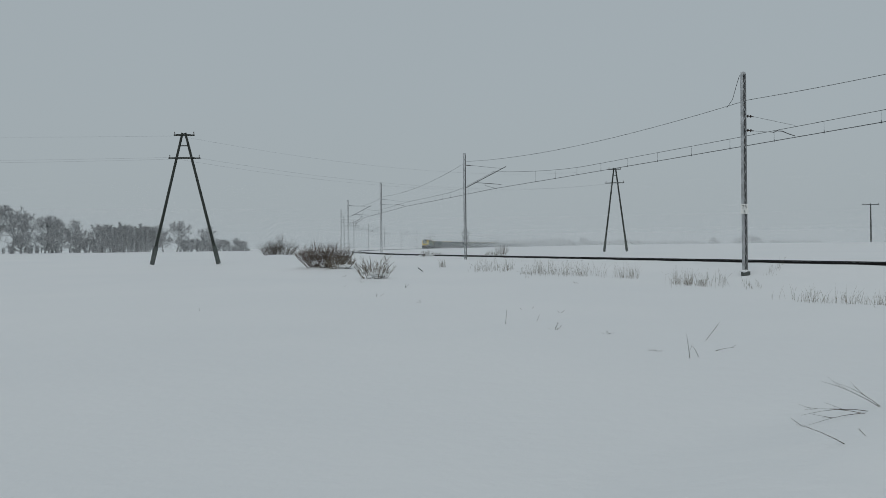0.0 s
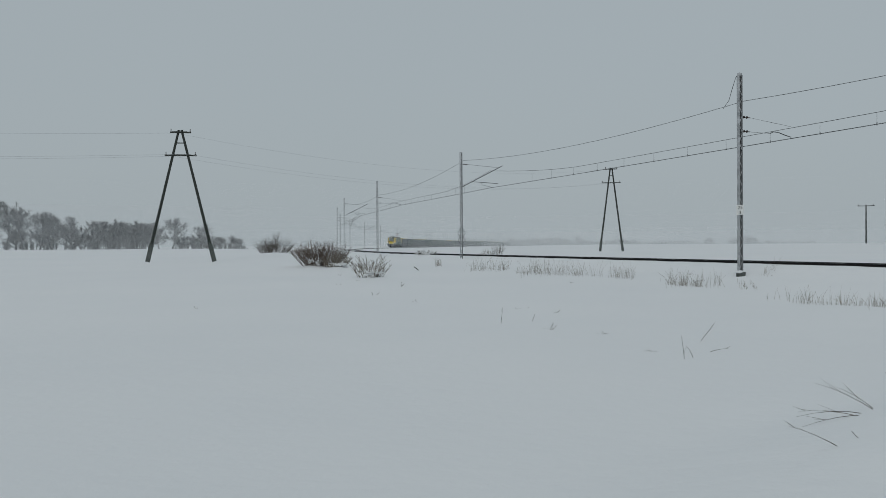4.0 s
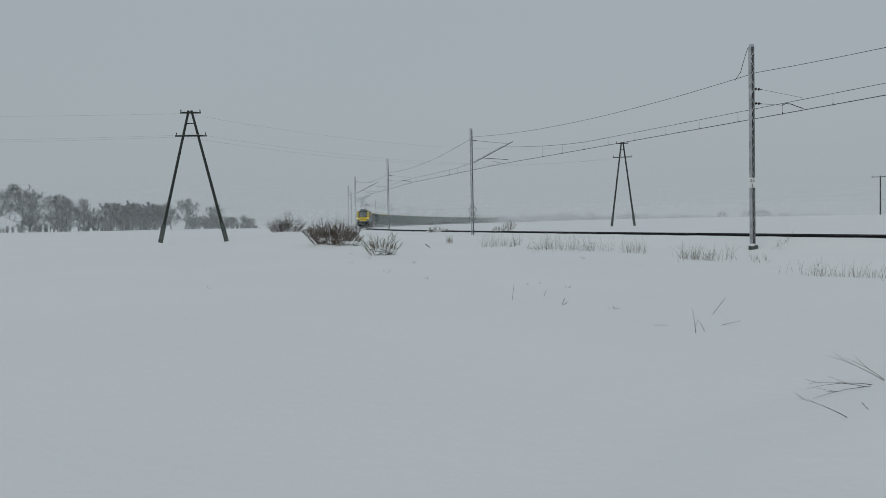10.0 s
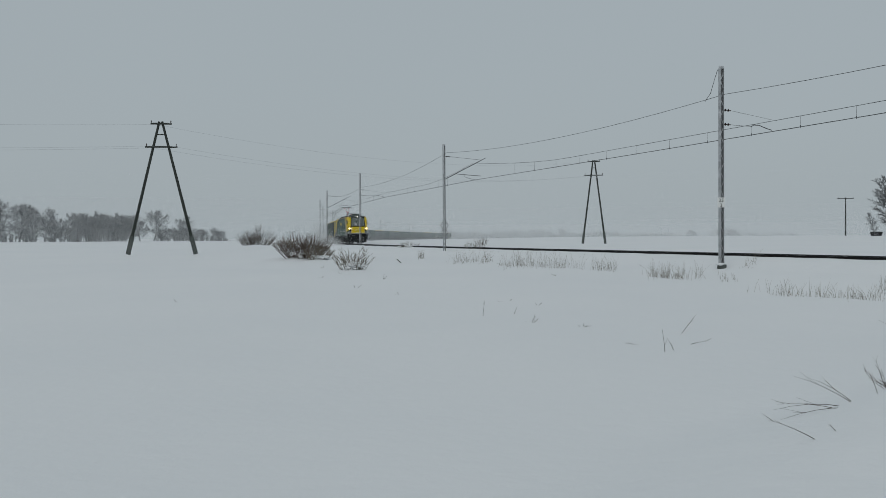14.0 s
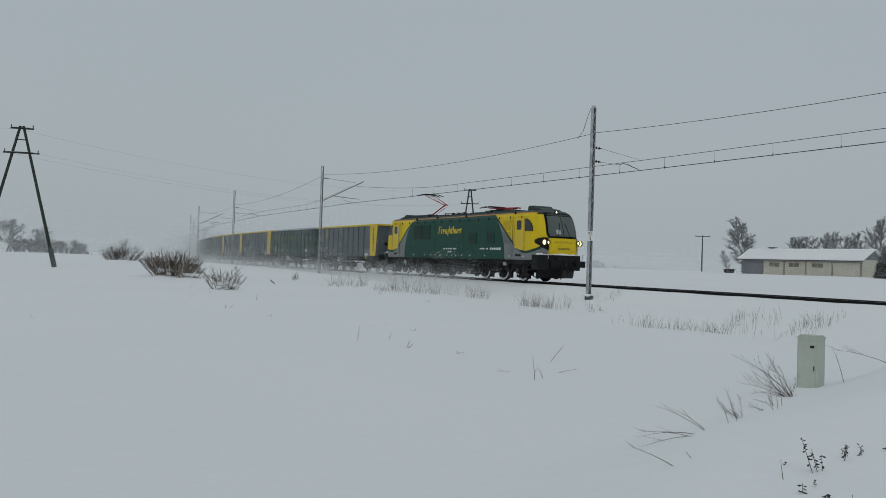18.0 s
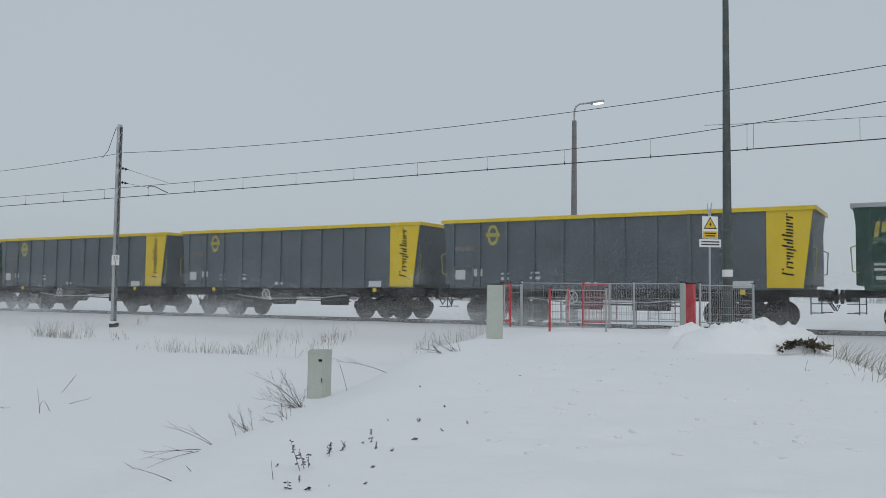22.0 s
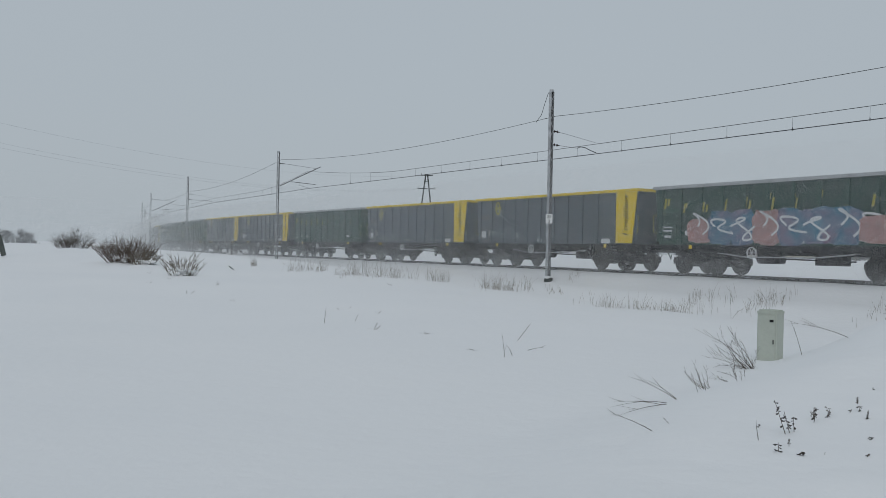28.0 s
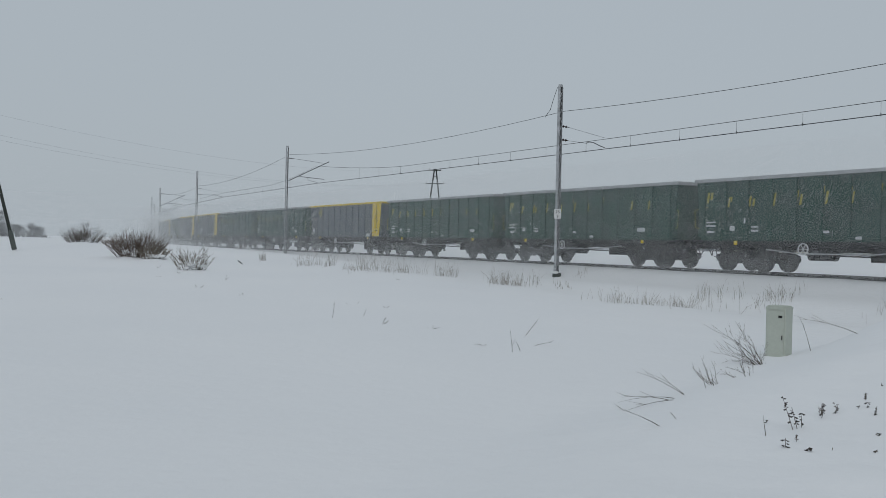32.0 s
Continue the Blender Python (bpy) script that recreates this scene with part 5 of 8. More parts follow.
LEAFY = [(10.1, 1.02, 0.20, 10), (10.38, 0.9, 0.15, 12), (10.45, 0.78, 0.12, 7), (11.15, 0.71, 0.16, 6), (10.36, 0.48, 0.10, 8), (11.76, 0.39, 0.2, 6), (10.5, 0.12, 0.12, 6), (12.46, -0.25, 0.14, 5), (9.66, -0.42, 0.13, 10), (9.65, -0.6, 0.10, 12), (9.8, -0.75, 0.22, 8), (12.9, 0.95, 0.22, 6), (11.5, 1.0, 0.28, 5), (11.9, 0.1, 0.18, 5),
         (4.18, 6.42, 0.30, 14), (4.24, 6.45, 0.20, 12), (4.30, 6.48, 0.14, 8), (4.67, 6.73, 0.15, 9), (4.9, 6.85, 0.06, 5), (5.34, 6.97, 0.07, 6), (5.22, 6.72, 0.10, 9), (5.24, 6.98, 0.05, 5), (5.77, 6.77, 0.05, 7), (4.7, 6.08, 0.04, 5), (4.04, 5.74, 0.04, 4), (3.84, 5.77, 0.05, 6), (3.76, 5.91, 0.09, 6), (4.11, 6.72, 0.05, 3), (6.19, 6.86, 0.04, 4), (9.82, 9.25, 0.03, 6), (6.09, 7.71, 0.05, 5), (7.9, 9.4, 0.05, 4)]
shrub(8.0, 12.9, 0.95, 801, 11, 300, 46, 0.0044)
shrub(8.12, 13.0, 0.7, 802, 6, 350, 40, 0.004)
for i, (x, y, h, n) in enumerate(((7.3, 12.0, 0.38, 4), (6.9, 11.6, 0.34, 4), (6.0, 10.8, 0.42, 4), (5.85, 10.5, 0.30, 3), (11.2, 12.3, 0.55, 6), (10.7, 12.2, 0.35, 4))):
    shrub(x, y, h, 810 + i, n, 315, 30, 0.0038)
for i, (x, y, h, n) in enumerate(DITCH_SHRUBS):
    shrub(x, y, h, 830 + i, n, 250, 80, 0.0042, STRAW if i % 2 else TWIG)
for i, (x, y, w, h) in enumerate(BRAMBLES):
    tangle(x, y, w, h, 860 + i)
for i, (x, y, h, n) in enumerate(LEAFY):
    leafy_weed(x, y, h, 900 + i, n)


def bush(name, x, y, w, h, stems, seed, material, label, spread=0.9):
    """Dense shrub of thin forked stems fanning out of the snow."""
    rnd = random.Random(seed)
    z = gz(x, y) - 0.05
    ob = thing(name, pose(x, y, z), label, "bush", "bushes in the field")
    crown = bmesh.new()
    for k in range(stems):
        bm = crown
        a, q = rnd.uniform(0, 6.283), rnd.random() ** 0.6
        base = Vector((w * 0.36 * q * math.cos(a), w * 0.22 * q * math.sin(a), 0))
        out = Vector((math.cos(a) * q * spread, math.sin(a) * q * spread * 0.7, 1)).normalized()
        L = h * rnd.uniform(0.45, 1.05) * (1 - 0.25 * q)
        tip = base + out * L
        mid = base.lerp(tip, 0.55) + Vector((rnd.uniform(-1, 1), rnd.uniform(-1, 1), 0)) * 0.06 * h
        rod(bm, base, mid, 0.011, 0.008, seg=4, caps=False)
        rod(bm, mid, tip, 0.008, 0.004, seg=3, caps=False)
        for f in range(4):
            p = mid.lerp(tip, rnd.uniform(-0.4, 0.8))
            d = (out + Vector((rnd.uniform(-1, 1), rnd.uniform(-1, 1), rnd.uniform(-0.3, 0.6))) * 0.8).normalized()
            rod(bm, p, p + d * h * rnd.uniform(0.12, 0.3), 0.008, 0.004, seg=3, caps=False)
    tagged(part("crown", crown, material, ob), kind="stuff")
    bm = bmesh.new()
    for k in range(22):
        a, q = rnd.uniform(0, 6.283), rnd.random()
        c = Vector((w * 0.4 * q * math.cos(a), w * 0.25 * q * math.sin(a), rnd.uniform(0.02, 0.25) * h))
        g = bmesh.ops.create_icosphere(bm, subdivisions=1, radius=1, matrix=Matrix.Translation(c) @ Matrix.Diagonal((rnd.uniform(0.1, 0.28), rnd.uniform(0.1, 0.25), rnd.uniform(0.04, 0.09), 1)))
    tagged(part("caught_snow", bm, SNOW, ob, "snow caught in the stems", True), kind="stuff")
    return ob


bush("bush", -7.0, 51.0, 3.1, 1.75, 230, 1, RED_TWIG, "dense reddish-brown bare bush caught with snow")
bush("bush", -6.0, 50.0, 1.6, 1.0, 80, 5, STRAW, "low straw-coloured bush beside a larger one")
bush("bush", -3.3, 41.5, 1.7, 1.35, 46, 2, STRAW, "sparse straw-coloured shrub in the snow", 0.7)
bush("bush", -14.2, 73.6, 2.6, 2.1, 150, 3, TWIG, "dark bare bush on the crest of the field")
bush("bush", -11.6, 72.0, 2.0, 0.9, 50, 4, STRAW, "low dry scrub on the crest of the field")
bush("bush", 4.6, 79.0, 1.6, 0.7, 26, 6, STRAW, "low scrub beyond the track", 0.5)
bush("bush", 5.8, 84.0, 1.2, 1.5, 26, 7, TWIG, "thin bare shrub beyond the track", 0.4)
bush("bush", -1.5, 90.0, 3.0, 0.7, 50, 9, TWIG, "low scrub poking through drifts beyond the track", 0.9)


# ---- trees, houses and the distance ----
def bent(out, p, d, L, r, rnd, lift, steps=3):
    """A limb of a few kinked pieces that curves upward; returns its points."""
    pts = [p]
    for k in range(steps):
        d = (d + Vector((rnd.uniform(-1, 1), rnd.uniform(-1, 1), rnd.uniform(-0.6, 0.6))) * 0.22 + Vector((0, 0, lift))).normalized()
        q = pts[-1] + d * L / steps
        out.append((pts[-1], q, r * (1 - 0.75 * k / steps), r * (1 - 0.75 * (k + 1) / steps)))
        pts.append(q)
    return pts, d


def along_limb(pts, f):
    k = min(int(f * (len(pts) - 1)), len(pts) - 2)
    g = f * (len(pts) - 1) - k
    return pts[k].lerp(pts[k + 1], g), (pts[k + 1] - pts[k]).normalized()


def tree_meshes(seed, h, low=0.14, width=0.36, leaders=1, thick=1.0, droop=0.0, limbs=24):
    """Trunk with its limbs, and the crown of fine twigs, for one bare tree of height h."""
    rnd = random.Random(seed)
    stem, mid, fine = [], [], []
    for q in range(leaders):
        a = q * 6.283 / leaders + rnd.uniform(-0.6, 0.6)
        lean = 0.0 if leaders == 1 else rnd.uniform(0.10, 0.24)
        base = Vector((math.cos(a), math.sin(a), 0)) * (0.25 if leaders > 1 else 0) + Vector((0, 0, -0.3))
        tall = h * (rnd.uniform(0.80, 1.0) if q else 1.0)
        trunk, _ = bent(stem, base, Vector((math.cos(a) * lean, math.sin(a) * lean, 1)).normalized(), tall * 0.9, h * 0.0135 * thick / leaders ** 0.3, rnd, 0.10, 6)
        n = int(limbs / leaders ** 0.55)
        for k in range(n):
            f = low + (0.97 - low) * ((k + rnd.random()) / n) ** 0.85
            p, _ = along_limb(trunk, f)
            g = (f - low) / (1 - low)
            L = h * width * (1.0 - 0.70 * g ** 1.8) * (0.75 + 0.25 * min(1, g / 0.25)) * rnd.uniform(0.75, 1.2)
            b = k * 2.4 + rnd.uniform(-0.7, 0.7)
            up = rnd.uniform(0.05, 0.55) + 0.9 * g
            limb, _ = bent(mid, p, Vector((math.cos(b), math.sin(b), up)).normalized(), L, h * 0.0052 * thick * (1.1 - 0.6 * g), rnd, 0.12 - droop, 4)
            for m in range(7):
                p2, d2 = along_limb(limb, rnd.uniform(0.18, 1.0))
                e = (d2 + Vector((rnd.uniform(-1, 1), rnd.uniform(-1, 1), rnd.uniform(-0.5, 0.9))) * 0.85).normalized()
                sec, _ = bent(fine, p2, e, L * rnd.uniform(0.28, 0.52), 0.030 * thick, rnd, 0.10 - droop, 2)
                for w in range(7):
                    p3, d3 = along_limb(sec, rnd.uniform(0.15, 1.0))
                    e3 = (d3 + Vector((rnd.uniform(-1, 1), rnd.uniform(-1, 1), rnd.uniform(-0.6, 0.8) - 2 * droop))).normalized()
                    fine.append((p3, p3 + e3 * L * rnd.uniform(0.14, 0.32), 0.023 * thick, 0.010 * thick))
    f = h / max(b.z for _, b, _, _ in stem + mid + fine)
    wood, twigs = bmesh.new(), bmesh.new()
    for rows, bm, seg in ((stem, wood, 7), (mid, wood, 4), (fine, twigs, 3)):
        for a, b, r0, r1 in rows:
            rod(bm, a * f, b * f, r0, max(r1, 0.004), seg=seg, caps=False)
    return mesh_of("trunk", wood, BARK), mesh_of("crown", twigs, BARK)


# the variants that all the bare trees share: three round-crowned, a birch, two low dense ones, one with several stems
TREES = [tree_meshes(11, 10.0, thick=1.5), tree_meshes(23, 10.0, 0.2, 0.40, 1, 1.5), tree_meshes(37, 10.0, 0.12, 0.34, 2, 1.5), tree_meshes(5, 10.0, 0.12, 0.24, 1, 1.2, 0.10, 30),
         tree_meshes(51, 10.0, 0.03, 0.42, 3, 1.9, 0.0, 30), tree_meshes(64, 10.0, 0.04, 0.46, 2, 1.9, 0.0, 28), tree_meshes(72, 10.0, 0.24, 0.34, 3, 1.4, 0.0, 24)]


def tree(x, y, h, kind, turn, wide=1.0, label="bare deciduous tree in the winter haze", z=None):
    t = thing("tree", pose(x, y, gz(x, y) if z is None else z, 0, 0, turn), label, "tree", "bare trees")
    t.scale = (h / 10 * wide, h / 10 * wide, h / 10)
    part("trunk", TREES[kind][0], None, t)
    part("crown", TREES[kind][1], None, t)
    return t


rnd = random.Random(9)
for az, d, h, w, kinds in ((-27.8, 250, 12.6, 1.0, (6,)), (-26.3, 252, 12.9, 1.0, (6, 1)), (-25.3, 246, 10.8, 1.0, (0,)), (-24.5, 255, 10.3, 1.0, (1,)), (-23.8, 250, 9.9, 1.0, (2,)), (-23.1, 248, 9.0, 1.0, (0,)), (-28.9, 240, 12.0, 1.1, (1,)), (-29.9, 245, 11.0, 1.1, (2,)),
                           (-25.8, 262, 5.0, 1.3, (4,)), (-24.2, 262, 4.6, 1.4, (5,)), (-22.6, 258, 6.4, 1.2, (4,)), (-22.0, 262, 4.4, 1.4, (5,)),
                           (-21.3, 262, 8.2, 0.95, (4,)), (-20.6, 260, 8.6, 0.95, (5,)), (-20.0, 262, 7.9, 0.95, (4,)), (-19.3, 262, 8.2, 1.0, (5,)), (-18.7, 262, 7.6, 0.95, (4,)), (-18.1, 265, 6.8, 0.9, (5,)), (-17.6, 258, 8.0, 0.9, (0,)), (-16.8, 258, 8.9, 1.05, (1,)), (-16.3, 262, 4.0, 1.3, (5,)),
                           (-14.9, 258, 7.2, 1.0, (2,)), (-14.6, 262, 3.8, 1.5, (4,)), (-15.5, 262, 3.6, 1.5, (5,)), (-13.9, 258, 3.4, 1.5, (4,)), (-13.2, 258, 4.0, 1.0, (0,)), (-12.7, 258, 3.2, 1.3, (5,))):
    x, y = polar(az - 0.55, d)
    tree(x, y, h * 1.03, rnd.choice(kinds), rnd.uniform(0, 360), w * 1.35)


def far_wood(name, az0, az1, d, h, count, seed, label):
    """A distant belt of bare trees as one mass of thin stems."""
    rnd = random.Random(seed)
    bm = bmesh.new()
    for k in range(count):
        az = rnd.uniform(az0, az1)
        x, y = polar(az, d * rnd.uniform(0.97, 1.06))
        edge = min(az - az0, az1 - az) / (az1 - az0)
        z, hh = gz(x, y), h * rnd.uniform(0.6, 1.0) * (0.85 + 0.2 * math.sin(az * 7.3 + seed) * math.sin(az * 2.9)) * min(1, 0.35 + 6 * edge)
        p = Vector((x, y, z))
        rod(bm, p, p + Vector((rnd.uniform(-0.3, 0.3), 0, hh)), 0.13, 0.06, seg=3, caps=False)
        for _ in range(9):
            a = p + Vector((0, 0, hh * rnd.uniform(0.15, 0.9)))
            rod(bm, a, a + Vector((rnd.uniform(-1, 1), rnd.uniform(-1, 1), rnd.uniform(0.2, 1.2))) * hh * 0.25, 0.012 + 0.00028 * d, 0.0001 * d, seg=3, caps=False)
    return solo(name, bm, BARK, None, label, "wood", "", "stuff")


for az0, az1, d, h, c, sd in ((1.2, 4.6, 900, 8.2, 520, 3), (4.2, 8.9, 900, 9.0, 640, 4), (0.2, 2.2, 860, 6.5, 240, 5), (8.6, 10.9, 900, 5.0, 200, 14), (9.1, 9.7, 880, 9.0, 70, 15), (10.9, 13.2, 880, 6.0, 200, 16), (13.0, 17.2, 900, 4.0, 200, 17), (17.3, 18.0, 880, 6.5, 60, 18), (18.8, 20.6, 880, 8.4, 180, 19), (20.6, 24.0, 900, 3.6, 120, 20)):
    far_wood("far_wood", az0, az1, d, h, c, sd, "distant bare woodland fading into the haze")
far_wood("far_wood", 46.0, 62.0, 620, 6.0, 520, 21, "distant bare woodland fading into the haze")
far_wood("far_wood", 64.0, 84.0, 520, 3.6, 300, 6, "distant trees along the horizon")
far_wood("far_wood", 80.2, 83.0, 300, 3.6, 110, 7, "clump of bushes in a far field")
for az0, az1, h, c, sd in ((-30.0, -22.6, 2.4, 110, 31), (-22.4, -18.6, 5.0, 110, 32), (-17.2, -12.9, 2.2, 80, 33)):
    far_wood("thicket", az0, az1, 258, h, c, sd, "dense bare undergrowth at the foot of far trees")
far_wood("far_wood", -14.4, -12.6, 240, 0.9, 60, 8, "far row of low posts and scrub on the crest")


def spruce(x, y, h, seed, snowy):
    """Trunk with drooping tiers of needle fans, snow lying on them."""
    rnd = random.Random(seed)
    t = thing("spruce_tree", pose(x, y, gz(x, y)), "small snow-laden spruce tree" if snowy else "dark spruce tree dusted with snow", "tree", "spruces by the house")
    bm = bmesh.new()
    rod(bm, (0, 0, -0.3), (0, 0, h * 0.97), h * 0.022, 0.02, seg=7)
    part("trunk", bm, BARK, t)
    green, white = bmesh.new(), bmesh.new()
    z = h * 0.06
    while z < h * 0.98:
        f = z / h
        R = h * 0.34 * (1 - f) ** 0.9 + 0.12
        n = max(6, int(20 * (1 - f) + 5))
        for k in range(n):
            a = 2 * math.pi * (k + rnd.random()) / n
            L = R * rnd.uniform(0.7, 1.12)
            d = Vector((math.cos(a), math.sin(a), -0.25 + 0.5 * f + rnd.uniform(-0.1, 0.1)))
            s = Vector((-math.sin(a), math.cos(a), 0))
            p = Vector((0, 0, z + rnd.uniform(-0.1, 0.1)))
            w = 0.16 * L + 0.08
            for bm, lift, kk in ((green, 0.0, 1.0), (white, 0.05, 0.72)):
                if bm is white and rnd.random() > (0.8 if snowy else 0.35):
                    continue
                u = Vector((0, 0, lift))
                pts = [p + u, p + d * L * 0.45 + s * w * kk + u, p + d * L * kk + u + Vector((0, 0, 0.05)), p + d * L * 0.45 - s * w * kk + u, p + d * L * 0.5 + Vector((0, 0, -0.16 * (1 if bm is green else 0.2) + lift))]
                v = [bm.verts.new(q) for q in pts]
                bm.faces.new((v[0], v[1], v[2], v[3]))
                for i, j in ((0, 1), (1, 2), (2, 3), (3, 0)):
                    bm.faces.new((v[j], v[i], v[4]))
        z += h * 0.035 * rnd.uniform(0.85, 1.15)
    part("needles", green, NEEDLES, t)
    part("snow_cover", white, SNOW, t, "snow lying on the boughs")
    return t


def barn(x0, y0, x1, y1, z):
    """Long low outbuilding: block walls with dark quoins, a clad end, three windows, a snowy roof."""
    L = math.hypot(x1 - x0, y1 - y0)
    ob = thing("outbuilding", pose(x0, y0, z, 0, 0, math.degrees(math.atan2(y1 - y0, x1 - x0))), "long cream outbuilding with dark quoins and snowy roof", "building")
    W, H, R = 5.6, 2.70, 4.25
    bm = bmesh.new()
    box(bm, (L * 0.60, W / 2, H / 2 - 0.2), (L * 0.80, W, H + 0.4))
    part("wall", bm, HAZED_CREAM, ob)
    bm = bmesh.new()
    box(bm, (L * 0.105, W / 2, H / 2 - 0.2), (L * 0.19, W - 0.05, H + 0.4))
    part("clad_wall", bm, WALL_GREY, ob, "grey clad end of the building")
    bm = bmesh.new()
    for xx in (0.0, L):
        plate(bm, [(xx, 0, H), (xx, W, H), (xx, W / 2, R - 0.1)], 0.12, (1 if xx == 0 else -1, 0, 0))
    part("gable", bm, WALL_GREY, ob)
    for sy in (0, 1):
        bm = bmesh.new()
        e, rr = (-0.45 if sy == 0 else W + 0.45), W / 2
        ze = H - 0.18
        v = [(-0.4, e, ze), (L + 0.4, e, ze), (L + 0.4, rr, R), (-0.4, rr, R)]
        plate(bm, v if sy == 0 else v[::-1], 0.14, (0, -0.5 if sy == 0 else 0.5, 1))
        part("roof_slope", bm, SNOW, ob, "roof under an even layer of snow")
    bm = bmesh.new()
    box(bm, (L / 2, -0.42, H - 0.24), (L + 0.7, 0.08, 0.14))
    part("fascia", bm, ROOF_TIN, ob)
    for f in (0.30, 0.47, 0.66):
        bm = bmesh.new()
        box(bm, (L * f, -0.04, 1.72), (1.95, 0.10, 0.80))
        w = part("window", bm, HAZED_CREAM, ob, "small wide window")
        bm = bmesh.new()
        box(bm, (L * f, -0.10, 1.72), (1.75, 0.03, 0.62))
        part("pane", bm, DUSTY_PANE, w, "dusty brownish pane")
        bm = bmesh.new()
        box(bm, (L * f, -0.13, 1.72), (0.06, 0.03, 0.62))
        part("glazing_bar", bm, HAZED_CREAM, w)
    for f in (0.006, 0.2, 0.385, 0.565, 0.775, 0.99):
        for k in range(8):
            bm = bmesh.new()
            box(bm, (L * f, -0.03, 0.12 + 0.34 * k), (0.24, 0.07, 0.17))
            part("quoin", bm, QUOIN, ob)
    k = 0.22
    while k < 0.98:
        bm = bmesh.new()
        box(bm, (L * k, -0.03, 0.02), (0.22, 0.06, 0.14))
        part("quoin", bm, QUOIN, ob)
        bm = bmesh.new()
        box(bm, (L * k, -0.03, H - 0.42), (0.22, 0.06, 0.14))
        part("quoin", bm, QUOIN, ob)
        k += 0.025
    bm = bmesh.new()
    box(bm, (L * 0.18, W * 0.55, R + 0.05), (0.6, 0.6, 0.4))
    part("chimney", bm, QUOIN, ob)
    bm = bmesh.new()
    box(bm, (L * 0.18, W * 0.55, R + 0.29), (1.2, 0.9, 0.09), bevel=0.05)
    part("chimney_cap", bm, ROOF_TIN, ob)
    return ob


barn(72.8, 131.1, 81.4, 112.2, 1.42)


def cottage(x, y, z, turn):
    """Low house with a hipped snowy roof."""
    ob = thing("house", pose(x, y, z, 0, 0, turn), "low cream house with a snowy hipped roof", "house")
    L, W, H, R = 11.0, 9.0, 2.75, 4.15
    bm = bmesh.new()
    box(bm, (0, 0, H / 2 - 0.2), (L, W, H + 0.4))
    part("wall", bm, HAZED_CREAM, ob)
    bm = bmesh.new()
    a, b = L / 2 + 0.5, W / 2 + 0.5
    lo = [bm.verts.new(p) for p in ((-a, -b, H - 0.1), (a, -b, H - 0.1), (a, b, H - 0.1), (-a, b, H - 0.1))]
    up = [bm.verts.new((p.co.x, p.co.y, H + 0.12)) for p in lo]
    r0, r1 = bm.verts.new((-1.2, 0, R)), bm.verts.new((1.2, 0, R))
    bm.faces.new(lo[::-1])
    for i in range(4):
        bm.faces.new((lo[i], lo[(i + 1) % 4], up[(i + 1) % 4], up[i]))
    bm.faces.new((up[0], up[1], r1, r0))
    bm.faces.new((up[1], up[2], r1))
    bm.faces.new((up[2], up[3], r0, r1))
    bm.faces.new((up[3], up[0], r0))
    roof = part("roof", bm, SNOW, ob, "hipped roof under snow")
    bm = bmesh.new()
    box(bm, (0.6, 0, R + 0.15), (1.0, 0.6, 0.9))
    part("chimney", bm, QUOIN, roof)
    for xx, w, h in ((-2.6, 1.3, 1.2), (2.4, 1.3, 1.2)):
        bm = bmesh.new()
        box(bm, (xx, -W / 2 - 0.02, 1.55), (w, 0.08, h))
        win = part("window", bm, WHITE, ob, "white-framed window")
        bm = bmesh.new()
        box(bm, (xx, -W / 2 - 0.07, 1.55), (w - 0.18, 0.03, h - 0.18))
        part("pane", bm, CAB_GLASS, win)
    bm = bmesh.new()
    box(bm, (0.1, -W / 2 - 0.03, 1.1), (1.0, 0.08, 2.1))
    part("door", bm, QUOIN, ob, "brown house door")
    return ob


cottage(84.6, 97.5, 1.2, -62)
spruce(77.2, 102.1, 4.4, 1, True)
spruce(77.3, 81.0, 7.4, 2, False)
spruce(81.6, 80.6, 4.8, 3, False)
spruce(79.5, 87.5, 4.0, 4, False)
spruce(99.0, 118.0, 5.6, 5, False)
spruce(103.0, 110.0, 6.2, 6, False)
tree(77.3, 137.8, 10.2, 3, 40, 1.05, "frost-white bare birch beside the outbuilding")
tree(78.2, 138.6, 9.0, 3, 160, 1.15, "frost-white bare birch with two stems beside the outbuilding")
tree(75.0, 139.5, 4.0, 3, 120, 0.9, "small frosted birch beside the outbuilding")
for x, y, h, k in ((100.1, 155.6, 6.6, 0), (103.5, 153.3, 7.4, 1), (107.2, 150.8, 7.4, 2), (111.0, 148.0, 9.8, 0), (114.1, 145.6, 9.5, 1), (116.7, 143.5, 7.7, 2), (119.7, 141.0, 9.6, 0), (122.3, 138.8, 7.6, 1),
                   (104.0, 100.0, 5.8, 2), (101.5, 103.0, 5.0, 0), (118.4, 107.5, 6.3, 1), (124.0, 112.0, 5.4, 2), (128.0, 108.0, 4.4, 0)):
    tree(x, y, h * 1.22, k if h > 7 else 4 + k % 2, x * 37 % 360, 1.1)
for i, (x, y) in enumerate(((72.5, 93.0), (73.4, 91.0), (74.2, 88.8), (75.0, 86.6), (75.7, 84.4), (76.3, 82.6), (81.0, 79.0))):
    bush("garden_bush", x, y, 2.6, 1.7, 70, 60 + i, BARK, "snow-caught garden shrub in front of the house")
planter = thing("trough", pose(76.0, 141.0, gz(76.0, 141.0), 0, 0, -60), "dark trough beside the outbuilding", "trough")
bm = bmesh.new()
plate(bm, [(-0.7, -0.4, 0), (0.7, -0.4, 0), (0.9, -0.4, 0.7), (-0.9, -0.4, 0.7)], 0.8, (0, 1, 0))
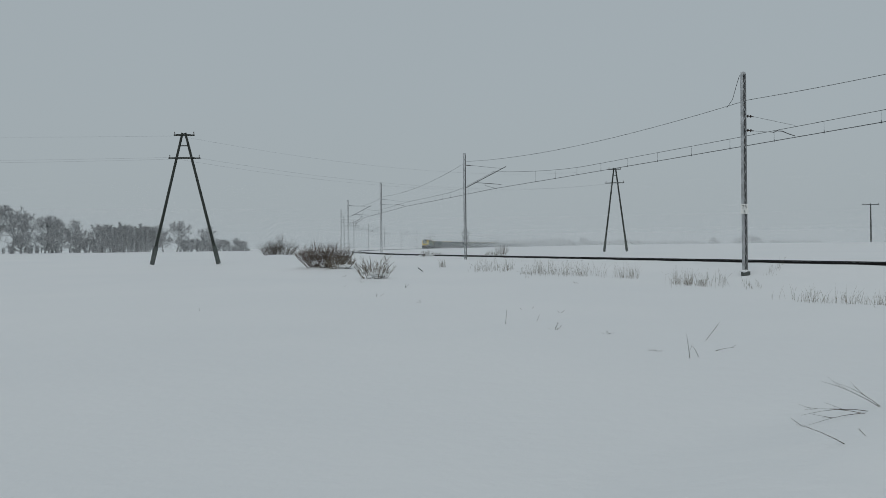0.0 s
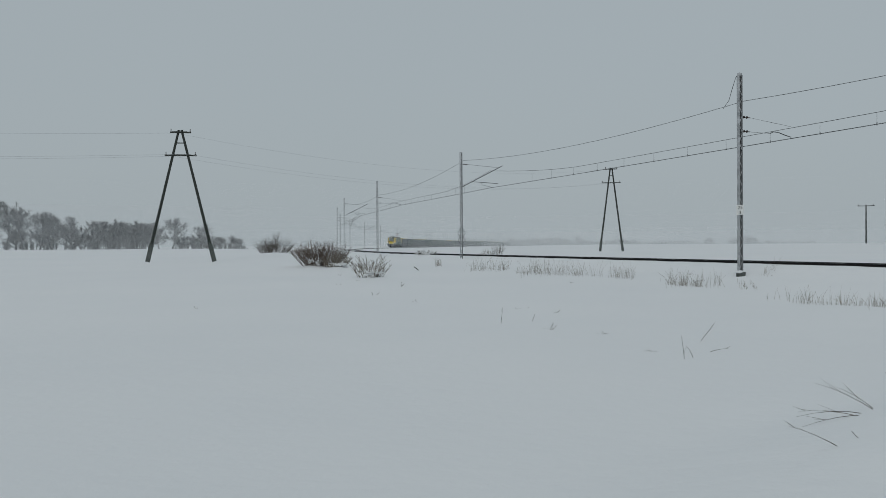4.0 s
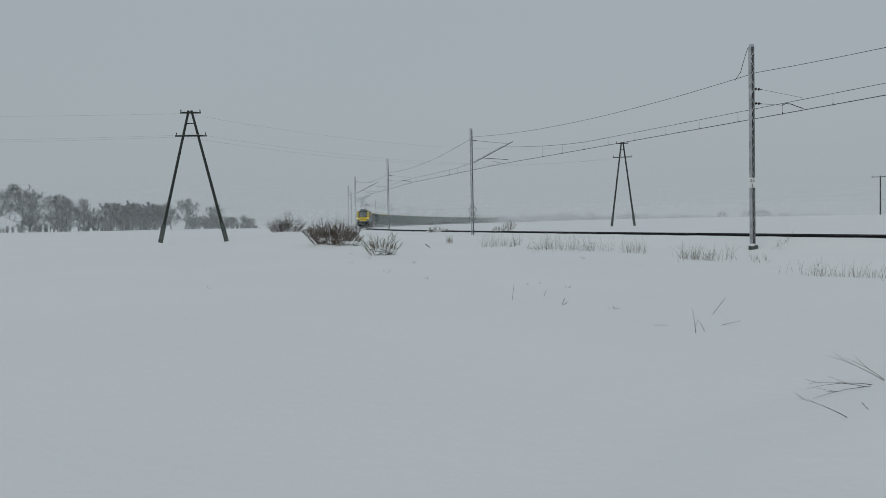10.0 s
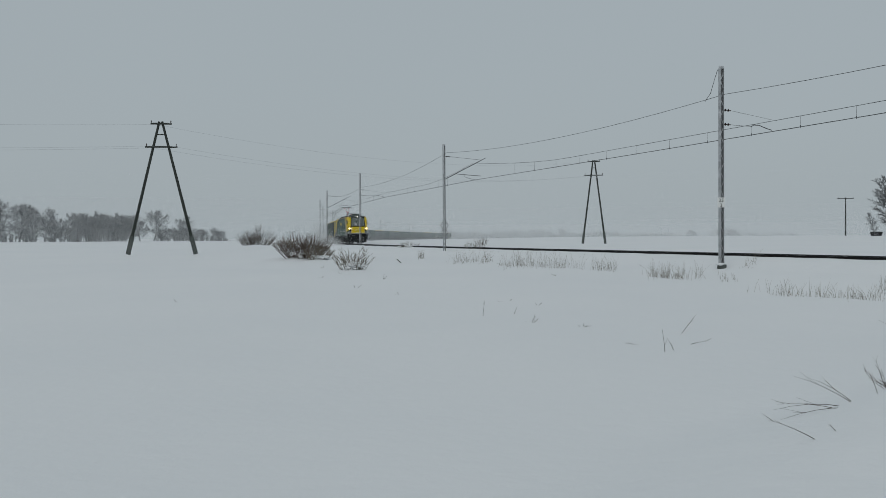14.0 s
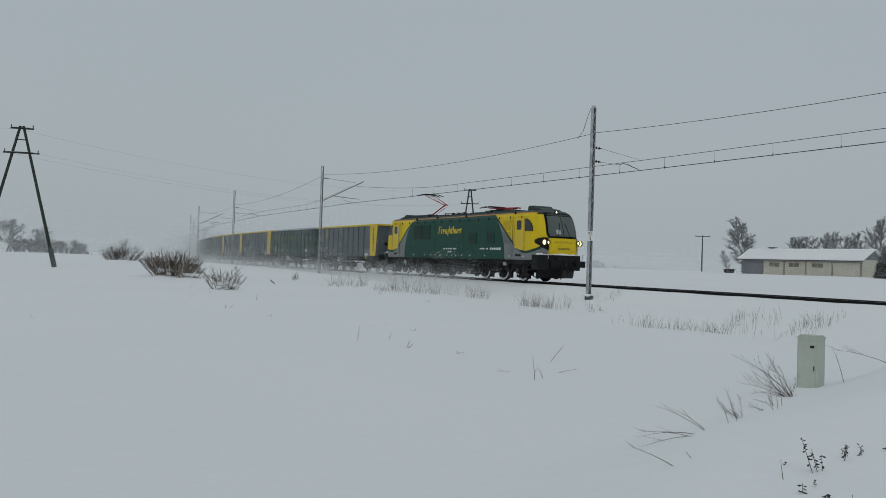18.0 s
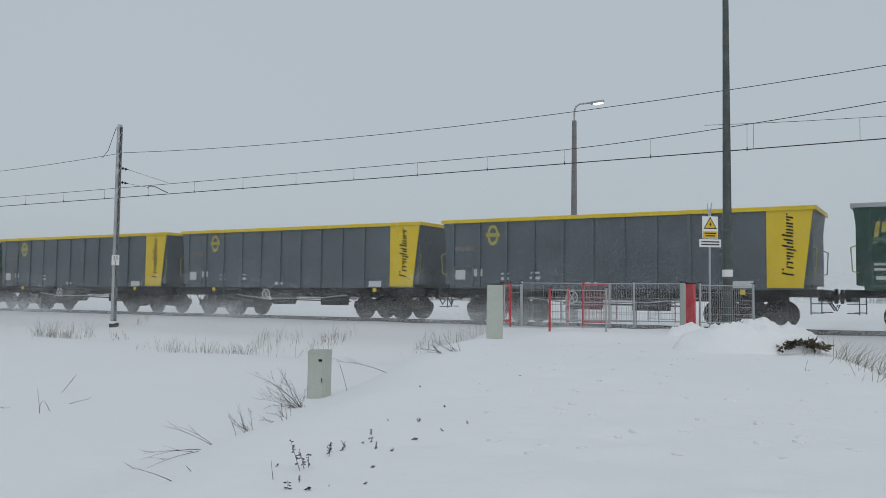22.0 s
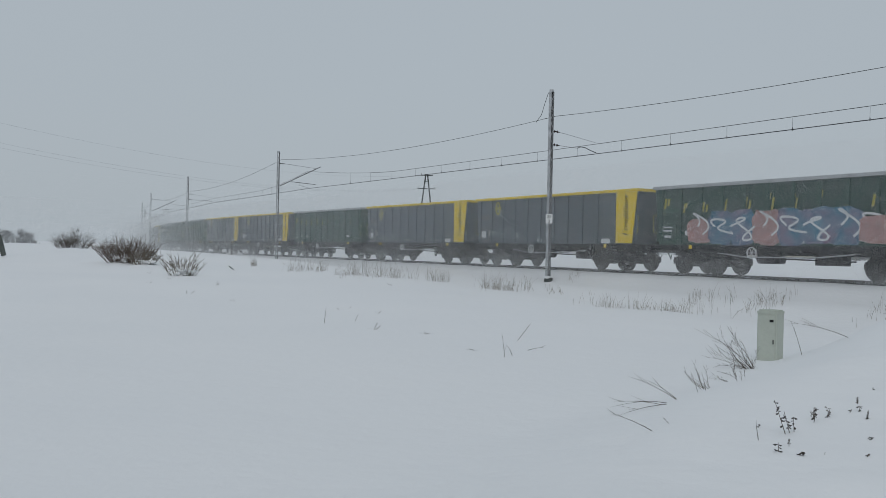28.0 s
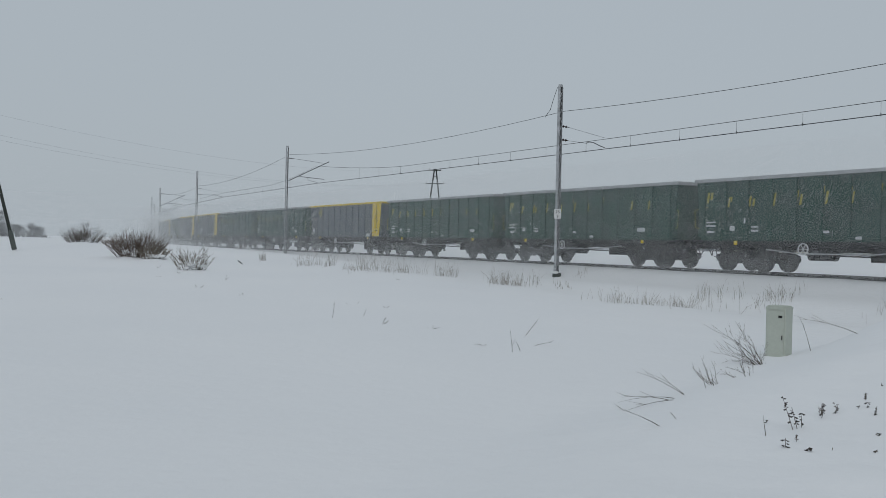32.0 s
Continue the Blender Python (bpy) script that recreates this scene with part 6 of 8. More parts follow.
part("tub", bm, DARK_STEEL, planter)

tp = thing("power_pole", pose(94.3, 187.8, gz(94.3, 187.8), 0, 0, -25), "distant T-shaped power pole", "power pole", "power line poles")
bm = bmesh.new()
rod(bm, (0, 0, -0.3), (0, 0, 8.4), 0.17, 0.12, seg=8)
part("shaft", bm, CREOSOTE, tp)
bm = bmesh.new()
box(bm, (0, 0, 8.3), (3.4, 0.14, 0.14))
part("crossarm", bm, CREOSOTE, tp)
for q in (-1.5, 0.0, 1.5):
    bm = bmesh.new()
    rod(bm, (q, 0, 8.35), (q, 0, 8.62), 0.07, 0.04, seg=6)
    part("insulator", bm, INSULATOR, tp)


# ---- haze and snow in the air, built of loose flakes ----
def flakes(name, points, sizes, label):
    """Loose flakes, each one small three-cornered plate turned at random."""
    n = len(points)
    gen = np.random.default_rng(len(points))
    d = gen.normal(size=(n, 3))
    d /= np.linalg.norm(d, axis=1)[:, None]
    e = np.cross(d, gen.normal(size=(n, 3)))
    e /= np.linalg.norm(e, axis=1)[:, None]
    f = np.cross(d, e)
    s = sizes[:, None]
    v = np.stack([points + e * s, points - e * s * 0.5 + f * s * 0.87, points - e * s * 0.5 - f * s * 0.87], 1).reshape(-1, 3)
    me = bpy.data.meshes.new(name)
    me.vertices.add(3 * n)
    me.vertices.foreach_set("co", v.ravel())
    me.loops.add(3 * n)
    me.loops.foreach_set("vertex_index", np.arange(3 * n, dtype=np.int32))
    me.polygons.add(n)
    me.polygons.foreach_set("loop_start", np.arange(0, 3 * n, 3, dtype=np.int32))
    me.update(calc_edges=True)
    me.materials.append(SNOW_AND_HAZE)
    return me


def haze_flakes():
    """Distance haze built of oversized flakes, thickest where one looks through most of it."""
    gen = np.random.default_rng(4)
    P, S = [], []
    for r0, r1, az0, az1, z_hi, count, size in HAZE_SHELLS:
        r = np.sqrt(gen.uniform(r0 ** 2, r1 ** 2, count))
        a = np.radians(gen.uniform(az0, az1, count) + gen.normal(0, 2.0, count))
        x, y = r * np.sin(a), r * np.cos(a)
        floor = 0.4 if r1 < 120 else 0.9
        z = floor + gen.random(count) * (EYE_Z + z_hi * r / r1 - floor)
        P.append(np.stack([x, y, z], 1))
        S.append(size * r / r1 * gen.uniform(0.7, 1.3, count))
    me = flakes("haze_flakes", np.concatenate(P), np.concatenate(S), "")
    tagged(new("haze_flakes", me), "oversized pale flakes added to stand in for distant haze", "snowfall", kind="stuff")


# shells of flakes added in place of haze; flake size grows with distance
HAZE_SHELLS = [(58, 110, -32, 104, 8.0, 150000, 0.025), (110, 260, -31, -11, 12.0, 240000, 0.040), (110, 260, -11, 26, 9.0, 190000, 0.045), (260, 545, -31, 26, 10.5, 120000, 0.12), (545, 880, -2, 26, 13.0, 150000, 0.26), (110, 430, 26, 104, 12.5, 200000, 0.104)]
haze_flakes()


# ---- trodden and crumbled snow on the road ----
def snow_clods():
    rnd = random.Random(31)
    bm = bmesh.new()
    for k in range(70):
        a, c = rnd.uniform(2.0, 13.0), rnd.gauss(0, 1.5)
        x, y = _ROAD0[0] + a * _ROADD[0] - c * _ROADD[1], _ROAD0[1] + a * _ROADD[1] + c * _ROADD[0]
        s = rnd.uniform(0.02, 0.055)
        bmesh.ops.create_icosphere(bm, subdivisions=1, radius=1, matrix=pose(x, y, gz(x, y) - 0.05 * s, rnd.uniform(-20, 20), 0, rnd.uniform(0, 360)) @ Matrix.Diagonal((s * 1.8, s * 1.1, s * 0.42, 1)))
    tagged(solo("snow_clods", bm, SNOW, None, "small clods of trodden snow on the road", "snow", smooth=True), kind="stuff")


snow_clods()
# ---- the train ----
LOCO_L, WAGON_L = 22.15, 14.04
NOSE_Z = [(1.24, 10.08), (1.9, 10.14), (2.4, 10.10), (2.97, 9.96), (3.4, 9.80), (3.6, 9.70), (3.8, 9.55), (3.95, 9.34), (4.08, 9.02), (4.15, 8.60)]


def nose_x(z, y):
    """How far forward the cab front reaches at height z and y from the middle."""
    x = float(np.interp(z, [a for a, _ in NOSE_Z], [b for _, b in NOSE_Z]))
    return x - 1.05 * abs(y / 1.48) ** 5


def half_w(z):
    """Half width of the body at height z."""
    return float(np.interp(z, [1.24, 1.34, 3.3, 3.75, 3.95, 4.08, 4.15], [1.45, 1.48, 1.48, 1.42, 1.28, 1.05, 0.6]))


BODY_Z = [1.24, 1.34, 1.5, 1.8, 2.1, 2.4, 2.7, 2.97, 3.2, 3.4, 3.6, 3.75, 3.87, 3.95, 4.02, 4.08, 4.15]


def loco_body():
    bm = bmesh.new()
    cols = []
    for z in BODY_Z:
        w = half_w(z)
        row = []
        for k in range(13):
            y = -w + 2 * w * k / 12
            row.append(bm.verts.new((nose_x(z, y), y, z)))
        for k in range(13):
            y = w - 2 * w * k / 12
            row.append(bm.verts.new((-nose_x(z, y), y, z)))
        cols.append(row)
    for a, b in zip(cols, cols[1:]):
        for k in range(26):
            bm.faces.new((a[k], a[(k + 1) % 26], b[(k + 1) % 26], b[k]))
    bm.faces.new(cols[0][::-1])
    bm.faces.new(cols[-1])
    return bm


def front_patch(z0, z1, y0, y1, lift, end, nz=6, ny=8, round_top=0.0):
    """A curved pane lying on the cab front."""
    bm = bmesh.new()
    g = []
    for i in range(nz + 1):
        z = z0 + (z1 - z0) * i / nz
        trim = round_top * (abs(i / nz - 0.5) * 2) ** 4
        row = []
        for k in range(ny + 1):
            y = (y0 + trim) + (y1 - y0 - 2 * trim) * k / ny
            row.append(bm.verts.new((end * (nose_x(z, y) + lift), end * y, z)))
        g.append(row)
    for a, b in zip(g, g[1:]):
        for k in range(ny):
            bm.faces.new((a[k], a[k + 1], b[k + 1], b[k]))
    bmesh.ops.solidify(bm, geom=bm.faces[:], thickness=0.02)
    return bm


def side_pane(pts, side, thick=0.02, bowed=False):
    """A flat plate on the body's side, from (x, z) points."""
    bm = bmesh.new()
    y = 1.40 if bowed else 1.482
    plate(bm, [(x, side * y, z) for x, z in pts], thick, (0, side, 0))
    return bm


def screen(z0, z1, w_low, w_high, lift, end, nz=8, ny=14):
    """A pane lying on the cab front, narrower towards its top, with rounded corners."""
    bm = bmesh.new()
    g = []
    for i in range(nz + 1):
        f = i / nz
        z, w = z0 + (z1 - z0) * f, (w_low + (w_high - w_low) * f) - 0.10 * (abs(f - 0.5) * 2) ** 6
        g.append([bm.verts.new((end * (nose_x(z, y) + lift), end * y, z)) for y in (-w + 2 * w * k / ny for k in range(ny + 1))])
    for a, b in zip(g, g[1:]):
        for k in range(ny):
            bm.faces.new((a[k], a[k + 1], b[k + 1], b[k]))
    bmesh.ops.solidify(bm, geom=bm.faces[:], thickness=0.02)
    return bm


def lamp_sweep(sy, end, n=10):
    """The black teardrop round the lamps: pointed above on the flank, broad at the front edge."""
    bm = bmesh.new()
    rows = []
    for k in range(n + 1):
        f = k / n
        y = 0.98 + 0.44 * f
        lo, hi = 1.80 + 0.42 * f ** 1.5, 2.52 + 0.02 * f - 0.16 * f ** 4
        rows.append([bm.verts.new((end * (nose_x(lo + (hi - lo) * j / 4, y) + 0.012), sy * y, lo + (hi - lo) * j / 4)) for j in range(5)])
    for a, b in zip(rows, rows[1:]):
        for j in range(4):
            bm.faces.new((a[j], a[j + 1], b[j + 1], b[j]))
    bmesh.ops.recalc_face_normals(bm, faces=bm.faces[:])
    bmesh.ops.solidify(bm, geom=bm.faces[:], thickness=0.012)
    return bm


# a painted word as plain slanted bars: for each letter its width, and the height and foot of one or two upright bars
WORD = [(0.50, (1.0, 0), (0.16, 0.84)), (0.36, (0.62, 0), (0.14, 0.48)), (0.44, (0.58, 0.02), (0.30, 0.30)), (0.22, (0.62, 0), None), (0.46, (0.60, 0), (0.85, -0.25)), (0.46, (1.0, 0), (0.58, 0)),
        (0.30, (0.84, 0), None), (0.22, (1.0, 0), None), (0.22, (0.62, 0), None), (0.46, (0.62, 0), (0.58, 0)), (0.44, (0.58, 0.02), (0.30, 0.30)), (0.34, (0.62, 0), (0.14, 0.48))]


def word_strokes(height, wide=1.0, lean=0.20):
    """Outlines (along, up) of the word's bars."""
    out, a = [], 0.0
    for w, first, second in WORD:
        thick = 0.13 * height * wide
        for k, bar in enumerate((first, second)):
            if not bar:
                continue
            b0, b1 = bar[1] * height, (bar[1] + bar[0]) * height
            p = a + k * (w * 0.56) * height * wide
            out.append(([p + lean * b0, p + thick + lean * b0, p + thick + lean * b1, p + lean * b1], [b0, b0, b1, b1]))
        a += w * height * wide
    return out


def side_bar(x0, z0, along, up, side):
    bm = bmesh.new()
    go = 1 if side < 0 else -1
    plate(bm, [(x0 + go * a, side * 1.484, z0 + b) for a, b in zip(along, up)], 0.006, (0, side, 0))
    return bm


def build_loco():
    loco = thing("electric_locomotive", None, "green, grey and yellow electric locomotive with lit headlights", "locomotive")
    bm = loco_body()
    part("body", bm, LIVERY, loco, "green body with swept yellow cab ends")
    for end in (1, -1):
        part("screen_frame", screen(2.50, 3.97, 1.07, 0.98, 0.016, end), LOCO_BLACK, loco, "black windscreen surround", True)
        scr = part("windscreen", screen(2.60, 3.86, 0.99, 0.88, 0.030, end), SCREEN_GLASS, loco, "wrap-around cab windscreen, coloured pale for the sky in its glass", True)
        part("screen_divider", front_patch(2.60, 3.86, -0.02, 0.02, 0.036, end, 6, 1), LOCO_BLACK, scr)
        part("paper", front_patch(2.72, 2.98, -0.50, -0.20, 0.034, end, 2, 2), WHITE, scr, "pale paper behind the glass")
        for q in range(10):
            part("letter_bar", front_patch(2.22, 2.29 + 0.05 * (q % 3 == 0), -0.60 + q * 0.12, -0.55 + q * 0.12, 0.008, end, 1, 1), FADED_YELLOW, loco)
        for q in range(4):
            part("letter_bar", front_patch(1.84, 1.96, -0.42 + q * 0.21, -0.27 + q * 0.21, 0.008, end, 1, 1), FADED_YELLOW, loco)
        for q in (-0.45, 0.45):
            bm = bmesh.new()
            tube(bm, [(end * (nose_x(z, q) + 0.05), q * w_, z) for z, w_ in ((2.58, 1.0), (2.75, 0.8), (3.1, 0.55), (3.35, 0.4))], 0.018, 5)
            part("wiper", bm, LOCO_BLACK, loco)
        for sy in (-1, 1):
            part("headlight_housing", lamp_sweep(sy, end), LOCO_BLACK, loco, "black swept headlight housing", True)
            # at the leading end both lamps are lit and oversized to widen the glow
            for ly, lr in ((1.04, 0.09), (1.24, 0.15)):
                back = nose_x(2.25, ly - lr) - 0.01
                # the deep rim hides the glow from the side, like a narrow beam
                bm = bmesh.new()
                disc(bm, (end * (back + (0.03 if end > 0 else -0.03)), sy * ly, 2.25), (1, 0, 0), lr + 0.02, 0.17, 18, lr)
                part("headlight_rim", bm, LOCO_BLACK, loco)
                # ring whose emission stands in for the halo round a lit lamp
                bm = bmesh.new()
                disc(bm, (end * (back + 0.02), sy * ly, 2.25), (1, 0, 0), lr, 0.02, 18, lr * 0.6)
                part("lamp_ring", bm, LAMP_HALO if end > 0 else GALV, loco, "warm glowing ring standing in for the headlight's halo" if end > 0 else "")
                bm = bmesh.new()
                disc(bm, (end * (back + 0.02), sy * ly, 2.25), (1, 0, 0), lr * 0.6, 0.03, 14)
                part("headlight", bm, HEADLIGHT if end > 0 else CAB_GLASS, loco, "glowing warm headlight" if end > 0 else "unlit lamp")
            # buffers
            bm = bmesh.new()
            rod(bm, (end * 9.9, sy * 0.875, 1.06), (end * 10.45, sy * 0.875, 1.06), 0.13, 0.10, seg=12)
            buf = part("buffer", bm, LOCO_BLACK, loco)
            bm = bmesh.new()
            box(bm, (end * 10.52, sy * 0.875, 1.06), (0.08, 0.62, 0.36), bevel=0.03)
            part("buffer_plate", bm, LOCO_BLACK, buf)
            # chrome rails beside the nose
            bm = bmesh.new()
            tube(bm, [(end * (nose_x(z, 0.98) + 0.07), sy * 0.98, z) for z in (1.62, 1.8, 2.1, 2.5)], 0.022, 6)
            part("handrail", bm, GALV, loco)
        bm = bmesh.new()
        disc(bm, (end * (nose_x(3.98, 0) + 0.04), 0, 3.98), (1, 0, 0), 0.11, 0.16, 14, 0.085)
        part("top_light_rim", bm, LOCO_BLACK, loco)
        bm = bmesh.new()
        disc(bm, (end * (nose_x(3.98, 0) + 0.0), 0, 3.98), (1, 0, 0), 0.084, 0.03, 12)
        part("top_light", bm, TOP_LIGHT if end > 0 else CAB_GLASS, loco, "round top light")
        bm = bmesh.new()
        plate(bm, [(end * a, b, 0.70) for a, b in ((9.05, -1.46), (9.70, -1.46), (10.18, -1.10), (10.26, 0), (10.18, 1.10), (9.70, 1.46), (9.05, 1.46))], 0.84, (0, 0, 1))
        beam = part("buffer_beam", bm, LOCO_BLACK, loco, "black buffer beam with snow on its ledge")
        for sy in (-1, 1):
            for z0, z1 in ((1.10, 1.26), (0.80, 0.94)):
                bm = bmesh.new()
                box(bm, (end * 9.38, sy * 1.462, (z0 + z1) / 2), (0.34, 0.02, z1 - z0), bevel=0.008)
                part("step_recess", bm, BLACK, beam)
            bm = bmesh.new()
            box(bm, (end * 10.23, sy * 0.45, 1.36), (0.10, 0.30, 0.22), bevel=0.03)
            part("socket_box", bm, LOCO_DARK, beam)
            for k in range(2):
                bm = bmesh.new()
                tube(bm, [(end * 10.22, sy * (0.28 + 0.16 * k), 1.12), (end * 10.38, sy * (0.30 + 0.16 * k), 0.86), (end * 10.24, sy * (0.34 + 0.16 * k), 0.62)], 0.028, 5)
                part("brake_hose", bm, LOCO_DARK, beam)
            bm = bmesh.new()
            rod(bm, (end * 10.22, sy * 1.18, 1.30), (end * 10.30, sy * 1.18, 1.62), 0.018, seg=5)
            part("grab_iron", bm, GALV, beam)
        bm = bmesh.new()
        rnd = random.Random(12 + end)
        for q in range(26):
            a = -1.32 + 2.64 * q / 25
            bmesh.ops.create_icosphere(bm, subdivisions=2, radius=1, matrix=Matrix.Translation((end * (10.06 - 0.62 * abs(a / 1.4) ** 3 + rnd.uniform(-0.06, 0.02)), a, 1.545)) @ Matrix.Diagonal((0.16, 0.14, rnd.uniform(0.05, 0.13), 1)))
        part("snow_ledge", bm, SNOW, loco, "snow lying on the front ledge", True)
        bm = bmesh.new()
        for y0, y1, x0, x1 in ((-1.3, 0, 9.3, 9.95), (0, 1.3, 9.95, 9.3)):
            plate(bm, [(end * x0, y0, 0.25), (end * x1, y1, 0.25), (end * (x1 + 0.1), y1, 0.75), (end * (x0 + 0.1), y0, 0.75)], 0.04, (end, 0, 0))
        part("snow_plough", bm, LOCO_BLACK, loco, "black plough under the buffer beam")
        bm = bmesh.new()
        box(bm, (end * 10.15, 0, 1.02), (0.5, 0.18, 0.22), bevel=0.04)
        tube(bm, [(end * 10.35, 0.0, 1.0), (end * 10.5, 0.0, 0.8), (end * 10.45, 0, 0.55)], 0.04, 6)
        part("coupling", bm, LOCO_DARK, loco)
        for k, y in enumerate((-0.5, -0.3, 0.3, 0.5)):
            bm = bmesh.new()
            tube(bm, [(end * 9.95, y, 0.85), (end * 10.2, y, 0.6), (end * 10.05, y, 0.4)], 0.022, 5)
            part("hose", bm, LOCO_BLACK, loco)
        # roof hump over the cab
        bm = bmesh.new()
        plate(bm, [(end * a, 0.65, b) for a, b in ((7.46, 4.08), (7.52, 4.36), (7.60, 4.42), (7.98, 4.42), (8.14, 4.30), (8.75, 4.20), (9.05, 4.06))], 1.3, (0, -1, 0))
        part("air_conditioner", bm, ROOF_DARK, loco, "dark roof unit over the cab")
        for side in (1, -1):
            d = end
            bm = side_pane([(d * 7.44, 1.95), (d * 7.44, 3.66), (d * 8.32, 3.66), (d * 8.32, 1.80), (d * 8.0, 1.80)][::d * side or 1], side, 0.014)
            door = part("cab_door", bm, LIVERY_YELLOW, loco, "yellow cab door")
            bm = side_pane([(d * 7.63, 3.03), (d * 7.63, 3.45), (d * 7.69, 3.51), (d * 8.01, 3.51), (d * 8.07, 3.45), (d * 8.07, 3.03), (d * 8.01, 2.97), (d * 7.69, 2.97)], side, 0.022)
            part("pane", bm, CAB_GLASS, door)
            pts = [(8.42, 2.88), (8.42, 3.60), (8.60, 3.60), (8.80, 3.50), (8.96, 3.32), (9.06, 3.12), (9.10, 2.88)]
            part("side_window", side_pane([(d * a, b) for a, b in pts], side, 0.092, True), CAB_GLASS, loco, "dark quarter-round cab window")
            for xx in (7.36, 8.37):
                bm = bmesh.new()
                rod(bm, (d * xx, side * 1.53, 1.75), (d * xx, side * 1.53, 3.45), 0.022, seg=6)
                part("handrail", bm, GALV, loco)
            bm = side_pane([(d * 7.55, 1.44), (d * 7.55, 1.56), (d * 8.05, 1.56), (d * 8.05, 1.44)], side, 0.02)
            part("step_recess", bm, BLACK, loco)
    for side in (1, -1):
        # ventilation grilles in the green flank and the yellow
        for xa, xb, za, zb in ((-5.04, -3.96, 2.50, 3.50), (-3.74, -2.68, 2.50, 3.50), (2.42, 3.27, 2.19, 2.88), (4.52, 5.34, 2.19, 2.88), (6.17, 7.02, 2.17, 2.85), (6.20, 7.02, 2.95, 3.54)):
            bm = bmesh.new()
            plate(bm, [(xa, side * 1.481, za), (xb, side * 1.481, za), (xb, side * 1.481, zb), (xa, side * 1.481, zb)], 0.012, (0, side, 0))
            k = za + 0.06
            while k < zb - 0.04:
                if xa > 6:
                    break
                box(bm, ((xa + xb) / 2, side * 1.497, k), (xb - xa - 0.08, 0.02, 0.03))
                k += 0.085
            part("grille", bm, LIVERY_MESH if xa > 6 else GRILLE, loco, "perforated grille painted with the livery" if xa > 6 else "dark slatted ventilation grille")
        for xa, xb, za, zb in ((-5.04, -3.96, 2.50, 3.50), (-3.74, -2.68, 2.50, 3.50), (2.42, 3.27, 2.19, 2.88), (4.52, 5.34, 2.19, 2.88)):
            bm = bmesh.new()
            for c, d in ((((xa + xb) / 2, zb), (xb - xa + 0.06, 0.03)), (((xa + xb) / 2, za), (xb - xa + 0.06, 0.03)), ((xa, (za + zb) / 2), (0.03, zb - za)), ((xb, (za + zb) / 2), (0.03, zb - za))):
                box(bm, (c[0], side * 1.49, c[1]), (d[0], 0.03, d[1]))
            part("grille_frame", bm, LIVERY, loco)
        # the owner's word as plain bars, and number bars below
        for a, b in word_strokes(0.50, 1.36):
            part("letter_bar", side_bar(-1.50 if side < 0 else 1.50, 2.86, a, b, side), LIVERY_YELLOW, loco)
        sgn = 1 if side < 0 else -1
        for xx, z, w, h in ((-0.66, 1.87, 0.2, 0.12), (-0.36, 1.87, 0.2, 0.12), (-0.12, 1.87, 0.09, 0.12), (0.16, 1.87, 0.3, 0.12), (0.58, 1.87, 0.3, 0.12), (0.84, 1.87, 0.1, 0.12), (-0.12, 1.67, 0.2, 0.11), (0.16, 1.67, 0.28, 0.11),
                            (3.98, 1.87, 0.6, 0.11), (4.52, 1.87, 0.26, 0.11), (4.93, 1.87, 0.17, 0.16), (5.13, 1.87, 0.17, 0.16), (5.33, 1.87, 0.17, 0.16), (5.53, 1.87, 0.17, 0.16), (5.73, 1.87, 0.17, 0.16), (5.93, 1.87, 0.17, 0.16)):
            bm = bmesh.new()
            box(bm, (sgn * (xx - w * 0.32), side * 1.484, z), (w * 0.22, 0.006, h * 0.85))
            box(bm, (sgn * (xx + w * 0.32), side * 1.484, z), (w * 0.22, 0.006, h * 0.85))
            box(bm, (sgn * xx, side * 1.484, z), (w * 0.22, 0.006, h * 0.85))
            part("number_bar", bm, WHITE, loco)
        # panel joints and the clips under the roof edge
        for xx in (-7.2, 7.2):
            bm = bmesh.new()
            box(bm, (xx, side * 1.484, 2.62), (0.022, 0.010, 2.4))
            part("panel_joint", bm, LOCO_DARK, loco)
        for xx in (-1.95, 1.75):
            bm = bmesh.new()
            box(bm, (xx, side * 1.482, 2.5), (0.016, 0.006, 2.4))
            part("panel_joint", bm, GRILLE, loco)
        for k in range(15):
            bm = bmesh.new()
            box(bm, (-8.05 + k * 1.15, side * 1.475, 3.70), (0.05, 0.03, 0.16), Euler((side * 0.14, 0, 0)).to_matrix())
            part("roof_clip", bm, LOCO_DARK, loco)
        for xx in (-4.9, -1.95, 1.75, 7.2):
            bm = bmesh.new()
            box(bm, (xx, side * 1.33, 3.98), (0.045, 0.10, 0.13), Euler((side * 0.5, 0, 0)).to_matrix())
            part("roof_seam", bm, LOCO_DARK, loco)
        for xx in (-7.4, -5.0, -3.3, -2.5, -1.9, -1.2, -0.3, 0.3, 0.8, 1.6, 2.6, 4.3, 6.9, 8.3):
            bm = bmesh.new()
            box(bm, (sgn * xx, side * 1.484, 1.44), (0.08, 0.006, 0.07))
            part("sole_mark", bm, WHITE, loco)
    # roof
    for xa, w in ((-2.7, 2.4), (0.0, 1.6), (2.2, 1.9), (-5.6, 2.6), (5.2, 2.4)):
        bm = bmesh.new()
        box(bm, (xa, 0, 4.17), (w, 1.6, 0.12), bevel=0.08)
        part("roof_hatch", bm, ROOF_DARK, loco)
    for xa in (-0.9, -0.2, 0.6):
        bm = bmesh.new()
        rod(bm, (xa, -0.7, 4.18), (xa, -0.7, 4.30), 0.16, 0.08, seg=8)
        part("roof_vent", bm, LOCO_BLACK, loco)
    for xa in (-8.3, 2.0, -4.0):
        bm = bmesh.new()
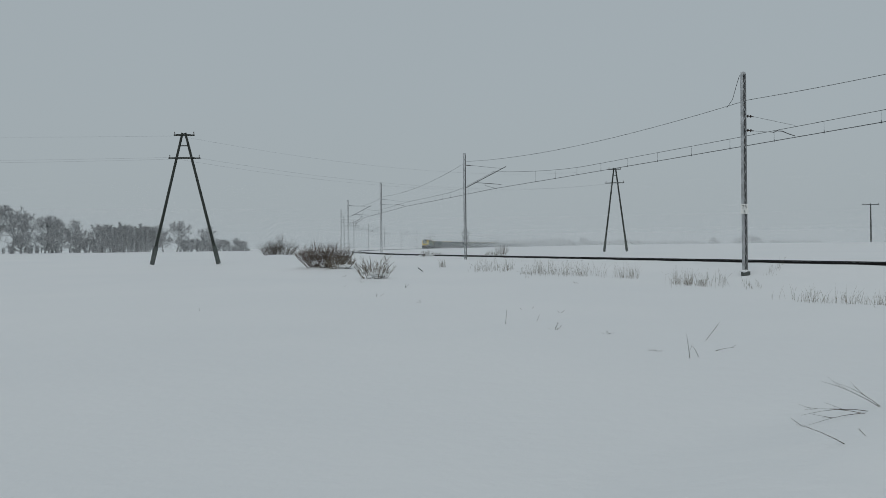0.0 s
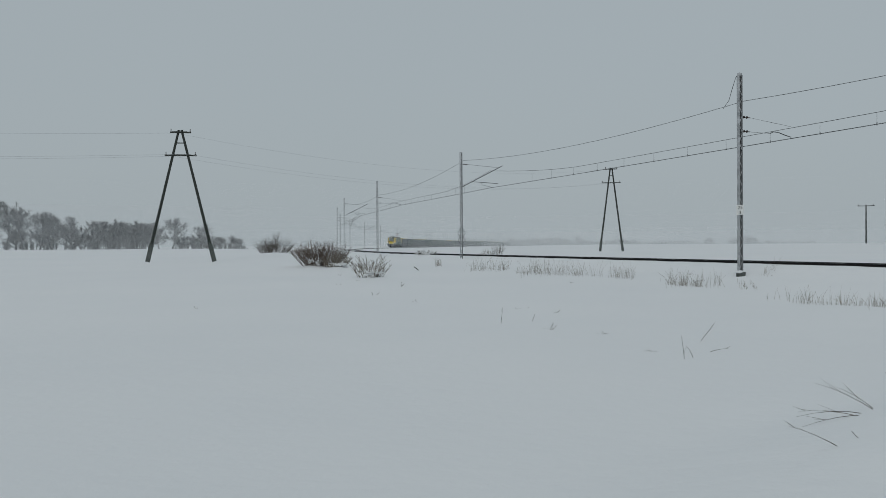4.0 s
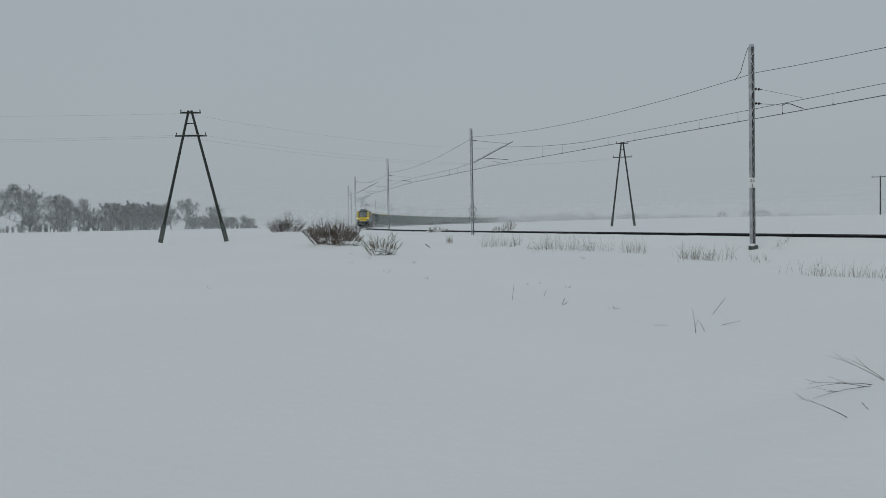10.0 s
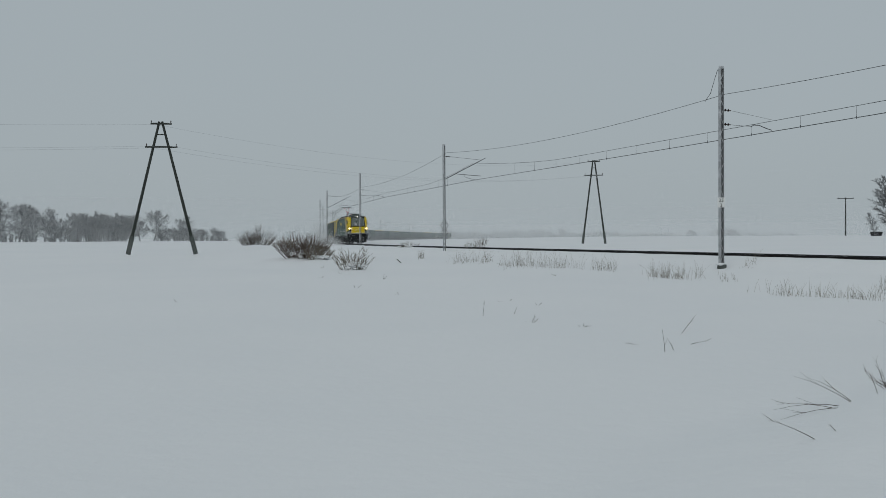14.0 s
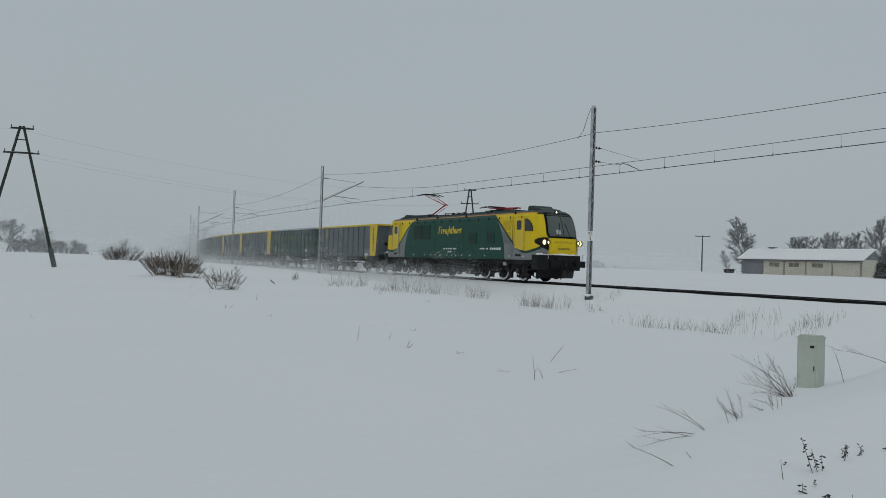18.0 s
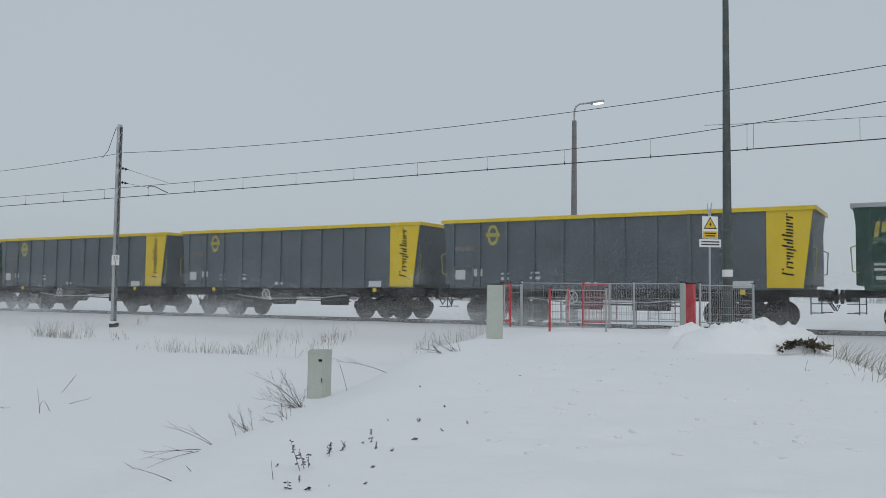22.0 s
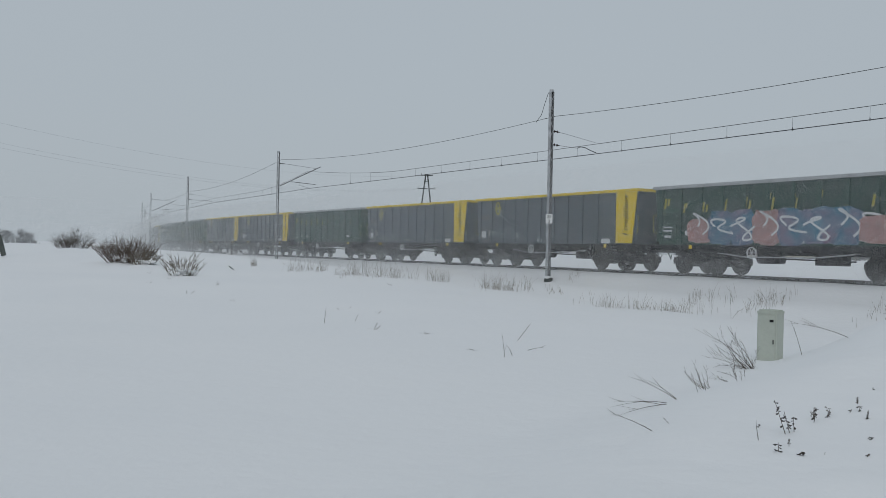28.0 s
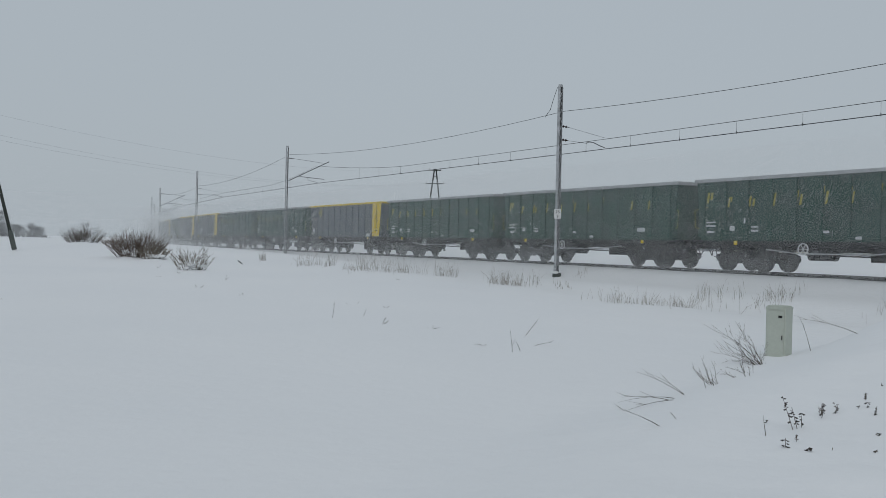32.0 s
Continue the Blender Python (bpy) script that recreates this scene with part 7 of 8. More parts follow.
        tube(bm, [(xa, 0.4, 4.45), (xa + 1.2, 0.4, 4.42), (xa + 2.6, 0.4, 4.40)], 0.02, 5)
        for q in (0.1, 1.3, 2.5):
            rod(bm, (xa + q, 0.4, 4.16), (xa + q, 0.4, 4.45), 0.05, 0.035, seg=7)
        part("busbar", bm, INSULATOR, loco)
    # pantographs: the rear one up, the front one folded
    reach = WIRE_Z - RAIL_Z - 0.03
    up = [(-5.20, 4.32), (-3.25, 5.00), (-5.45, reach - 0.12)]
    down = [(3.7, 4.32), (5.55, 4.42), (3.0, 4.48)]
    for (bx_, bz_), (kx, kz), (hx, hz) in (up, down):
        pan = part("pantograph", _pan_base(bx_, bz_), LOCO_DARK, loco, "raised red pantograph" if hz > 5 else "folded red pantograph")
        bm = bmesh.new()
        rod(bm, (bx_, 0, bz_), (kx, 0, kz), 0.05, 0.045, seg=8)
        part("lower_arm", bm, RED_ARM, pan)
        bm = bmesh.new()
        for sy in (-1, 1):
            rod(bm, (kx, sy * 0.14, kz), (hx, sy * 0.35, hz), 0.032, 0.025, seg=6)
        rod(bm, (kx, -0.2, kz), (kx, 0.2, kz), 0.04, seg=6)
        part("upper_arm", bm, RED_ARM, pan)
        bm = bmesh.new()
        rod(bm, (bx_ + 0.3, 0.1, bz_ - 0.02), (kx + 0.06, 0.1, kz - 0.12), 0.015, seg=5)
        rod(bm, (kx, 0.0, kz - 0.08), (hx + 0.2, 0.0, hz - 0.05), 0.012, seg=5)
        part("control_rod", bm, LOCO_DARK, pan)
        bm = bmesh.new()
        for q in (-0.25, 0.25):
            tube(bm, [(hx + q, y, hz + 0.10 - 0.10 * max(0, abs(y) - 0.55) / 0.35) for y in (-0.95, -0.75, -0.55, 0, 0.55, 0.75, 0.95)], 0.03, 6)
            rod(bm, (hx + q, -0.35, hz + 0.08), (hx, -0.35, hz), 0.018, seg=5)
            rod(bm, (hx + q, 0.35, hz + 0.08), (hx, 0.35, hz), 0.018, seg=5)
        rod(bm, (hx, -0.4, hz), (hx, 0.4, hz), 0.02, seg=5)
        part("collector_head", bm, LOCO_BLACK, pan)
    # underframe, boxes, bogies and wheels
    bm = bmesh.new()
    box(bm, (0, 0, 1.12), (18.4, 2.72, 0.26))
    part("underframe", bm, LOCO_DARK, loco)
    for xa, w, h in ((-1.02, 1.3, 0.70), (0.62, 1.5, 0.66), (1.78, 0.6, 0.52), (-1.98, 0.5, 0.55), (2.30, 0.34, 0.42)):
        for sy in (-1, 1):
            bm = bmesh.new()
            box(bm, (xa, sy * 1.12, 1.02 - h / 2), (w, 0.6, h), bevel=0.05)
            part("equipment_box", bm, LOCO_DARK, loco)
    for cx in (-5.32, 5.45):
        bm = bmesh.new()
        for sy in (-1, 1):
            pts = [(cx - 3.0, 0.66), (cx - 3.0, 0.98), (cx - 1.3, 1.04), (cx + 1.3, 1.04), (cx + 3.0, 0.98), (cx + 3.0, 0.66), (cx + 1.5, 0.72), (cx + 1.3, 0.52), (cx + 0.7, 0.52), (cx + 0.5, 0.72), (cx - 0.5, 0.72), (cx - 0.7, 0.52), (cx - 1.3, 0.52), (cx - 1.5, 0.72)]
            plate(bm, [(a, sy * 1.08 - 0.06, b) for a, b in pts], 0.12, (0, 1, 0))
        box(bm, (cx - 1.05, 0, 0.68), (0.3, 2.2, 0.25))
        box(bm, (cx + 1.05, 0, 0.68), (0.3, 2.2, 0.25))
        bogie = part("bogie", bm, LOCO_DARK, loco, "dark three-axle bogie")
        for dx in (-2.02, 0.0, 2.02):
            bm = bmesh.new()
            for sy in (-1, 1):
                disc(bm, (0, sy * 0.755, 0), (0, 1, 0), 0.60, 0.13, 28)
                disc(bm, (0, sy * 0.845, 0), (0, 1, 0), 0.22, 0.10, 14)
            rod(bm, (0, -0.75, 0), (0, 0.75, 0), 0.09, seg=8)
            ws = part("wheelset", bm, LOCO_DARK, bogie)
            ws.location = (cx + dx, 0, 0.60)
            WHEELS.append(ws)
            for sy in (-1, 1):
                for a0_, a1_ in ((0.15, 2.9), (3.3, 6.0)):
                    bm = bmesh.new()
                    vs = []
                    for k in range(15):
                        a = a0_ + (a1_ - a0_) * k / 14
                        vs.append([bm.verts.new((q * math.cos(a), sy * 0.85, q * math.sin(a))) for q in (0.47, 0.588)])
                    for (p, q), (p2, q2) in zip(vs, vs[1:]):
                        bm.faces.new((p, p2, q2, q))
                    bmesh.ops.solidify(bm, geom=bm.faces[:], thickness=0.02)
                    part("snowy_rim", bm, TYRE, loco).parent = ws
            for sy in (-1, 1):
                bm = bmesh.new()
                box(bm, (cx + dx, sy * 1.18, 0.62), (0.34, 0.18, 0.34), bevel=0.06)
                part("axle_box", bm, LOCO_DARK, bogie)
        for dx in (-1.05, 1.05):
            for sy in (-1, 1):
                bm = bmesh.new()
                for k in range(5):
                    disc(bm, (cx + dx, sy * 1.18, 0.62 + k * 0.07), (0, 0, 1), 0.11, 0.045, 10)
                part("spring", bm, LOCO_DARK, bogie)
    # pipes, dampers, tanks and steps below the sole bar
    for sy in (-1, 1):
        for k in range(11):
            bm = bmesh.new()
            xx = -8.2 + k * 1.63 + 0.2 * math.sin(k * 2.7)
            box(bm, (xx, sy * 1.36, 0.98 - 0.06 * (k % 3)), (0.16 + 0.12 * (k % 2), 0.10, 0.20 + 0.08 * (k % 3)), bevel=0.02)
            part("junction_box", bm, GALV if k % 4 == 1 else LOCO_DARK, loco)
        for cx in (-5.32, 5.45):
            for dx in (-2.02, 0.0, 2.02):
                bm = bmesh.new()
                disc(bm, (cx + dx, sy * 1.285, 0.62), (0, 1, 0), 0.115, 0.04, 12)
                part("axle_cover", bm, DARK_STEEL, loco)
                bm = bmesh.new()
                rod(bm, (cx + dx + 0.26, sy * 1.26, 0.55), (cx + dx + 0.5, sy * 1.30, 1.02), 0.04, 0.03, seg=7)
                part("damper", bm, LOCO_BLACK, loco)
        for xx in (-8.75, 8.75):
            for k in range(3):
                bm = bmesh.new()
                box(bm, (xx, sy * 1.38, 0.40 + k * 0.27), (0.42, 0.12, 0.03))
                part("step", bm, DARK_STEEL, loco)
        for cx in (-5.32, 5.45):
            for dx in (-2.75, -1.0, 1.0, 2.75):
                bm = bmesh.new()
                box(bm, (cx + dx, sy * 0.98, 0.42), (0.30, 0.20, 0.52), bevel=0.05)
                part("brake_unit", bm, LOCO_DARK, loco)
        for xx in (-2.75, 2.75, -8.3, 8.3):
            bm = bmesh.new()
            box(bm, (xx, sy * 1.10, 0.62), (0.60, 0.50, 0.55), bevel=0.06)
            part("sand_box", bm, LOCO_DARK, loco)
        bm = bmesh.new()
        rod(bm, (-2.2, sy * 1.30, 0.72), (2.2, sy * 1.30, 0.72), 0.022, seg=6)
        part("pipe", bm, RIMED, loco)
        bm = bmesh.new()
        rod(bm, (-1.7, sy * 1.0, 0.36), (-0.1, sy * 1.0, 0.36), 0.17, seg=12)
        part("air_tank", bm, LOCO_DARK, loco)
    for cx in (-8.55, 8.55, -3.0, 3.0):
        for sy in (-1, 1):
            bm = bmesh.new()
            tube(bm, [(cx, sy * 1.15, 0.9), (cx + 0.05, sy * 1.2, 0.45), (cx + 0.3, sy * 0.8, 0.18)], 0.03, 5)
            part("sand_pipe", bm, LOCO_DARK, loco)
    return loco


def _pan_base(x, z):
    bm = bmesh.new()
    for sy in (-1, 1):
        rod(bm, (x - 0.9, sy * 0.5, z - 0.02), (x + 1.0, sy * 0.5, z - 0.02), 0.03, seg=6)
    for q in (-0.9, 1.0):
        rod(bm, (x + q, -0.5, z - 0.02), (x + q, 0.5, z - 0.02), 0.03, seg=6)
        for sy in (-1, 1):
            rod(bm, (x + q, sy * 0.5, z - 0.18), (x + q, sy * 0.5, z), 0.07, 0.05, seg=8)
    box(bm, (x - 0.1, 0, z), (0.5, 0.35, 0.16), bevel=0.05)
    return bm


WHEELS = []
W_HALF, W_TOP, W_BOT, W_SIDE = 6.5, 3.79, 1.24, 1.40
# the end walls lean out towards the rim
W_RAKE = 0.30


def wagon_meshes():
    """Meshes shared by all the wagons."""
    out = {}
    bm = bmesh.new()
    # open-topped box: outer wall, rim and inner wall
    x, y, t = W_HALF, W_SIDE, 0.07
    levels = [(x - W_RAKE, y, W_BOT), (x, y, W_TOP), (x - t, y - t, W_TOP), (x - t, y - t, W_BOT + 0.15)]
    rings = [[bm.verts.new((sx * a, sy * b, z)) for sx, sy in ((1, 1), (-1, 1), (-1, -1), (1, -1))] for a, b, z in levels]
    for a, b in zip(rings, rings[1:]):
        for k in range(4):
            bm.faces.new((a[k], a[(k + 1) % 4], b[(k + 1) % 4], b[k]))
    bm.faces.new(rings[0])
    bm.faces.new(rings[-1][::-1])
    bmesh.ops.recalc_face_normals(bm, faces=bm.faces[:])
    out["body"] = bm
    bm = bmesh.new()
    plate(bm, [(-0.055, 0, W_BOT + 0.02), (0.055, 0, W_BOT + 0.02), (0.055, 0, W_TOP - 0.14), (-0.055, 0, W_TOP - 0.14)], 0.07, (0, 1, 0))
    out["rib"] = bm
    bm = bmesh.new()
    for sy in (-1, 1):
        box(bm, (0, sy * (W_SIDE + 0.015), W_TOP - 0.05), (2 * W_HALF + 0.12, 0.13, 0.13))
    for sx in (-1, 1):
        box(bm, (sx * (W_HALF + 0.0), 0, W_TOP - 0.05), (0.12, 2 * W_SIDE - 0.11, 0.13))
    out["top_rail"] = bm
    bm = bmesh.new()
    for sy in (-1, 1):
        box(bm, (0, sy * 1.25, 1.14), (2 * W_HALF + 0.5, 0.12, 0.22))
        box(bm, (0, sy * 0.35, 1.0), (2 * W_HALF - 2.0, 0.10, 0.28))
    for sx in (-1, 1):
        box(bm, (sx * (W_HALF + 0.14), 0, 1.08), (0.16, 2.6, 0.36))
    for q in (-2.4, -0.8, 0.8, 2.4):
        box(bm, (q, 0, 1.05), (0.10, 2.5, 0.2))
    box(bm, (0.9, 0.55, 0.72), (1.3, 0.5, 0.42), bevel=0.1)
    rod(bm, (-1.7, -0.4, 0.72), (-0.6, -0.4, 0.72), 0.2, seg=12)
    rod(bm, (-2.2, 0.0, 0.75), (2.2, 0.0, 0.68), 0.03, seg=6)
    out["underframe"] = bm
    bm = bmesh.new()
    for sy in (-1, 1):
        pts = [(-1.25, 0.42), (-1.25, 0.62), (-0.55, 0.62), (-0.38, 0.80), (0.38, 0.80), (0.55, 0.62), (1.25, 0.62), (1.25, 0.42), (0.5, 0.40), (0.3, 0.33), (-0.3, 0.33), (-0.5, 0.40)]
        plate(bm, [(a, sy * 1.0 - 0.06, b) for a, b in pts], 0.12, (0, 1, 0))
        for q in (-0.9, 0.9):
            box(bm, (q, sy * 1.08, 0.46), (0.30, 0.2, 0.30), bevel=0.06)
            for w in (-0.24, 0.24):
                rod(bm, (q + w, sy * 1.05, 0.44), (q + w, sy * 1.05, 0.70), 0.075, seg=8)
    box(bm, (0, 0, 0.72), (0.4, 2.1, 0.3))
    out["bogie"] = bm
    bm = bmesh.new()
    for sy in (-1, 1):
        disc(bm, (0, sy * 0.755, 0), (0, 1, 0), 0.46, 0.13, 24)
        disc(bm, (0, sy * 0.83, 0), (0, 1, 0), 0.15, 0.08, 12)
    rod(bm, (0, -0.75, 0), (0, 0.75, 0), 0.08, seg=8)
    out["wheelset"] = bm
    bm = bmesh.new()
    rod(bm, (0, 0, 0), (0.42, 0, 0), 0.10, 0.08, seg=10)
    disc(bm, (0.46, 0, 0), (1, 0, 0), 0.23, 0.05, 14)
    out["buffer"] = bm
    bm = bmesh.new()
    disc(bm, (0, 0, 0), (0, 1, 0), 0.23, 0.03, 20, 0.19)
    for k in range(3):
        a = k * math.pi / 3
        rod(bm, (-0.2 * math.cos(a), 0, -0.2 * math.sin(a)), (0.2 * math.cos(a), 0, 0.2 * math.sin(a)), 0.018, seg=5)
    out["hand_wheel"] = bm
    bm = bmesh.new()
    for q in (-0.18, 0.18):
        rod(bm, (q, 0, 0), (q, 0, 2.1), 0.018, seg=5)
    for k in range(6):
        rod(bm, (-0.18, 0, 0.15 + k * 0.36), (0.18, 0, 0.15 + k * 0.36), 0.015, seg=5)
    out["ladder"] = bm
    bm = bmesh.new()
    rod(bm, (W_HALF + 0.2, 0, 1.02), (W_HALF + 0.52, 0, 1.0), 0.06, seg=6)
    tube(bm, [(W_HALF + 0.2, 0.35, 0.95), (W_HALF + 0.42, 0.35, 0.6), (W_HALF + 0.5, 0.3, 0.8)], 0.025, 5)
    tube(bm, [(W_HALF + 0.2, -0.35, 0.95), (W_HALF + 0.42, -0.35, 0.62), (W_HALF + 0.5, -0.3, 0.8)], 0.025, 5)
    out["coupling"] = bm
    bm = bmesh.new()
    plate(bm, [(-0.5, 0, 0.95), (0.5, 0, 0.95), (0.3, 0, 0.55), (-0.3, 0, 0.55)], 0.05, (0, 1, 0))
    out["brake_box"] = bm
    mats = dict(body=WAGON_GREEN, rib=WAGON_GREEN, top_rail=GALV)
    return {k: mesh_of(k, v, mats.get(k, LOCO_DARK)) for k, v in out.items()}


def recolor(me, material):
    me = me.copy()
    me.materials.clear()
    me.materials.append(material)
    return me


def word_bar(x, z, w, h, side, lean=0.16):
    bm = bmesh.new()
    y = side * (W_SIDE + 0.002)
    sgn = 1 if side < 0 else -1
    plate(bm, [(x, y, z), (x + sgn * w, y, z), (x + sgn * (w + lean * h), y, z + h), (x + sgn * lean * h, y, z + h)], 0.005, (0, side, 0))
    return bm


def build_wagon(color, M):
    grey = color == "grey"
    wag = thing("coal_wagon", None, "grey open coal wagon with a yellow end band and yellow rim" if grey else "green open coal wagon with faded yellow lettering bars", "freight wagon", "wagons of the train")
    part("body", M["grey_body"] if grey else M["body"], None, wag)
    for k in range(12):
        x = -6.05 + k * 1.10
        for side in (-1, 1):
            if grey and side < 0 and 4.9 < x < 6.4:
                continue
            ob = part("rib", M["grey_rib"] if grey else M["rib"], None, wag)
            ob.location = (x, side * W_SIDE - (0.07 if side < 0 else 0), 0)
    part("top_rail", M["yellow_rail"] if grey else M["top_rail"], None, wag, "yellow top rail" if grey else "dark top rail")
    part("underframe", M["underframe"], None, wag)
    for cx in (-4.4, 4.4):
        bog = part("bogie", M["bogie"], None, wag, "sooty two-axle bogie")
        bog.location = (cx, 0, 0)
        for q in (-0.9, 0.9):
            ws = part("wheelset", M["wheelset"], None, bog)
            ws.location = (q, 0, 0.46)
    for sx in (-1, 1):
        for sy in (-1, 1):
            b = part("buffer", M["buffer"], None, wag)
            b.matrix_basis = pose(sx * (W_HALF + 0.04), sy * 0.875, 1.06, 0, 0, 0 if sx > 0 else 180)
        lad = part("ladder", M["ladder"], None, wag)
        lad.matrix_basis = pose(sx * (W_HALF - 0.20), -sx * 1.05, 1.35, 0, sx * 7, 90)
    part("coupling", M["coupling"], None, wag)
    for side in (-1, 1):
        hw = part("hand_wheel", M["hand_wheel"], None, wag, "pale spoked brake wheel")
        hw.location = (-1.3 if side < 0 else 1.3, side * 1.42, 0.95)
        bb = part("brake_box", M["brake_box"], None, wag)
        bb.location = (0.7 * side, side * 1.3, 0.05)
        fr = 1 if side < 0 else -1
        if grey and side < 0:
            bm = bmesh.new()
            y = side * (W_SIDE + 0.001)
            plate(bm, [(fr * 5.12, y, W_BOT + 0.06), (fr * (6.47 - W_RAKE), y, W_BOT + 0.06), (fr * 6.46, y, W_TOP - 0.12), (fr * 5.12, y, W_TOP - 0.12)], 0.03, (0, side, 0))
            band = part("end_band", bm, LIVERY_YELLOW, wag, "bright yellow end panel with an upright black word as bars")
            for along, up in word_strokes(0.33, 1.30):
                bm = bmesh.new()
                plate(bm, [(fr * (5.90 - b), side * (W_SIDE + 0.032), W_BOT + 0.42 + a) for a, b in zip(along, up)], 0.004, (0, side, 0))
                part("letter_bar", bm, BLACK, band)
        if grey:
            bm = bmesh.new()
            disc(bm, (-fr * 4.40, side * (W_SIDE + 0.006), 3.20), (0, 1, 0), 0.28, 0.01, 22, 0.19)
            for v in bm.verts:
                v.co.z = 3.20 + (v.co.z - 3.20) * 1.35
                v.co.x = -fr * 4.40 + (v.co.x + fr * 4.40) * 0.80
            box(bm, (-fr * 4.40, side * (W_SIDE + 0.008), 3.20), (0.56, 0.012, 0.13))
            part("emblem", bm, FADED_YELLOW, wag, "faded yellow ring emblem")
            marks = ((-5.75, 1.75, 0.42, 0.36), (-5.0, 1.82, 0.36, 0.26), (-3.9, 1.6, 0.3, 0.1), (-3.9, 1.78, 0.3, 0.06), (-2.7, 1.62, 0.4, 0.1), (-2.7, 1.8, 0.34, 0.06), (4.4, 1.4, 0.6, 0.22), (-0.6, 1.42, 0.42, 0.12))
        else:
            for k in range(11):
                h = (0.62, 0.4, 0.42, 0.5, 0.55, 0.66, 0.58, 0.66, 0.5, 0.42, 0.4)[k]
                w = (0.36, 0.22, 0.30, 0.12, 0.30, 0.30, 0.2, 0.10, 0.10, 0.30, 0.22)[k]
                x = fr * (-5.80 + k * 1.06) - fr * w / 2
                part("letter_bar", word_bar(x, 2.62, max(0.08, w * 0.32), h, side), FADED_YELLOW, wag)
                if w > 0.15:
                    part("letter_bar", word_bar(x + fr * w * 0.62, 2.62 + h * (0.5 if k in (0, 1, 10) else 0.0), w * 0.32, h * (0.5 if k in (0, 1, 10) else 0.72), side), FADED_YELLOW, wag)
            marks = ((-5.7, 2.0, 0.5, 0.07), (-5.7, 1.85, 0.5, 0.07), (-5.7, 1.6, 0.4, 0.1), (-4.6, 1.75, 0.24, 0.2), (-3.5, 1.65, 0.34, 0.08), (-3.5, 1.8, 0.34, 0.06), (4.3, 1.7, 0.5, 0.16), (-0.4, 1.6, 0.3, 0.1), (-3.9, 2.05, 0.26, 0.22), (0.9, 1.38, 0.24, 0.1))
        # the worn service hatch beside the trailing end, with its plates, and hooks above the bogies
        bm = bmesh.new()
        for c, d in (((-5.62, 2.05), (0.80, 0.05)), ((-6.0, 1.72), (0.05, 0.72)), ((-5.22, 1.72), (0.05, 0.72)), ((-5.62, 1.36), (0.80, 0.05))):
            box(bm, (fr * c[0], side * (W_SIDE + 0.02), c[1]), (d[0], 0.05, d[1]))
        part("hatch_frame", bm, WORN_GREY if grey else WORN_GREEN, wag, "worn frame of a service hatch")
        bm = bmesh.new()
        box(bm, (fr * -5.55, side * (W_SIDE + 0.004), 2.72), (0.86, 0.03, 0.16), bevel=0.008)
        part("name_board", bm, WORN_GREY if grey else WORN_GREEN, wag, "pale worn board above the hatch")
        for xx in (-4.4, 4.4):
            bm = bmesh.new()
            box(bm, (fr * xx, side * (W_SIDE + 0.02), 1.16), (0.16, 0.06, 0.16), bevel=0.02)
            part("tow_hook", bm, LIVERY_YELLOW, wag, "small yellow tow hook")
        for sx in (-1, 1):
            bm = bmesh.new()
            x0_ = sx * (W_HALF - 0.14)
            tube(bm, [(x0_, side * (W_SIDE - 0.05), 1.75), (x0_ + sx * 0.16, side * (W_SIDE + 0.02), 1.80), (x0_ + sx * 0.20, side * (W_SIDE + 0.02), 2.50), (x0_ + sx * 0.06, side * (W_SIDE - 0.05), 2.56)], 0.022, 5)
            part("handrail", bm, HANDRAIL, wag, "yellowish handrail at the wagon's end")
            bm = bmesh.new()
            for k in range(2):
                box(bm, (sx * (W_HALF + 0.02), side * 1.22, 0.55 + 0.28 * k), (0.36, 0.16, 0.03))
            rod(bm, (sx * (W_HALF - 0.14), side * 1.29, 0.50), (sx * (W_HALF - 0.14), side * 1.29, 1.12), 0.02, seg=5)
            part("step", bm, DARK_STEEL, wag)
        bm = bmesh.new()
        tube(bm, [(-3.0, side * 1.34, 0.92), (-1.6, side * 1.34, 0.78), (1.4, side * 1.34, 0.80), (3.0, side * 1.34, 0.95)], 0.024, 5)
        part("brake_rod", bm, RIMED, wag)
        for mx, mz, w, h in marks:
            bm = bmesh.new()
            box(bm, (fr * mx, side * (W_SIDE + 0.004), mz), (w, 0.008, h))
            part("data_mark", bm, SPRAY_WHITE, wag)
    return wag


def swirl(cx, cz, w, h, turns, seed):
    """Outline of a sprayed shape, as a thick wavy ribbon."""
    pts = []
    n = 36
    for k in range(n):
        a = k / (n - 1) * math.pi * turns
        pts.append((cx - w / 2 + w * k / (n - 1) + 0.28 * math.sin(a * 2.3 + seed), cz + h / 2 * math.sin(a) * (0.7 + 0.3 * math.sin(a * 0.53 + seed))))
    return pts


def ribbon(pts, width, side, off):
    bm = bmesh.new()
    y = side * (W_SIDE + off)
    prev = None
    for k, (x, z) in enumerate(pts):
        x2, z2 = pts[min(k + 1, len(pts) - 1)]
        x1, z1 = pts[max(k - 1, 0)]
        d = math.hypot(x2 - x1, z2 - z1) or 1
        nx, nz = -(z2 - z1) / d * width / 2, (x2 - x1) / d * width / 2
        v = (bm.verts.new((x + nx, y, z + nz)), bm.verts.new((x - nx, y, z - nz)))
        if prev:
            bm.faces.new((prev[0], v[0], v[1], prev[1]))
        prev = v
    return bm


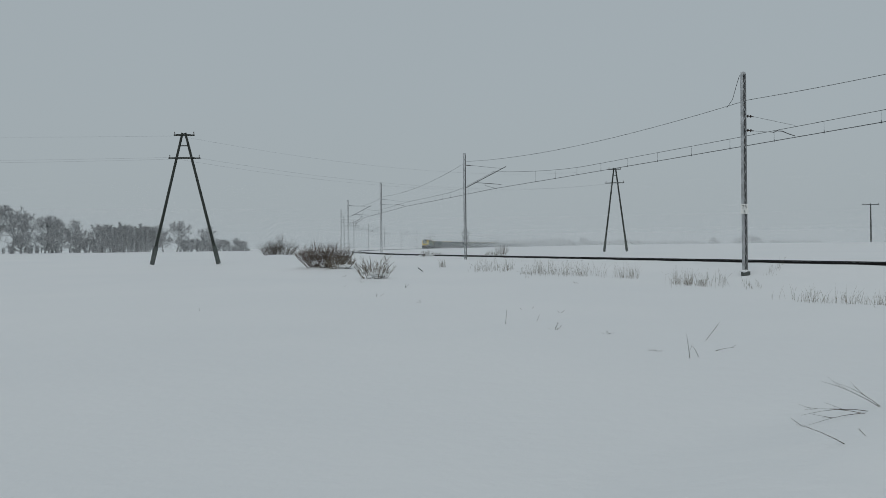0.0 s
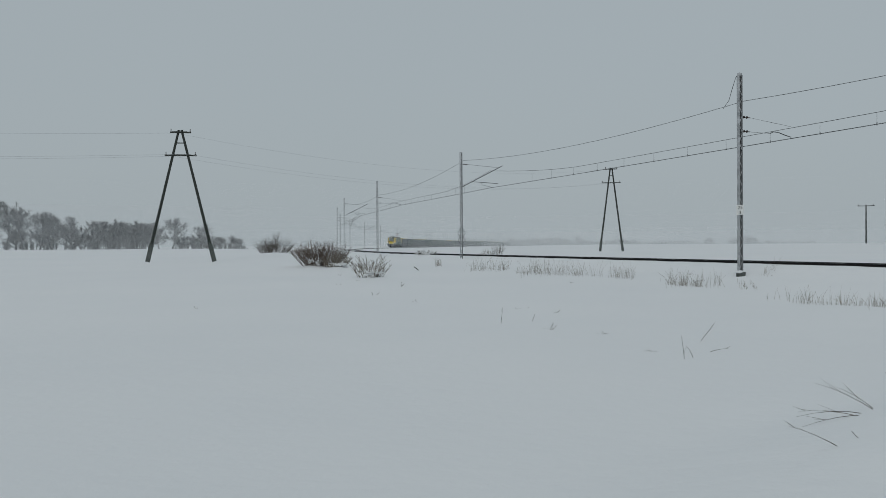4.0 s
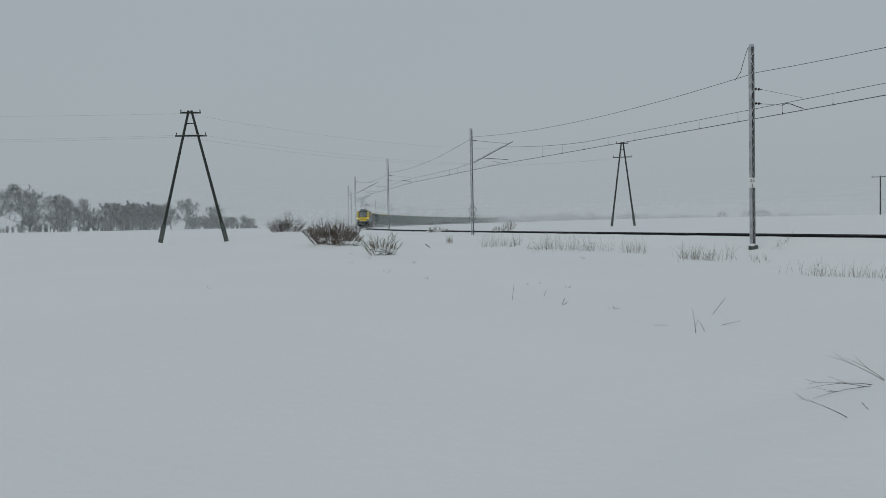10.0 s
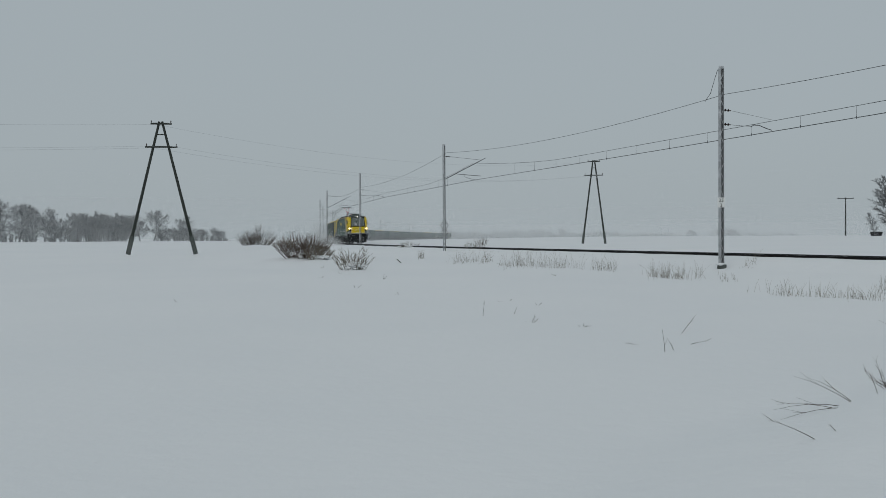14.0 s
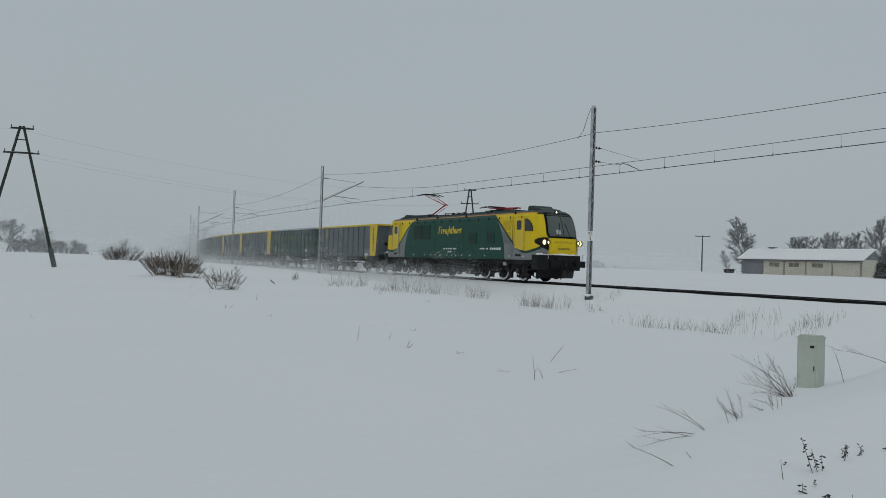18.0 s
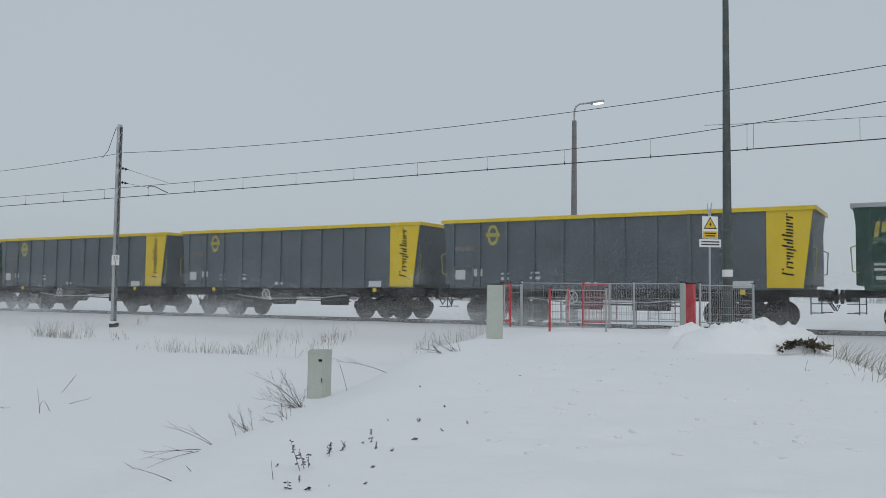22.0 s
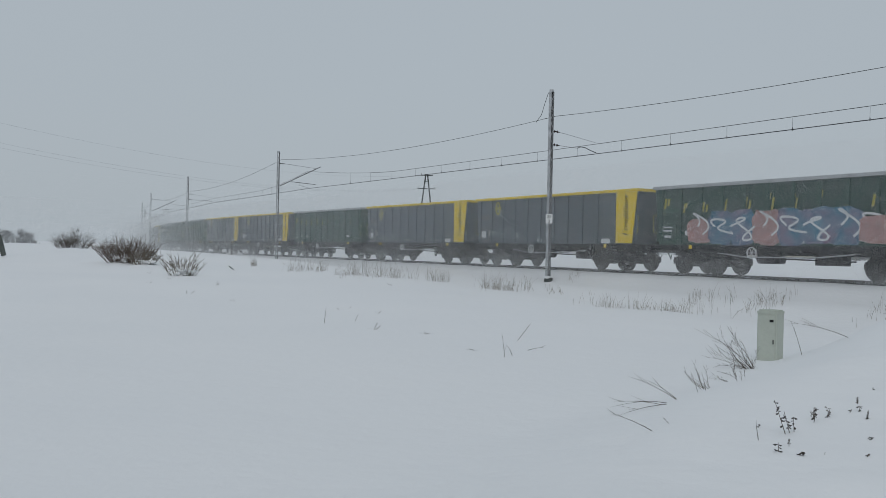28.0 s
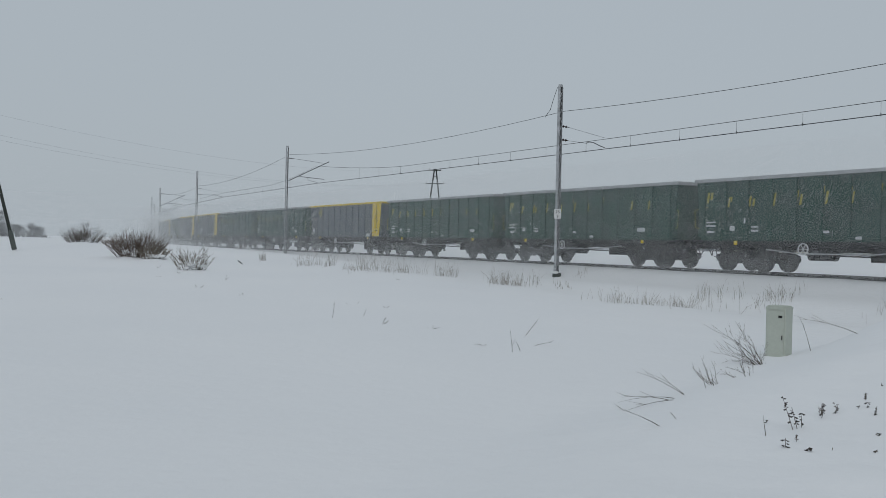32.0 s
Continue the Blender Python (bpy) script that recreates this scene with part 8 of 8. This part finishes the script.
def blob(cx, cz, w, h, side, off, seed):
    rnd = random.Random(seed)
    n = 22
    y = side * (W_SIDE + off)
    bm = bmesh.new()
    plate(bm, [(cx + w / 2 * math.copysign(abs(math.cos(a)) ** 0.45, math.cos(a)) * r, y, cz + h / 2 * math.copysign(abs(math.sin(a)) ** 0.45, math.sin(a)) * r) for a, r in ((2 * math.pi * (k + 0.3) / n, rnd.uniform(0.88, 1.06)) for k in range(n))], 0.003, (0, side, 0))
    return bm


def spray(wag, kind):
    side = -1
    if kind == "pink":
        for k in range(6):
            cx = -0.9 + k * 0.98
            part("graffiti", ribbon(swirl(cx, 2.0, 0.9, 1.05, 2.4, k + 3), 0.17, side, 0.074), SPRAY_PINK, wag, "pink spray-painted stroke")
        part("graffiti", ribbon([(-1.4 + 0.3 * k, 2.62 + 0.05 * math.sin(k)) for k in range(20)], 0.10, side, 0.078), SPRAY_PINK, wag)
        wag["label"] = "green open coal wagon with pink graffiti on its side"
    elif kind == "blue":
        for k in range(8):
            cx = -3.9 + k * 1.10
            part("graffiti", blob(cx, 1.96 - 0.12 * (k in (0, 7)), 1.30, 1.42 if k not in (0, 7) else 1.0, side, 0.072 + 0.0006 * k, k), SPRAY_PINK if k in (0, 3, 7) else SPRAY_BLUE, wag, "blue and pink spray-painted patch")
            part("graffiti", ribbon(swirl(cx + 0.05, 2.0, 0.72, 1.15, 1.3 + 0.35 * (k % 3), k * 2 + 1), 0.085, side, 0.079), SPRAY_WHITE, wag, "white spray-painted outline")
        wag["label"] = "green open coal wagon with blue and pink graffiti"
    else:
        for k in range(6):
            part("graffiti", ribbon(swirl(-3.2 + k * 1.3, 2.1, 0.8, 0.5, 2.6, k + 11), 0.05, side, 0.074), SPRAY_BLACK, wag, "thin black scrawl")
        wag["label"] = "grey open coal wagon with a yellow end band and black scrawl"


ORDER = "ygyyyggyggyygyygyygggyggyygygyyg"
TRAIN = []


def build_train():
    loco = build_loco()
    loco.scale = (LOCO_L / 21.3, 1, 1)
    TRAIN.append((loco, -LOCO_L / 2))
    M = wagon_meshes()
    M["grey_body"], M["grey_rib"] = recolor(M["body"], WAGON_GREY), recolor(M["rib"], WAGON_GREY)
    M["yellow_rail"] = recolor(M["top_rail"], LIVERY_YELLOW)
    M["hand_wheel"] = recolor(M["hand_wheel"], SPRAY_WHITE)
    first = {"g": build_wagon("green", M), "y": build_wagon("grey", M)}
    used = set()
    for i, c in enumerate(ORDER):
        if c in used:
            wag = copy_thing(first[c], pose(0, 0, 0))
        else:
            wag = first[c]
            used.add(c)
        TRAIN.append((wag, -LOCO_L - WAGON_L * (i + 0.5)))
    spray(TRAIN[9][0], "pink")
    spray(TRAIN[13][0], "blue")
    spray(TRAIN[17][0], "scrawl")


build_train()


def front_s(t):
    """Where the front buffers are at t seconds."""
    early = 0.5 + 0.5 * math.cos(math.pi * min(1, max(0, (t - 13.5) / 4.7)))
    return 4.6 + (21.3 if t < 20 else 21.53) * (t - 20) + 3.5 * early - 0.2 * min(1, max(0, (20 - t) / 1.8)) * (1 - early)


def train_rows(offset):
    rows = []
    for k in range(0, 65):
        t = k * 0.5
        s = front_s(t) + offset
        if s > 150 and k % 4:
            continue
        a, b = on_line(s + 4.4), on_line(s - 4.4)
        rows.append((t, pose((a[0] + b[0]) / 2, (a[1] + b[1]) / 2, RAIL_Z + 0.004, 0, 0, math.degrees(math.atan2(a[1] - b[1], a[0] - b[0])))))
    return rows


def snow_cloud(x0, x1, low_n, high_n, seed, low, grow=0.0):
    """Fine flakes beside the train between two places along it: rolling puffs by the rails and a thin veil above."""
    gen = np.random.default_rng(seed)
    puffs = max(12, int((x1 - x0) * 7))
    cx, co = gen.uniform(x0, x1, puffs), 1.6 + gen.gamma(1.5, 0.7, puffs)
    cz, cr = gen.exponential(low, puffs) + 0.05, gen.uniform(0.18, 0.60, puffs)
    weight = gen.uniform(0.2, 1.0, puffs) * (1.0 - grow * (cx - x0) / (x1 - x0))
    pick = gen.choice(puffs, low_n, p=weight / weight.sum())
    loose = gen.random(low_n) < 0.35
    blown = gen.normal(size=(low_n, 3)) * cr[pick, None] * np.array([1.5, 0.8, 0.6])
    x = np.where(loose, gen.uniform(x0, x1, low_n), cx[pick] + blown[:, 0])
    x = np.where(x > x1, x - (x1 - x0), np.where(x < x0, x + (x1 - x0), x)) if grow == 0 else np.clip(x, x0 - 2, x1)
    out = np.where(loose, 1.5 + gen.gamma(1.6, 0.9, low_n), np.maximum(1.5, co[pick] + blown[:, 1]))
    z = np.where(loose, gen.exponential(low * 0.8, low_n), np.abs(cz[pick] + blown[:, 2]))
    fade = gen.random(low_n) < np.where(loose, 1.0 - grow * np.clip((x - x0) / (x1 - x0), 0, 1), 1.0)
    x, out, z = x[fade], out[fade], z[fade]
    hx, ho, hz = gen.uniform(x0, x1, high_n), 1.5 + gen.gamma(1.5, 1.6, high_n), gen.uniform(0.1, 4.9, high_n)
    size = np.concatenate([gen.uniform(0.0032, 0.0056, len(x)), gen.uniform(0.0033, 0.0051, high_n)])
    x, out, z = np.concatenate([x, hx]), np.concatenate([out, ho]), np.concatenate([z, hz])
    z = z - 0.05 - 0.12 * np.clip(out - 2.3, 0, 2.2)
    y = np.where(gen.random(len(x)) < 0.85, -out, out)
    return flakes("snow_wake", np.stack([x, y, z], 1), size, "")


def snow_wake():
    """Snow whirled up by the train; one cloud travels with the locomotive and one with each wagon."""
    front = snow_cloud(-7.02, 7.02, WAKE_COUNT, 260000, 8, 0.46)
    rear = snow_cloud(-7.02, 7.02, WAKE_COUNT // 3, 800000, 10, 0.44)
    ahead = snow_cloud(-11.0, 8.0, WAKE_COUNT, 0, 9, 0.36, 0.95)
    for i in range(len(TRAIN)):
        ob = tagged(new("snow_wake", ahead if i == 0 else front if i < 6 else rear), "powder snow whirled up beside the moving train", "blown snow", "snow wake of the train", "stuff")
        WAKES.append((ob, TRAIN[i][1]))


WAKES = []
WAKE_COUNT = 380000
snow_wake()


def motions():
    for ob, offset in TRAIN + WAKES:
        walk(ob, train_rows(offset))
    # the locomotive's wheels roll without slipping
    for ws in WHEELS:
        x, z = ws.location.x, ws.location.z
        walk(ws, [(k / 30, pose(x, 0, z, 0, math.degrees(front_s(k / 30) / 0.60) % 360, 0)) for k in range(961)])


motions()
